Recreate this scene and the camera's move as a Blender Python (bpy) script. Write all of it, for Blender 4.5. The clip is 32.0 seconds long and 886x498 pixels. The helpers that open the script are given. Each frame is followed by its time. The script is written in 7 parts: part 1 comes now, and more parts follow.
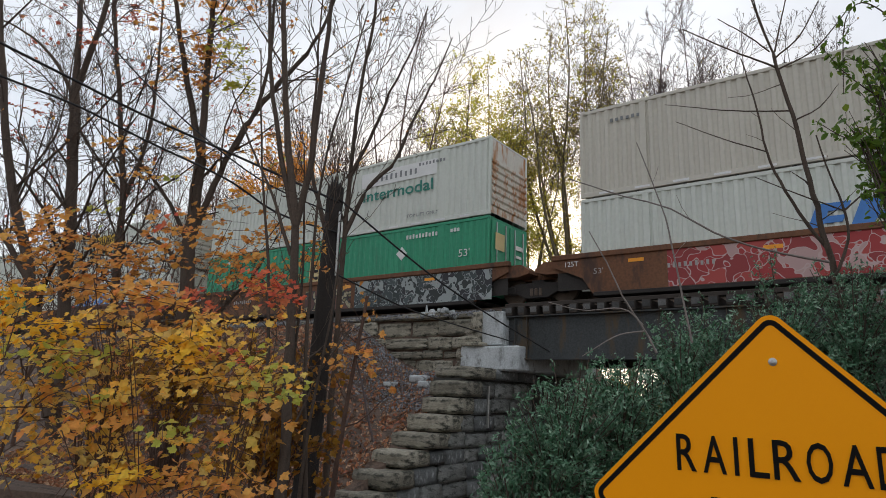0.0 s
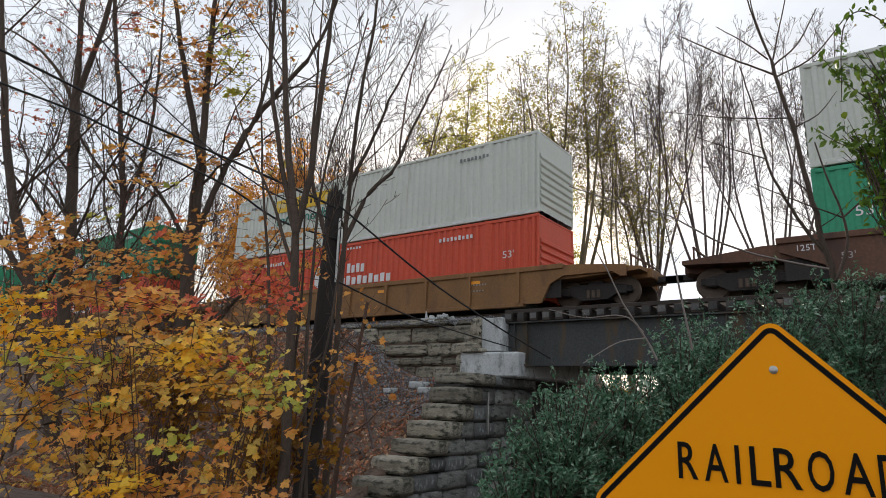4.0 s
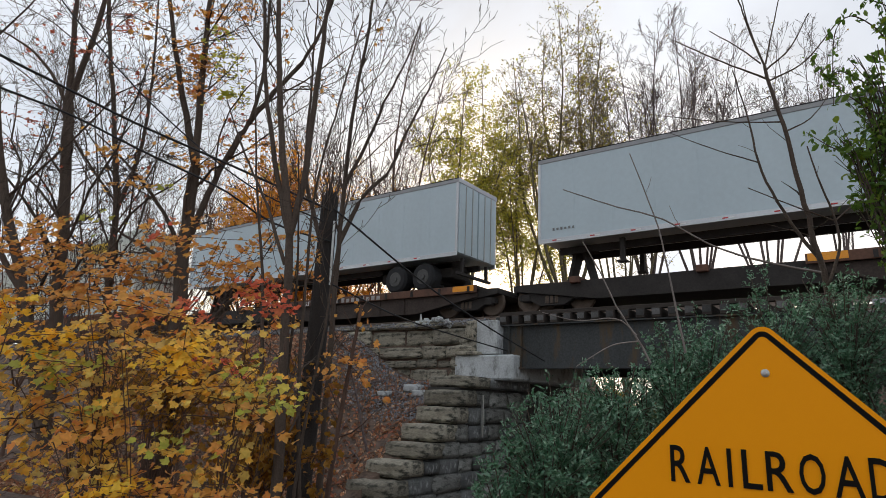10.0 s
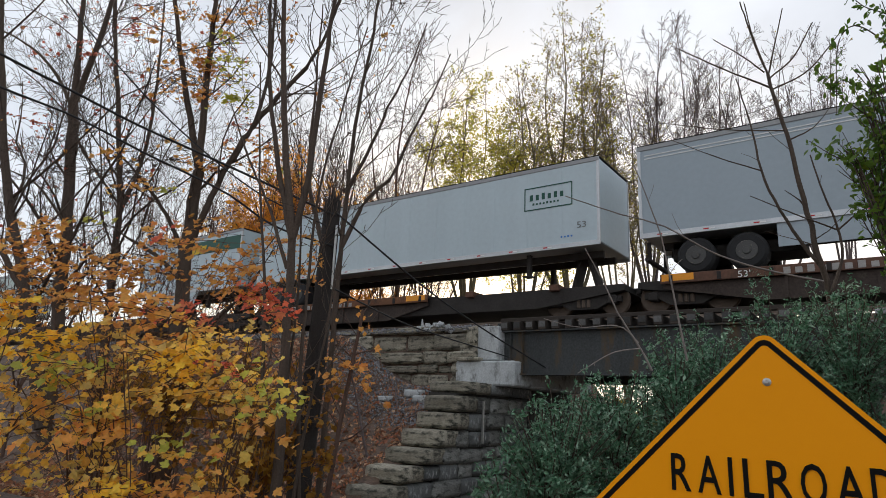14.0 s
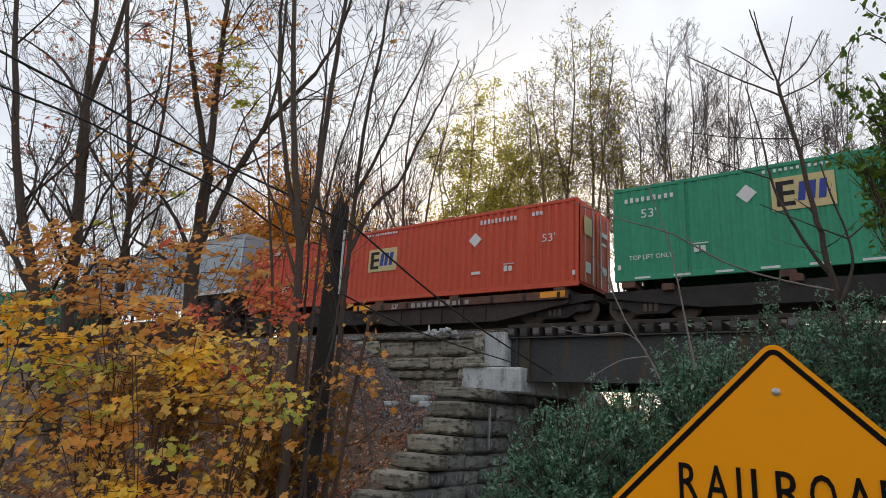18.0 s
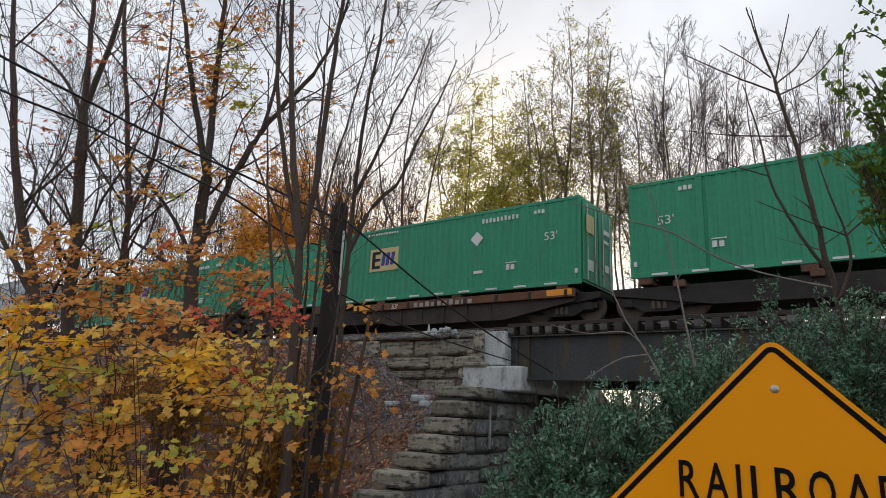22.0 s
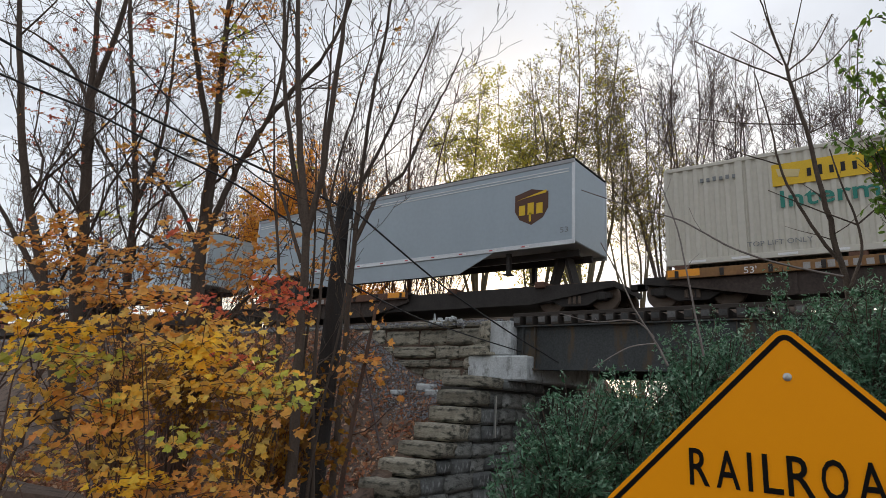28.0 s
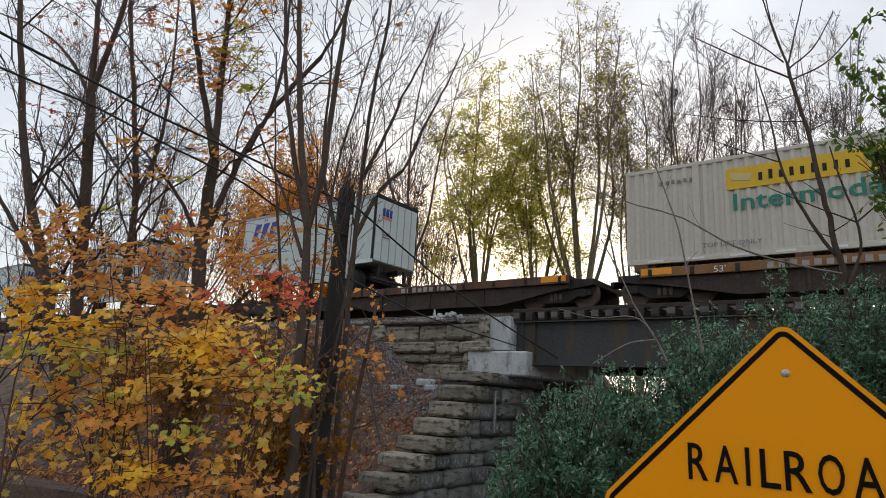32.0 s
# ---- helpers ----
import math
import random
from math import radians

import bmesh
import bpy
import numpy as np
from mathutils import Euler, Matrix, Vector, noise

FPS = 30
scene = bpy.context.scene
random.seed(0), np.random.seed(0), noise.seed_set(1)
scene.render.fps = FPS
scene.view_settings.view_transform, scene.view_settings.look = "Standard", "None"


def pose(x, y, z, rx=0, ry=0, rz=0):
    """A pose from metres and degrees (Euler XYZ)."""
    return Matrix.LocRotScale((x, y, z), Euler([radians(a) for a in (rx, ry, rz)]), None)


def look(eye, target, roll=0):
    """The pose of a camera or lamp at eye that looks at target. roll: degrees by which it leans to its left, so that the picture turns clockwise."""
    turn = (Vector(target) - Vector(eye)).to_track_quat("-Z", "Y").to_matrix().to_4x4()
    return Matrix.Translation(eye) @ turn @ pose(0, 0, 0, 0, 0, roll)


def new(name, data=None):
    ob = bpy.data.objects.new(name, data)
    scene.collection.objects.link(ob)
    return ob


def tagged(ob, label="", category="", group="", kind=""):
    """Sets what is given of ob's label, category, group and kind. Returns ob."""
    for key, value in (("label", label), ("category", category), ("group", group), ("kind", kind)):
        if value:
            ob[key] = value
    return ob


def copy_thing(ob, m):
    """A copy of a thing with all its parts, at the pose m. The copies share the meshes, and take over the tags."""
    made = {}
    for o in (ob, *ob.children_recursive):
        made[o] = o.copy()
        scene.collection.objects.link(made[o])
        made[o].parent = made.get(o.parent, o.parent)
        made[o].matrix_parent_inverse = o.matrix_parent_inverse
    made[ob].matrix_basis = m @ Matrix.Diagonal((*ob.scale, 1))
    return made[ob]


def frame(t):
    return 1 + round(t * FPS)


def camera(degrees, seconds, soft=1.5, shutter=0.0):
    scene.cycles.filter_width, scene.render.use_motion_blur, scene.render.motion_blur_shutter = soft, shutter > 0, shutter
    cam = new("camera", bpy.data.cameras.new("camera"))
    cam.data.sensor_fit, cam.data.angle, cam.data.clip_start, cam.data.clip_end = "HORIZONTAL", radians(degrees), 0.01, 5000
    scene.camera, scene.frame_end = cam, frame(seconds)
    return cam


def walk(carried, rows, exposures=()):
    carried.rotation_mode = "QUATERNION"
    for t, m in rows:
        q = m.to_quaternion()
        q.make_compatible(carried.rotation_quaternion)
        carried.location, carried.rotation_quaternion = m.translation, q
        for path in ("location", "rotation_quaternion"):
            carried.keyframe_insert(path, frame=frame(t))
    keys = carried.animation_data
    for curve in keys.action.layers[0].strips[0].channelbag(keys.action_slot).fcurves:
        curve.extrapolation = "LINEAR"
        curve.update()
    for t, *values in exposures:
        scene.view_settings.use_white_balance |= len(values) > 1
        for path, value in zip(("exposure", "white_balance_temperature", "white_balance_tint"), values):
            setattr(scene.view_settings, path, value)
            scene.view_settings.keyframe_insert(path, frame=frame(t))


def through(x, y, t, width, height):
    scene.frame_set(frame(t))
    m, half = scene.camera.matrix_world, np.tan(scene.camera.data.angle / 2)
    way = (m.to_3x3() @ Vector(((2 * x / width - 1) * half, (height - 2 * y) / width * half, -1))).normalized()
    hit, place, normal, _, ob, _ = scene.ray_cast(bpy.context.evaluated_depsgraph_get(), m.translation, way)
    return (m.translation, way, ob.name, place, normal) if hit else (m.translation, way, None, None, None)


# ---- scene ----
cam = camera(71.0, 32.0, soft=0.7)
PATH = [
    (0, (9.523, -18.637, 1.8), (8.365, -17.07, 2.25), 2.1),
    (1, (9.527, -18.652, 1.807), (8.37, -17.086, 2.263), 2.0),
    (1.5, (9.522, -18.656, 1.807), (8.368, -17.089, 2.268), 2.4),
    (2, (9.527, -18.662, 1.808), (8.372, -17.097, 2.273), 2.3),
    (3, (9.524, -18.65, 1.806), (8.37, -17.086, 2.278), 2.1),
    (3.5, (9.522, -18.652, 1.808), (8.367, -17.088, 2.277), 2.1),
    (5.5, (9.526, -18.659, 1.808), (8.378, -17.091, 2.277), 1.8),
    (6, (9.534, -18.668, 1.811), (8.387, -17.097, 2.278), 1.8),
    (7, (9.536, -18.662, 1.809), (8.389, -17.093, 2.281), 1.8),
    (8, (9.547, -18.674, 1.813), (8.402, -17.103, 2.285), 1.6),
    (9, (9.543, -18.662, 1.809), (8.403, -17.089, 2.285), 1.6),
    (10, (9.529, -18.648, 1.811), (8.389, -17.076, 2.288), 2.0),
    (11, (9.527, -18.656, 1.811), (8.388, -17.084, 2.291), 2.5),
    (12, (9.525, -18.651, 1.813), (8.386, -17.081, 2.301), 2.5),
    (13, (9.527, -18.654, 1.812), (8.386, -17.087, 2.305), 2.6),
    (14, (9.53, -18.651, 1.811), (8.387, -17.087, 2.304), 2.6),
    (14.5, (9.525, -18.654, 1.815), (8.38, -17.092, 2.312), 2.5),
    (16.5, (9.518, -18.638, 1.814), (8.364, -17.085, 2.318), 2.8),
    (17, (9.522, -18.647, 1.815), (8.363, -17.097, 2.321), 3.0),
    (18, (9.53, -18.659, 1.814), (8.37, -17.112, 2.323), 3.2),
    (19, (9.529, -18.675, 1.813), (8.37, -17.128, 2.325), 3.2),
    (20, (9.536, -18.677, 1.811), (8.376, -17.13, 2.322), 3.1),
    (21, (9.54, -18.678, 1.815), (8.381, -17.13, 2.323), 2.8),
    (22, (9.537, -18.673, 1.816), (8.379, -17.124, 2.323), 2.7),
    (23, (9.537, -18.668, 1.814), (8.379, -17.118, 2.321), 2.9),
    (24, (9.529, -18.656, 1.81), (8.371, -17.105, 2.312), 2.7),
    (25, (9.521, -18.658, 1.808), (8.356, -17.111, 2.306), 2.8),
    (25.5, (9.522, -18.664, 1.809), (8.354, -17.118, 2.304), 2.8),
    (27.5, (9.518, -18.664, 1.805), (8.342, -17.119, 2.285), 3.0),
    (28, (9.51, -18.662, 1.804), (8.334, -17.116, 2.279), 3.0),
    (29, (9.508, -18.658, 1.799), (8.327, -17.114, 2.27), 3.0),
    (30, (9.511, -18.674, 1.799), (8.33, -17.128, 2.264), 3.0),
    (31, (9.515, -18.673, 1.799), (8.336, -17.126, 2.263), 3.1),
    (32, (9.516, -18.689, 1.801), (8.339, -17.139, 2.262), 3.2),
]
walk(cam, [(t, look(eye, target, roll)) for t, eye, target, roll in PATH], [(0, 0.16), (1, 0.12), (2, 0.2), (3, 0.19), (6, 0.23), (7.4, 0.17), (9, 0.1), (12, 0.11), (18, 0.14), (20, 0.09), (25, 0.09), (30, 0.09), (32, 0.1)])

# ---- world, sun, exposure ----
SUN_AZ, SUN_EL = -27.0, 13.0      # degrees from +y towards +x, and above the horizon
world = bpy.data.worlds.new("autumn_sky")
scene.world = world
world.use_nodes = True
wn, wl = world.node_tree.nodes, world.node_tree.links
wn.clear()
sky = wn.new("ShaderNodeTexSky")
sky.sky_type, sky.sun_disc = "NISHITA", False
sky.sun_elevation, sky.sun_rotation = radians(SUN_EL), radians(SUN_AZ)
sky.air_density, sky.dust_density, sky.ozone_density = 1.0, 2.0, 1.0
way = wn.new("ShaderNodeTexCoord")
cloud = wn.new("ShaderNodeTexNoise")
cloud.inputs["Scale"].default_value, cloud.inputs["Detail"].default_value = 2.6, 6.0
cloud.inputs["Roughness"].default_value, cloud.inputs["Distortion"].default_value = 0.55, 0.4
wl.new(way.outputs["Generated"], cloud.inputs["Vector"])
ramp = wn.new("ShaderNodeMapRange")
ramp.inputs["From Min"].default_value, ramp.inputs["From Max"].default_value = 0.36, 0.66
ramp.inputs["To Min"].default_value, ramp.inputs["To Max"].default_value = 0.40, 1.0
wl.new(cloud.outputs["Fac"], ramp.inputs["Value"])
veil = wn.new("ShaderNodeMix")
veil.data_type = "RGBA"
veil.inputs["B"].default_value = (7.8, 8.1, 8.7, 1)
wl.new(ramp.outputs["Result"], veil.inputs["Factor"])
wl.new(sky.outputs["Color"], veil.inputs["A"])
back = wn.new("ShaderNodeBackground")
back.inputs["Strength"].default_value = 0.115
wl.new(veil.outputs["Result"], back.inputs["Color"])
wout = wn.new("ShaderNodeOutputWorld")
wl.new(back.outputs["Background"], wout.inputs["Surface"])

sun = new("sun", bpy.data.lights.new("sun", "SUN"))
sun.data.energy, sun.data.angle, sun.data.color = 2.6, radians(1.5), (1.0, 0.86, 0.66)
az, el = radians(SUN_AZ), radians(SUN_EL)
to_sun = Vector((math.sin(az) * math.cos(el), math.cos(az) * math.cos(el), math.sin(el)))
sun.matrix_world = look((0, 0, 40), Vector((0, 0, 40)) - to_sun)

# ---- materials ----


def paint(name, colour, rough=0.6, metal=0.0, vary=0.12, grain=3.0, bump=0.0, fine=40.0, dirt=None, dirt_at=0.55, spec=0.4,
          streak=None, island=0.0, each=0.0, soak=0.0):
    """A plain surface with variation at two scales, stains and fine relief."""
    m = bpy.data.materials.new(name)
    m.use_nodes = True
    n, l = m.node_tree.nodes, m.node_tree.links
    b = n["Principled BSDF"]
    b.inputs["Roughness"].default_value, b.inputs["Metallic"].default_value = rough, metal
    b.inputs["Specular IOR Level"].default_value = spec
    pos = n.new("ShaderNodeTexCoord")
    where = pos.outputs["Object"]
    if streak:
        stretch = n.new("ShaderNodeMapping")
        stretch.inputs["Scale"].default_value = streak
        l.new(where, stretch.inputs["Vector"])
        where = stretch.outputs["Vector"]
    big = n.new("ShaderNodeTexNoise")
    big.inputs["Scale"].default_value, big.inputs["Detail"].default_value = grain, 5.0
    l.new(where, big.inputs["Vector"])
    small = n.new("ShaderNodeTexNoise")
    small.inputs["Scale"].default_value, small.inputs["Detail"].default_value = fine, 3.0
    l.new(pos.outputs["Object"], small.inputs["Vector"])
    mixed = n.new("ShaderNodeMath")
    mixed.operation = "ADD"
    l.new(big.outputs["Fac"], mixed.inputs[0])
    l.new(small.outputs["Fac"], mixed.inputs[1])
    span = n.new("ShaderNodeMapRange")
    span.inputs["From Min"].default_value, span.inputs["From Max"].default_value = 0.6, 1.4
    span.inputs["To Min"].default_value, span.inputs["To Max"].default_value = 1.0 - vary, 1.0 + vary
    l.new(mixed.outputs["Value"], span.inputs["Value"])
    value = span.outputs["Result"]
    for amount, node, socket in ((island, "ShaderNodeNewGeometry", "Random Per Island"), (each, "ShaderNodeObjectInfo", "Random")):
        if amount:
            source = n.new(node)
            shift = n.new("ShaderNodeMapRange")
            shift.inputs["To Min"].default_value, shift.inputs["To Max"].default_value = 1 - amount, 1 + amount
            l.new(source.outputs[socket], shift.inputs["Value"])
            times = n.new("ShaderNodeMath")
            times.operation = "MULTIPLY"
            l.new(value, times.inputs[0])
            l.new(shift.outputs["Result"], times.inputs[1])
            value = times.outputs["Value"]
    tone = n.new("ShaderNodeVectorMath")
    tone.operation = "SCALE"
    tone.inputs[0].default_value = colour[:3]
    l.new(value, tone.inputs["Scale"])
    colour_out = tone.outputs["Vector"]
    if dirt:
        spots = n.new("ShaderNodeTexNoise")
        spots.inputs["Scale"].default_value, spots.inputs["Detail"].default_value = grain * 1.7, 8.0
        spots.inputs["Roughness"].default_value = 0.65
        l.new(where, spots.inputs["Vector"])
        edge = n.new("ShaderNodeMapRange")
        edge.inputs["From Min"].default_value, edge.inputs["From Max"].default_value = dirt_at, dirt_at + 0.14
        l.new(spots.outputs["Fac"], edge.inputs["Value"])
        over = n.new("ShaderNodeMix")
        over.data_type = "RGBA"
        over.inputs["B"].default_value = (*dirt[:3], 1)
        l.new(edge.outputs["Result"], over.inputs["Factor"])
        l.new(colour_out, over.inputs["A"])
        colour_out = over.outputs["Result"]
    l.new(colour_out, b.inputs["Base Color"])
    if bump:
        relief = n.new("ShaderNodeBump")
        relief.inputs["Strength"].default_value, relief.inputs["Distance"].default_value = 0.8, bump
        l.new(mixed.outputs["Value"], relief.inputs["Height"])
        l.new(relief.outputs["Normal"], b.inputs["Normal"])
    return m


def leafy(name, colours, rough=0.5, through=0.45, spec=0.3):
    """Leaves: each island of the mesh takes its own colour from the row, and light passes through."""
    m = bpy.data.materials.new(name)
    m.use_nodes = True
    n, l = m.node_tree.nodes, m.node_tree.links
    b, out = n["Principled BSDF"], n["Material Output"]
    b.inputs["Roughness"].default_value, b.inputs["Specular IOR Level"].default_value = rough, spec
    g = n.new("ShaderNodeNewGeometry")
    row = n.new("ShaderNodeValToRGB")
    row.color_ramp.interpolation = "LINEAR"
    while len(row.color_ramp.elements) < len(colours):
        row.color_ramp.elements.new(0.5)
    for k, c in enumerate(colours):
        row.color_ramp.elements[k].position = k / max(1, len(colours) - 1)
        row.color_ramp.elements[k].color = (*c, 1)
    l.new(g.outputs["Random Per Island"], row.inputs["Fac"])
    vein = n.new("ShaderNodeTexNoise")
    vein.inputs["Scale"].default_value = 25.0
    pos = n.new("ShaderNodeTexCoord")
    l.new(pos.outputs["Object"], vein.inputs["Vector"])
    span = n.new("ShaderNodeMapRange")
    span.inputs["To Min"].default_value, span.inputs["To Max"].default_value = 0.7, 1.3
    l.new(vein.outputs["Fac"], span.inputs["Value"])
    tone = n.new("ShaderNodeVectorMath")
    tone.operation = "SCALE"
    l.new(row.outputs["Color"], tone.inputs[0])
    l.new(span.outputs["Result"], tone.inputs["Scale"])
    l.new(tone.outputs["Vector"], b.inputs["Base Color"])
    glow = n.new("ShaderNodeBsdfTranslucent")
    l.new(tone.outputs["Vector"], glow.inputs["Color"])
    both = n.new("ShaderNodeMixShader")
    both.inputs["Fac"].default_value = through
    l.new(b.outputs["BSDF"], both.inputs[1])
    l.new(glow.outputs["BSDF"], both.inputs[2])
    l.new(both.outputs["Shader"], out.inputs["Surface"])
    return m


def tags(name, base, colours, scale=0.9, ink=(0.03, 0.028, 0.03), wide=0.03):
    """Sprayed lettering and blobs of paint over a base coat, as bent bands of a few colours."""
    m = bpy.data.materials.new(name)
    m.use_nodes = True
    n, l = m.node_tree.nodes, m.node_tree.links
    b = n["Principled BSDF"]
    b.inputs["Roughness"].default_value = 0.65
    pos = n.new("ShaderNodeTexCoord")
    bend = n.new("ShaderNodeTexNoise")
    bend.inputs["Scale"].default_value, bend.inputs["Detail"].default_value = 1.6 * scale, 1.0
    l.new(pos.outputs["Object"], bend.inputs["Vector"])
    push = n.new("ShaderNodeVectorMath")
    push.operation = "MULTIPLY_ADD"
    push.inputs[1].default_value = (1.3, 1.3, 1.3)
    l.new(bend.outputs["Color"], push.inputs[0])
    l.new(pos.outputs["Object"], push.inputs[2])
    cells = n.new("ShaderNodeTexVoronoi")
    cells.inputs["Scale"].default_value = 1.5 * scale
    l.new(push.outputs["Vector"], cells.inputs["Vector"])
    edge = n.new("ShaderNodeTexVoronoi")
    edge.feature = "DISTANCE_TO_EDGE"
    edge.inputs["Scale"].default_value = 1.5 * scale
    l.new(push.outputs["Vector"], edge.inputs["Vector"])
    pick = n.new("ShaderNodeSeparateColor")
    l.new(cells.outputs["Color"], pick.inputs["Color"])
    row = n.new("ShaderNodeValToRGB")
    row.color_ramp.interpolation = "CONSTANT"
    every = [base, *colours]
    while len(row.color_ramp.elements) < len(every):
        row.color_ramp.elements.new(0.5)
    for k, c in enumerate(every):
        row.color_ramp.elements[k].position = k / len(every)
        row.color_ramp.elements[k].color = (*c, 1)
    l.new(pick.outputs["Red"], row.inputs["Fac"])
    line = n.new("ShaderNodeMapRange")
    line.inputs["From Min"].default_value, line.inputs["From Max"].default_value = wide, wide * 2
    l.new(edge.outputs["Distance"], line.inputs["Value"])
    over = n.new("ShaderNodeMix")
    over.data_type = "RGBA"
    over.inputs["A"].default_value = (*ink, 1)
    l.new(line.outputs["Result"], over.inputs["Factor"])
    l.new(row.outputs["Color"], over.inputs["B"])
    l.new(over.outputs["Result"], b.inputs["Base Color"])
    return m


WHITE_BOX = paint("white_container_paint", (0.61, 0.635, 0.57), 0.55, vary=0.07, grain=0.6, fine=9, dirt=(0.40, 0.37, 0.31), dirt_at=0.66, streak=(2.5, 1, 0.25))
RUSTY_WHITE = paint("rust_streaked_white_paint", (0.60, 0.57, 0.50), 0.6, vary=0.1, grain=1.4, fine=9, dirt=(0.42, 0.19, 0.07), dirt_at=0.47, streak=(1, 1.6, 0.5))
CREAM_BOX = paint("cream_container_paint", (0.56, 0.53, 0.45), 0.6, vary=0.08, grain=0.6, fine=9, dirt=(0.36, 0.31, 0.24), dirt_at=0.64, streak=(2.5, 1, 0.25))
GREEN_BOX = paint("green_container_paint", (0.027, 0.25, 0.125), 0.5, vary=0.13, grain=0.7, fine=9, dirt=(0.055, 0.17, 0.10), dirt_at=0.62, streak=(2.5, 1, 0.25))
GREEN_BOX_2 = paint("faded_green_container_paint", (0.034, 0.29, 0.155), 0.55, vary=0.15, grain=0.7, fine=9, dirt=(0.07, 0.20, 0.125), dirt_at=0.6, streak=(2.5, 1, 0.25))
RED_BOX = paint("orange_red_container_paint", (0.62, 0.085, 0.038), 0.55, vary=0.12, grain=0.7, fine=9, dirt=(0.36, 0.10, 0.06), dirt_at=0.62, streak=(2.5, 1, 0.25))
TRAILER_WHITE = paint("white_trailer_skin", (0.51, 0.60, 0.635), 0.4, vary=0.06, grain=0.5, fine=7, dirt=(0.44, 0.44, 0.43), dirt_at=0.66, streak=(2, 1, 0.3))
PUP_WHITE = paint("greenish_white_trailer_skin", (0.56, 0.63, 0.60), 0.45, vary=0.06, grain=0.5, fine=7, dirt=(0.44, 0.47, 0.44), dirt_at=0.66, streak=(2, 1, 0.3))
TRAILER_GREY = paint("grey_trailer_skin", (0.35, 0.41, 0.45), 0.4, vary=0.06, grain=0.5, fine=7, dirt=(0.32, 0.33, 0.34), dirt_at=0.66, streak=(2, 1, 0.3))
ALUMINIUM = paint("trailer_aluminium", (0.55, 0.56, 0.57), 0.4, 0.6, vary=0.1, grain=2, fine=20)
RUST_BROWN = paint("rusty_brown_steel", (0.13, 0.065, 0.042), 0.8, vary=0.3, grain=1.1, fine=14, dirt=(0.075, 0.042, 0.03), dirt_at=0.5, streak=(1, 1, 0.4), bump=0.004)
RUST_ORANGE = paint("rusty_orange_steel", (0.16, 0.072, 0.036), 0.8, vary=0.35, grain=1.1, fine=14, dirt=(0.075, 0.042, 0.03), dirt_at=0.52, streak=(1, 1, 0.4), bump=0.004)
RUST_YELLOW = paint("weathered_yellow_steel", (0.24, 0.125, 0.05), 0.8, vary=0.25, grain=1.1, fine=14, dirt=(0.18, 0.09, 0.045), dirt_at=0.52, streak=(1, 1, 0.4), bump=0.004)
RUST_RED = paint("red_primer_steel", (0.21, 0.068, 0.045), 0.75, vary=0.25, grain=1.1, fine=14, dirt=(0.13, 0.05, 0.035), dirt_at=0.55, streak=(1, 1, 0.4))
PLUM_STEEL = paint("oxide_red_steel", (0.105, 0.04, 0.034), 0.75, vary=0.25, grain=1.1, fine=14, dirt=(0.06, 0.03, 0.027), dirt_at=0.55, streak=(1, 1, 0.4))
DARK_STEEL = paint("grimy_dark_steel", (0.035, 0.03, 0.027), 0.85, vary=0.35, grain=3, fine=25, bump=0.003)
WHEEL_STEEL = paint("wheel_steel", (0.11, 0.08, 0.06), 0.6, 0.4, vary=0.3, grain=4)
GRIMY_BROWN = paint("grimy_brown_steel", (0.055, 0.040, 0.033), 0.85, vary=0.45, grain=1.6, fine=18, bump=0.003, dirt=(0.10, 0.085, 0.065), dirt_at=0.6)
RAIL_STEEL = paint("rail_steel", (0.22, 0.17, 0.14), 0.45, 0.7, vary=0.2, grain=4)
RUBBER = paint("tyre_rubber", (0.022, 0.022, 0.023), 0.85, vary=0.2, grain=8)
RIM = paint("dull_wheel_rim", (0.07, 0.068, 0.065), 0.45, 0.4, vary=0.15, grain=8, dirt=(0.2, 0.17, 0.14), dirt_at=0.56)
BLACK = paint("black_trim", (0.015, 0.015, 0.016), 0.7, vary=0.2)
MARK_WHITE = paint("white_marking", (0.72, 0.72, 0.70), 0.6, vary=0.08)
MARK_DIM = paint("faded_marking", (0.34, 0.32, 0.30), 0.7, vary=0.2)
MARK_GREY = paint("grey_marking", (0.22, 0.23, 0.23), 0.6, vary=0.08)
MARK_YELLOW = paint("yellow_marking", (0.72, 0.46, 0.02), 0.55, vary=0.1)
MARK_AMBER = paint("amber_reflector", (0.85, 0.33, 0.02), 0.4, vary=0.1)
MARK_RED = paint("red_reflector", (0.5, 0.02, 0.02), 0.4, vary=0.1)
RAIL_GREY = paint("dull_grey_rail", (0.33, 0.34, 0.34), 0.5, vary=0.12)
MARK_TEAL = paint("green_lettering", (0.02, 0.20, 0.15), 0.5, vary=0.08)
MARK_BLUE = paint("blue_lettering", (0.025, 0.05, 0.30), 0.5, vary=0.08)
MARK_SKY = paint("sky_blue_lettering", (0.06, 0.20, 0.52), 0.5, vary=0.08)
MARK_ORANGE = paint("orange_swoosh", (0.75, 0.20, 0.02), 0.5, vary=0.08)
MARK_BROWN = paint("brown_shield", (0.09, 0.035, 0.015), 0.5, vary=0.08)
MARK_CREAM = paint("cream_panel", (0.62, 0.50, 0.24), 0.55, vary=0.1)
MARK_GREEN = paint("dark_green_band", (0.012, 0.085, 0.06), 0.5, vary=0.08)
SIGN_YELLOW = paint("sign_yellow_sheeting", (0.98, 0.35, 0.0005), 0.5, vary=0.03, grain=2.0, fine=300, spec=0.15)
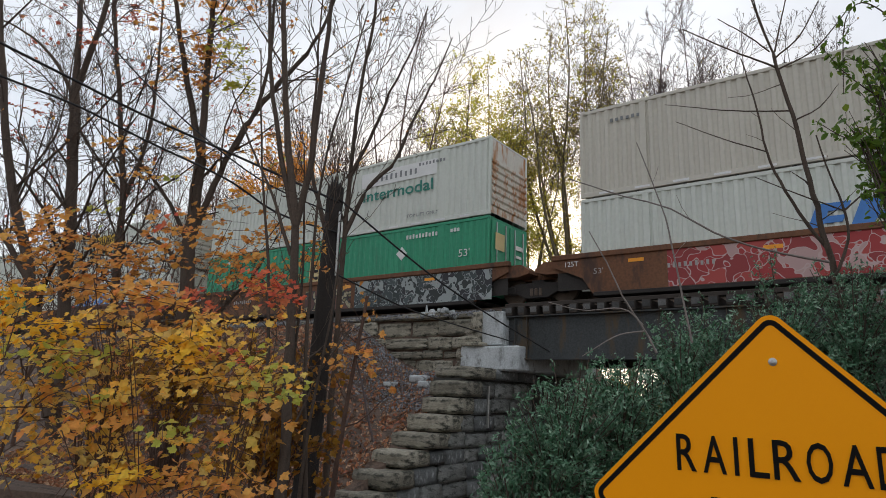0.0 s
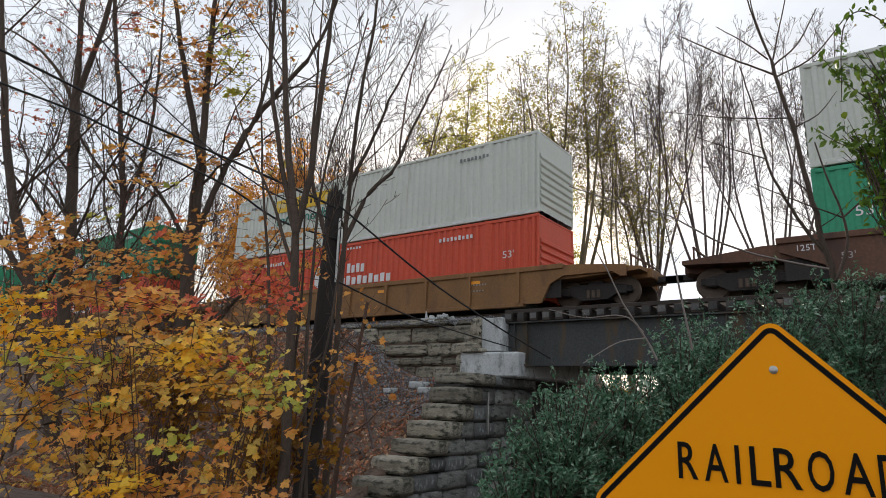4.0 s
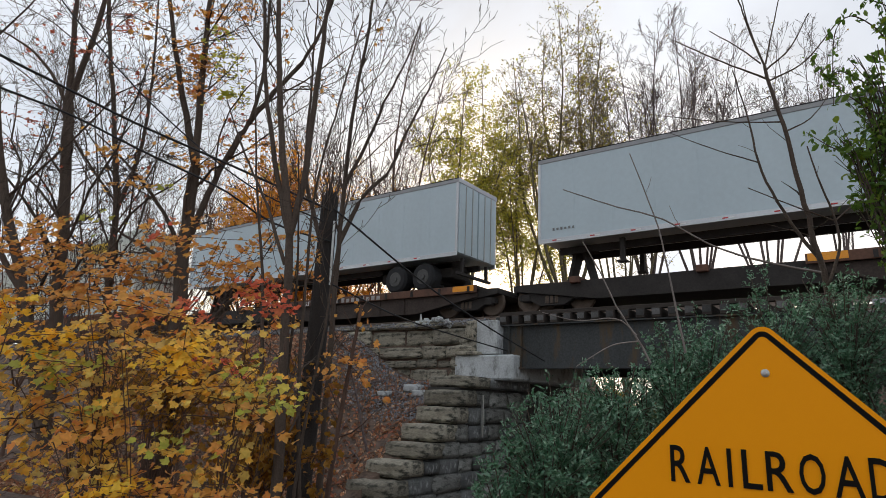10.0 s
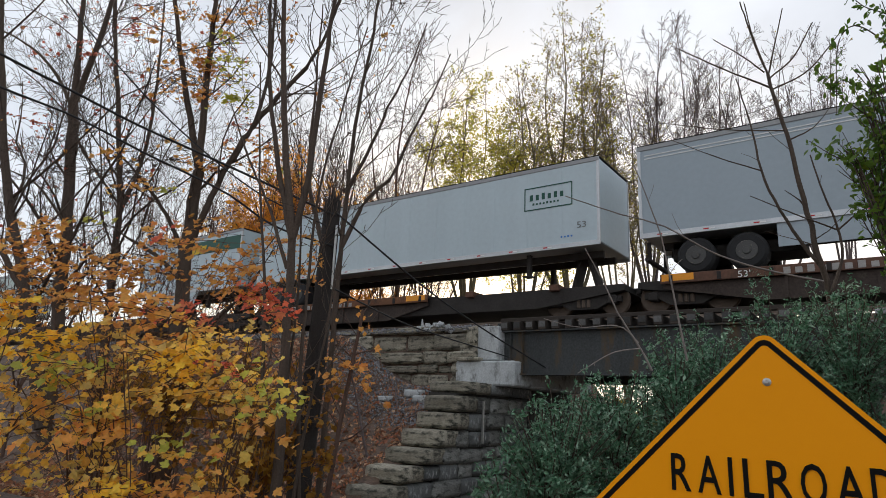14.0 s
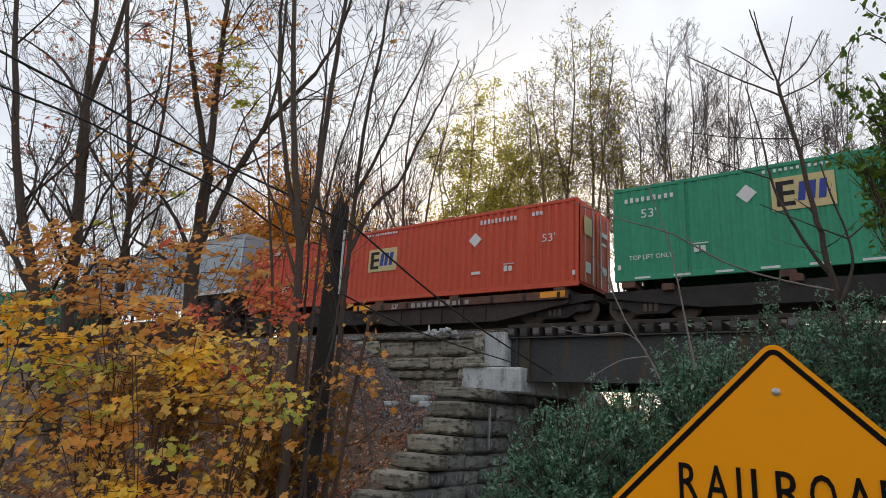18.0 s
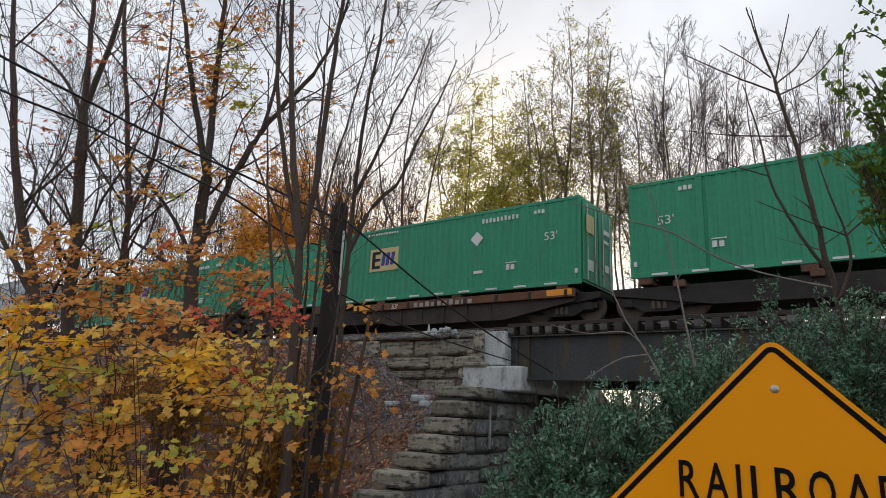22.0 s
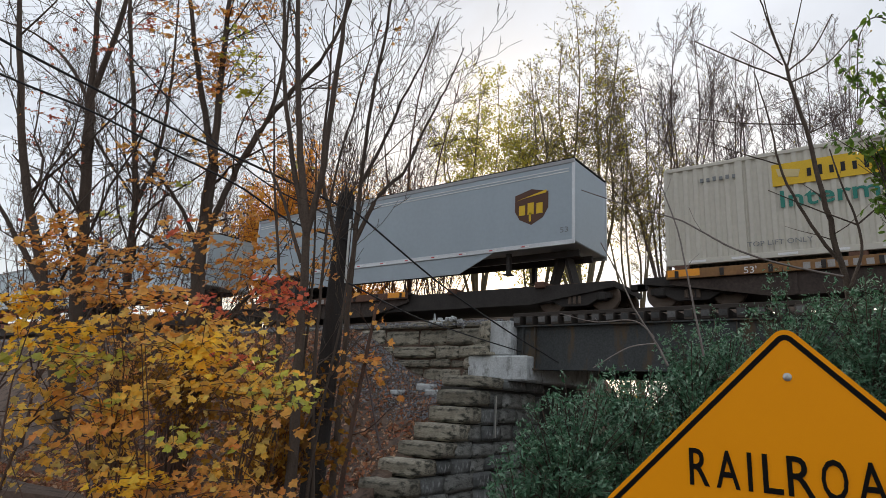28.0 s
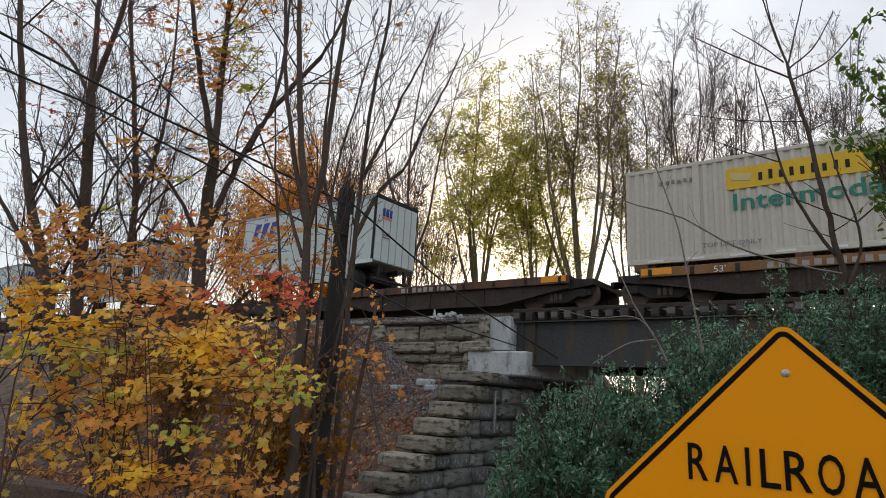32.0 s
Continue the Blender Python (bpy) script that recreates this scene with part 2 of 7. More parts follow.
SIGN_BLACK = paint("sign_black_ink", (0.006, 0.005, 0.005), 0.6, vary=0.1, spec=0.1)
GALV = paint("galvanised_steel", (0.46, 0.46, 0.44), 0.4, 0.7, vary=0.15, grain=20)
STONE = paint("weathered_sandstone", (0.33, 0.30, 0.235), 0.9, vary=0.5, grain=2.0, fine=22, bump=0.045, dirt=(0.055, 0.055, 0.042), dirt_at=0.50, each=0.28)
# darker and more blotched than the sandstone above
DARK_STONE = paint("dark_patchy_stone", (0.26, 0.26, 0.24), 0.85, vary=0.55, grain=1.6, fine=20, bump=0.045, dirt=(0.03, 0.034, 0.027), dirt_at=0.46, each=0.3)
LIME_STONE = paint("lime_streaked_stone", (0.15, 0.155, 0.15), 0.85, vary=0.5, grain=1.5, fine=20, bump=0.04, dirt=(0.42, 0.43, 0.42), dirt_at=0.54, streak=(2.4, 2.4, 0.5), each=0.3)
MORTAR = paint("dark_mortar", (0.05, 0.047, 0.042), 0.95, vary=0.3, grain=6, bump=0.01)
CONCRETE = paint("whitened_concrete", (0.50, 0.52, 0.52), 0.85, vary=0.3, grain=2.0, fine=24, bump=0.012, dirt=(0.2, 0.2, 0.19), dirt_at=0.52, streak=(1, 1, 0.6))
GIRDER = paint("dark_bridge_steel", (0.062, 0.066, 0.066), 0.75, 0.0, vary=0.4, grain=1.3, fine=20, spec=0.2, streak=(1, 1, 0.25), dirt=(0.11, 0.075, 0.042), dirt_at=0.53, bump=0.003)
TIE_WOOD = paint("creosoted_tie_wood", (0.05, 0.04, 0.033), 0.9, vary=0.3, grain=4, bump=0.008, each=0.3)
TIE_PALE = paint("pale_tie_ends", (0.10, 0.098, 0.095), 0.9, vary=0.3, grain=6, each=0.6)
POLE_WOOD = paint("tarred_pole_wood", (0.030, 0.025, 0.022), 0.9, vary=0.4, grain=5, fine=50, bump=0.012, streak=(5, 5, 0.4))
BARK = paint("grey_brown_bark", (0.085, 0.062, 0.047), 0.95, vary=0.35, grain=7, fine=50, bump=0.012, streak=(4, 4, 0.7), island=0.18)
BARK_RED = paint("reddish_bark", (0.105, 0.062, 0.045), 0.9, vary=0.3, grain=7, fine=50, bump=0.006, island=0.2)
BARK_PALE = paint("pale_bark", (0.13, 0.10, 0.095), 0.9, vary=0.3, grain=5, fine=40, bump=0.01, island=0.2)
BARK_OLIVE = paint("olive_bark", (0.17, 0.14, 0.085), 0.9, vary=0.3, grain=5, fine=40, bump=0.01, island=0.2)
BRAMBLE = paint("bleached_bramble", (0.22, 0.19, 0.17), 0.9, vary=0.3, grain=9)
CABLE = paint("black_cable", (0.02, 0.02, 0.021), 0.6, vary=0.2)
# Leaf colours vary; the dull browns among them also imitate leaves out of the sun.
LEAF_GOLD = leafy("golden_maple_leaves", [(0.90, 0.48, 0.06), (0.94, 0.58, 0.09), (0.62, 0.42, 0.11), (0.92, 0.44, 0.06), (0.52, 0.38, 0.12), (0.95, 0.56, 0.08), (0.70, 0.55, 0.14)], 0.55, 0.3, 0.25)
LEAF_SUN = leafy("bright_yellow_leaves", [(0.92, 0.58, 0.05), (0.94, 0.48, 0.04), (0.85, 0.60, 0.08)], 0.6, 0.35, 0.15)
LEAF_ORANGE = leafy("orange_maple_leaves", [(0.85, 0.37, 0.09), (0.82, 0.44, 0.11), (0.64, 0.30, 0.11), (0.85, 0.46, 0.10), (0.74, 0.25, 0.07)], 0.6, 0.35, 0.15)
LEAF_MAPLE_LIME = leafy("yellow_green_maple_leaves", [(0.46, 0.46, 0.06), (0.56, 0.52, 0.08), (0.36, 0.40, 0.08), (0.62, 0.50, 0.08)], through=0.4)
LEAF_PINK = leafy("dull_red_leaves", [(0.50, 0.10, 0.06), (0.56, 0.18, 0.10), (0.40, 0.08, 0.06), (0.52, 0.22, 0.10)], through=0.4)
LEAF_RUST = leafy("rust_coloured_leaves", [(0.28, 0.10, 0.015), (0.36, 0.16, 0.02), (0.42, 0.22, 0.03), (0.22, 0.10, 0.02)])
LEAF_AMBER = leafy("amber_leaves", [(0.74, 0.30, 0.04), (0.80, 0.40, 0.06), (0.58, 0.22, 0.04), (0.82, 0.46, 0.07)], 0.6, 0.6, 0.15)
LEAF_CRIMSON = leafy("crimson_leaves", [(0.74, 0.13, 0.06), (0.80, 0.22, 0.10), (0.60, 0.10, 0.07), (0.78, 0.30, 0.12)], 0.6, 0.4, 0.15)
LEAF_LIME = leafy("yellow_green_leaves", [(0.62, 0.57, 0.10), (0.48, 0.48, 0.08), (0.68, 0.55, 0.09), (0.38, 0.41, 0.07)], through=0.65)
LEAF_OLIVE = leafy("olive_brown_leaves", [(0.34, 0.28, 0.08), (0.38, 0.26, 0.09), (0.26, 0.22, 0.07), (0.44, 0.36, 0.08)], through=0.6)
# The last, pale green imitates sky highlights on some of the leaves.
LEAF_PRIVET = leafy("dark_green_leaves", [(0.05, 0.15, 0.075), (0.12, 0.26, 0.145), (0.06, 0.17, 0.085), (0.34, 0.48, 0.34)], 0.28, 0.25, 0.75)
LEAF_GREEN = leafy("fresh_green_leaves", [(0.10, 0.19, 0.03), (0.15, 0.25, 0.035), (0.10, 0.19, 0.05), (0.26, 0.34, 0.03)], 0.4, 0.5)
LITTER = leafy("fallen_leaves", [(0.34, 0.14, 0.075), (0.52, 0.24, 0.12), (0.12, 0.07, 0.05), (0.66, 0.43, 0.27), (0.28, 0.14, 0.09), (0.44, 0.15, 0.08)], 0.8, 0.1)
SOIL = paint("leaf_strewn_soil", (0.14, 0.095, 0.07), 0.95, vary=0.4, grain=1.5, fine=22, bump=0.03, dirt=(0.05, 0.036, 0.028), dirt_at=0.5)
BALLAST = paint("grey_ballast_stone", (0.22, 0.22, 0.23), 0.95, vary=0.35, grain=6, fine=30, bump=0.03, island=0.35)
ASPHALT = paint("worn_asphalt", (0.05, 0.05, 0.052), 0.9, vary=0.2, grain=2, fine=60, bump=0.006)

# ---- building helpers ----
RAIL = 4.65                       # top of the rails


def box(bm, x0, x1, y0, y1, z0, z1):
    v = [bm.verts.new((x, y, z)) for x in (x0, x1) for y in (y0, y1) for z in (z0, z1)]
    for f in ((0, 1, 3, 2), (4, 6, 7, 5), (0, 4, 5, 1), (2, 3, 7, 6), (0, 2, 6, 4), (1, 5, 7, 3)):
        bm.faces.new([v[i] for i in f])


def rounded(bm, amount, segments=1):
    bmesh.ops.bevel(bm, geom=bm.edges[:], offset=amount, segments=segments, affect="EDGES", profile=0.5)


def prism(bm, outline, y0, y1):
    """An outline in x and z, pushed through from y0 to y1."""
    a = [bm.verts.new((x, y0, z)) for x, z in outline]
    b = [bm.verts.new((x, y1, z)) for x, z in outline]
    bm.faces.new(a)
    bm.faces.new(b[::-1])
    for i in range(len(a)):
        j = (i + 1) % len(a)
        bm.faces.new((a[j], a[i], b[i], b[j]))


def barrel(bm, x, z, y0, y1, r, sides=20, inner=0.0):
    """A wheel or drum whose axle runs along y."""
    ring = [(math.cos(2 * math.pi * k / sides), math.sin(2 * math.pi * k / sides)) for k in range(sides)]
    c = min(0.25 * r, 0.4 * abs(y1 - y0))
    rows = [(y0, r - c * 0.6), (y0 + c * 0.6, r), (y1 - c * 0.6, r), (y1, r - c * 0.6)]
    loops = [[bm.verts.new((x + q * cx, y, z + q * cz)) for cx, cz in ring] for y, q in rows]
    for a, b in zip(loops, loops[1:]):
        for k in range(sides):
            j = (k + 1) % sides
            bm.faces.new((a[k], b[k], b[j], a[j]))
    bm.faces.new(loops[0])
    bm.faces.new(loops[-1][::-1])


def finish(bm, name, material, smooth=False):
    bmesh.ops.recalc_face_normals(bm, faces=bm.faces[:])
    me = bpy.data.meshes.new(name)
    bm.to_mesh(me)
    bm.free()
    me.materials.append(material)
    if smooth:
        for p in me.polygons:
            p.use_smooth = True
    return me


def part(name, bm, material, parent, label="", at=None, smooth=False):
    """Links a bmesh, or a ready mesh, as one mesh object under a thing or a part."""
    me = finish(bm, name, material, smooth) if isinstance(bm, bmesh.types.BMesh) else bm
    ob = new(name, me)
    ob.parent = parent
    if at:
        ob.location = at
    if label:
        ob["label"] = label
    return ob


def block(name, material, parent, x0, x1, y0, y1, z0, z1, label="", bevel=0.0):
    bm = bmesh.new()
    box(bm, x0, x1, y0, y1, z0, z1)
    if bevel:
        rounded(bm, bevel)
    return part(name, bm, material, parent, label)


def thing(name, label, category, group="", kind=""):
    return tagged(new(name), label, category, group, kind)


LETTERS = {}


def letters(text, height, width, material, bold=0.0):
    """A word as a flat mesh in x and z, its left foot at the origin, facing -y."""
    key = (text, height, width, material.name)
    if key not in LETTERS:
        curve = bpy.data.curves.new("lettering", "FONT")
        curve.body, curve.offset, curve.extrude, curve.resolution_u = text, bold, 0.01, 3
        ob = new("lettering", curve)
        me = bpy.data.meshes.new_from_object(ob.evaluated_get(bpy.context.evaluated_depsgraph_get()))
        bpy.data.objects.remove(ob)
        bpy.data.curves.remove(curve)
        co = np.array([v.co for v in me.vertices])
        lo, hi = co.min(0), co.max(0)
        for v in me.vertices:
            u, w, d = v.co
            v.co = ((u - lo[0]) / (hi[0] - lo[0]) * width, -d * 0.3, (w - lo[1]) / (hi[1] - lo[1]) * height)
        me.materials.clear()
        me.materials.append(material)
        LETTERS[key] = me
    return LETTERS[key]


# ---- limbs and leaves ----
def tubes(name, lines, material):
    """One mesh of many tapered limbs. lines: points, radii, number of sides."""
    verts, faces, base = [], [], 0
    for pts, radii, sides in lines:
        pts = np.asarray(pts, float)
        n = len(pts)
        tang = np.gradient(pts, axis=0)
        tang /= np.linalg.norm(tang, axis=1)[:, None] + 1e-9
        ref = np.where(np.abs(tang[:, 2:3]) < 0.9, [[0.0, 0.0, 1.0]], [[1.0, 0.0, 0.0]])
        u = np.cross(tang, ref)
        u /= np.linalg.norm(u, axis=1)[:, None] + 1e-9
        w = np.cross(tang, u)
        ang = np.arange(sides) * 2 * np.pi / sides
        ring = pts[:, None] + np.asarray(radii)[:, None, None] * (np.cos(ang)[None, :, None] * u[:, None] + np.sin(ang)[None, :, None] * w[:, None])
        verts.append(ring.reshape(-1, 3))
        i, k = np.meshgrid(np.arange(n - 1), np.arange(sides), indexing="ij")
        j = (k + 1) % sides
        quad = np.stack([i * sides + k, i * sides + j, (i + 1) * sides + j, (i + 1) * sides + k], -1).reshape(-1, 4) + base
        faces.append(quad)
        base += n * sides
    me = bpy.data.meshes.new(name)
    me.from_pydata(np.concatenate(verts).tolist(), [], np.concatenate(faces).tolist())
    me.materials.append(material)
    me.polygons.foreach_set("use_smooth", [True] * len(me.polygons))
    return me


SHAPES = {
    "maple": [(0, -0.36), (0.24, -0.40), (0.30, -0.21), (0.56, -0.06), (0.45, 0.08), (0.50, 0.29), (0.26, 0.20), (0.19, 0.38), (0, 0.60),
              (-0.19, 0.38), (-0.26, 0.20), (-0.50, 0.29), (-0.45, 0.08), (-0.56, -0.06), (-0.30, -0.21), (-0.24, -0.40)],
    "lance": [(0, -0.5), (0.19, -0.05), (0, 0.5), (-0.19, -0.05)],
    "oval": [(0, -0.5), (0.19, -0.22), (0.21, 0.12), (0, 0.5), (-0.21, 0.12), (-0.19, -0.22)],
    "scrap": [(0, -0.5), (0.30, 0.0), (0, 0.5), (-0.30, 0.0)],
}


def leaves(name, places, size, shape, material, rng, hang=0.3, spread=0.25, face=None):
    """One mesh of single leaves at the given places."""
    flat = np.array(SHAPES[shape])
    n, k = len(places), len(flat)
    normal = rng.normal(size=(n, 3))
    normal[:, 2] = np.abs(normal[:, 2]) * 0.8 + 0.2
    if face is not None:
        normal = normal * 0.55 + np.array(face)
    normal /= np.linalg.norm(normal, axis=1)[:, None]
    tip = rng.normal(size=(n, 3))
    tip[:, 2] -= hang * 2
    tip -= normal * (tip * normal).sum(1)[:, None]
    tip /= np.linalg.norm(tip, axis=1)[:, None] + 1e-9
    side = np.cross(normal, tip)
    s = size * np.exp(rng.normal(0, spread, n))[:, None, None]
    fold = (np.abs(flat[:, 0]) * 0.35)[None, :, None] * normal[:, None]
    v = np.asarray(places)[:, None] + s * (flat[None, :, :1] * side[:, None] + flat[None, :, 1:] * tip[:, None] + fold)
    me = bpy.data.meshes.new(name)
    me.from_pydata(v.reshape(-1, 3).tolist(), [], (np.arange(n * k).reshape(n, k)).tolist())
    me.materials.append(material)
    return me


def curve_through(points, count):
    """Evenly spread points on a smooth line through a few."""
    p = np.asarray(points, float)
    q = np.concatenate([[2 * p[0] - p[1]], p, [2 * p[-1] - p[-2]]])
    out = []
    for i in range(1, len(q) - 2):
        for t in np.linspace(0, 1, 12, endpoint=False):
            a, b, c, d = q[i - 1:i + 3]
            out.append(0.5 * (2 * b + (c - a) * t + (2 * a - 5 * b + 4 * c - d) * t * t + (3 * b - a - 3 * c + d) * t ** 3))
    out.append(p[-1])
    out = np.array(out)
    far = np.r_[0, np.cumsum(np.linalg.norm(np.diff(out, axis=0), axis=1))]
    s = np.linspace(0, far[-1], count)
    return np.stack([np.interp(s, far, out[:, i]) for i in range(3)], 1)


def sprout(line, radii, rng, count, reach, wide, rise, first=0.25, droop=0.0, crook=0.17):
    """Side branches of one limb: new lines of points and radii."""
    out = []
    n = len(line)
    total = np.linalg.norm(np.diff(line, axis=0), axis=1).sum()
    for _ in range(count):
        f = first + (1 - first) * rng.random() ** 0.85
        i = min(int(f * (n - 1)), n - 2)
        w = f * (n - 1) - i
        start = line[i] * (1 - w) + line[i + 1] * w
        along = line[i + 1] - line[i]
        along = along / (np.linalg.norm(along) + 1e-9)
        turn = rng.normal(size=3)
        turn -= along * (turn @ along)
        turn /= np.linalg.norm(turn) + 1e-9
        a = radians(wide) * (0.7 + 0.6 * rng.random())
        d = along * math.cos(a) + turn * math.sin(a) + np.array([0, 0, rise])
        d /= np.linalg.norm(d)
        r = (radii[i] * (1 - w) + radii[i + 1] * w) * (0.25 + 0.2 * rng.random())
        length = reach * total * (1.15 - 0.75 * f) * (0.6 + 0.7 * rng.random())
        steps = 6 if length > 2.5 else 5 if length > 1.2 else 4 if length > 0.6 else 3 if length > 0.25 else 2
        pts, p = [start], start
        for k in range(steps):
            d = d + rng.normal(size=3) * crook + np.array([0, 0, rise * 0.25 - droop * k / steps])
            d /= np.linalg.norm(d)
            p = p + d * length / steps
            pts.append(p)
        out.append((np.array(pts), np.linspace(r, max(0.002, r * 0.25), steps + 1)))
    return out


def grow(stems, rng, levels, finest=0.003):
    """Limbs from stems. levels: (branches a metre of limb, reach, angle, rise). Gives the lines and the last twigs."""
    lines, front = [], []
    for pts, r0, r1 in stems:
        n = max(6, int(len(pts) * 4))
        line = curve_through(pts, n)
        line[1:-1] += rng.normal(size=(n - 2, 3)) * r0 * 0.12
        front.append((line, r0 * (1 - np.linspace(0, 1, n) ** 0.8) + r1 * np.linspace(0, 1, n) ** 0.8))
    stage = 0
    for line, radii in front:
        lines.append((line, radii, 6 if finest > 0.008 else 10 if radii[0] > 0.08 else 7 if radii[0] > 0.02 else 5))
    for thick, reach, wide, rise, first in levels:
        nxt = []
        for line, radii in front:
            total = np.linalg.norm(np.diff(line, axis=0), axis=1).sum()
            count = int(thick * total + rng.random())
            nxt += sprout(line, np.maximum(radii, finest), rng, count, reach, wide, rise, first)
        for line, radii in nxt:
            lines.append((line, np.maximum(radii, finest * 0.6), 3 if finest > 0.008 and radii[0] < 0.06 else 5 if radii[0] > 0.02 else 4 if radii[0] > 0.01 else 3))
        front = nxt
        stage += 1
    return lines, front


def tips_of(twigs, rng, a_twig, spread=0.06):
    places = []
    for line, _ in twigs:
        for _ in range(rng.poisson(a_twig)):
            f = rng.random() * (len(line) - 1.001)
            i = int(f)
            places.append(line[i] * (1 - f + i) + line[i + 1] * (f - i) + rng.normal(size=3) * spread)
    return np.array(places).reshape(-1, 3)


def sprays(parent, zones, size, material, bark, rng, label="", root_at=None, thick=1.0):
    """Flat drooping sprays of lobed leaves on thin twigs, gathered in zones: centre, half width, half height, number."""
    places, lines = [], []
    for x, y, z, a, c, many in zones:
        for _ in range(max(1, round(many * thick))):
            d = rng.normal(size=3) * 0.5
            mid = np.array((x, y, z)) + np.clip(d, -1.1, 1.1) * np.array((a, a * 0.8, c))
            out = rng.normal(size=3) * np.array((1, 1, 0.25)) + np.array((0, 0, -0.25))
            out /= np.linalg.norm(out)
            side = np.cross(out, (0.3, -0.5, 1.0))
            side /= np.linalg.norm(side)
            length = size * rng.uniform(3.0, 5.5)
            twig = np.array([mid - out * length * 1.2 - np.array((0, 0, 0.1 * length)), mid - out * length * 0.4, mid + out * length * 0.3, mid + out * length - np.array((0, 0, 0.15 * length))])
            lines.append((twig, np.linspace(size * 0.06, size * 0.025, 4), 3))
            for _ in range(int(rng.integers(7, 15))):
                u, v = rng.uniform(-0.5, 1.0), rng.normal() * 0.30
                places.append(mid + out * u * length + side * v * length + rng.normal(size=3) * size * 0.25)
            if root_at is not None and rng.random() < 0.12:
                start = np.array(root_at) + rng.normal(size=3) * np.array((0.25, 0.25, 0.1))
                lines.append((curve_through([start, start * 0.5 + twig[0] * 0.5 + rng.normal(size=3) * 0.12, twig[0]], 7), np.linspace(0.005, size * 0.05, 7), 4))
    tagged(part("spray_twig", tubes("spray_twig", lines, bark), bark, parent), kind="stuff")
    return part("foliage", leaves("foliage", np.array(places), size, "maple", material, rng, hang=0.5, spread=0.2, face=(0.2, -0.55, 0.45)), material, parent, label)


def tree(name, label, stems, levels, bark, seed, crowns=(), category="tree", group="", finest=0.003, keep=None, scatter=0.06):
    """A tree: trunk, branches and leaves. crowns: (leaves a twig, size, shape, material, share of the twigs, part's label)."""
    rng = np.random.default_rng(seed)
    lines, twigs = grow(stems, rng, levels, finest)
    root = thing(name, label, category, group)
    part("trunk", tubes("trunk", lines[:1], bark), bark, root)
    if name == "sapling":
        many = len(stems)
        for line in lines[1:many]:
            part("branch", tubes("branch", [line], bark), bark, root)
        tagged(part("twigwork", tubes("twigwork", lines[many:], bark), bark, root), kind="stuff")
    else:
        part("branchwork", tubes("branchwork", lines[1:], bark), bark, root)
    for amount, size, shape, material, share, note in crowns:
        some = [t for t in twigs if rng.random() < share and (keep is None or keep(t[0][0]))]
        places = tips_of(some, rng, amount, scatter)
        if len(places):
            part("foliage", leaves("foliage", places, size, shape, material, rng), material, root, note)
    return root

# limbs: control points, radius at the start, radius at the end
STEMS_FORKED = [
    ([(-3.32, -13.17, 0.7), (-3.58, -13.35, 4.19), (-3.76, -13.49, 6.2), (-3.95, -13.62, 7.64)], 0.1436, 0.1044),
    ([(-3.95, -13.62, 7.64), (-4.04, -13.69, 8.9), (-4.17, -13.78, 10.14), (-4.34, -13.9, 12.34), (-4.64, -14.12, 15.04)], 0.07395, 0.0174),
    ([(-3.95, -13.62, 7.64), (-3.79, -13.51, 8.64), (-3.64, -13.4, 10.16), (-3.49, -13.29, 12.22), (-3.63, -13.39, 14.75)], 0.07395, 0.0174),
    ([(-3.95, -13.62, 7.58), (-4.45, -13.99, 8.48), (-5.14, -14.48, 9.13), (-5.99, -15.1, 9.51)], 0.0435, 0.01305),
    ([(-3.65, -13.41, 5.0), (-4.25, -13.84, 5.81), (-4.86, -14.28, 6.16)], 0.0348, 0.01305),
]
STEMS_MAPLE = [
    ([(-0.63, -12.45, 0.4), (-0.69, -12.49, 3.14), (-0.72, -12.52, 4.27), (-0.72, -12.51, 5.9)], 0.1827, 0.1131),
    ([(-0.72, -12.51, 5.9), (-0.79, -12.57, 7.29), (-0.82, -12.59, 8.76), (-0.95, -12.68, 11.14), (-1.14, -12.82, 13.73)], 0.087, 0.0174),
    ([(-0.71, -12.51, 4.37), (-0.4, -12.28, 5.69), (-0.06, -12.03, 6.73), (0.33, -11.76, 7.45), (0.8, -11.41, 8.33), (1.1, -11.19, 9.35), (1.3, -11.05, 10.95)], 0.07395, 0.02175),
    ([(-0.72, -12.51, 5.9), (-1.0, -12.72, 7.05), (-1.26, -12.91, 8.25), (-1.66, -13.2, 10.29), (-2.04, -13.47, 12.8)], 0.0783, 0.0174),
    ([(-0.66, -12.47, 4.06), (-1.09, -12.78, 5.0), (-1.7, -13.23, 5.87), (-2.3, -13.66, 6.53)], 0.0522, 0.01305),
    ([(-0.22, -12.15, 6.15), (0.08, -11.93, 7.21), (0.16, -11.88, 8.43), (0.11, -11.92, 10.36)], 0.0522, 0.0174),
]
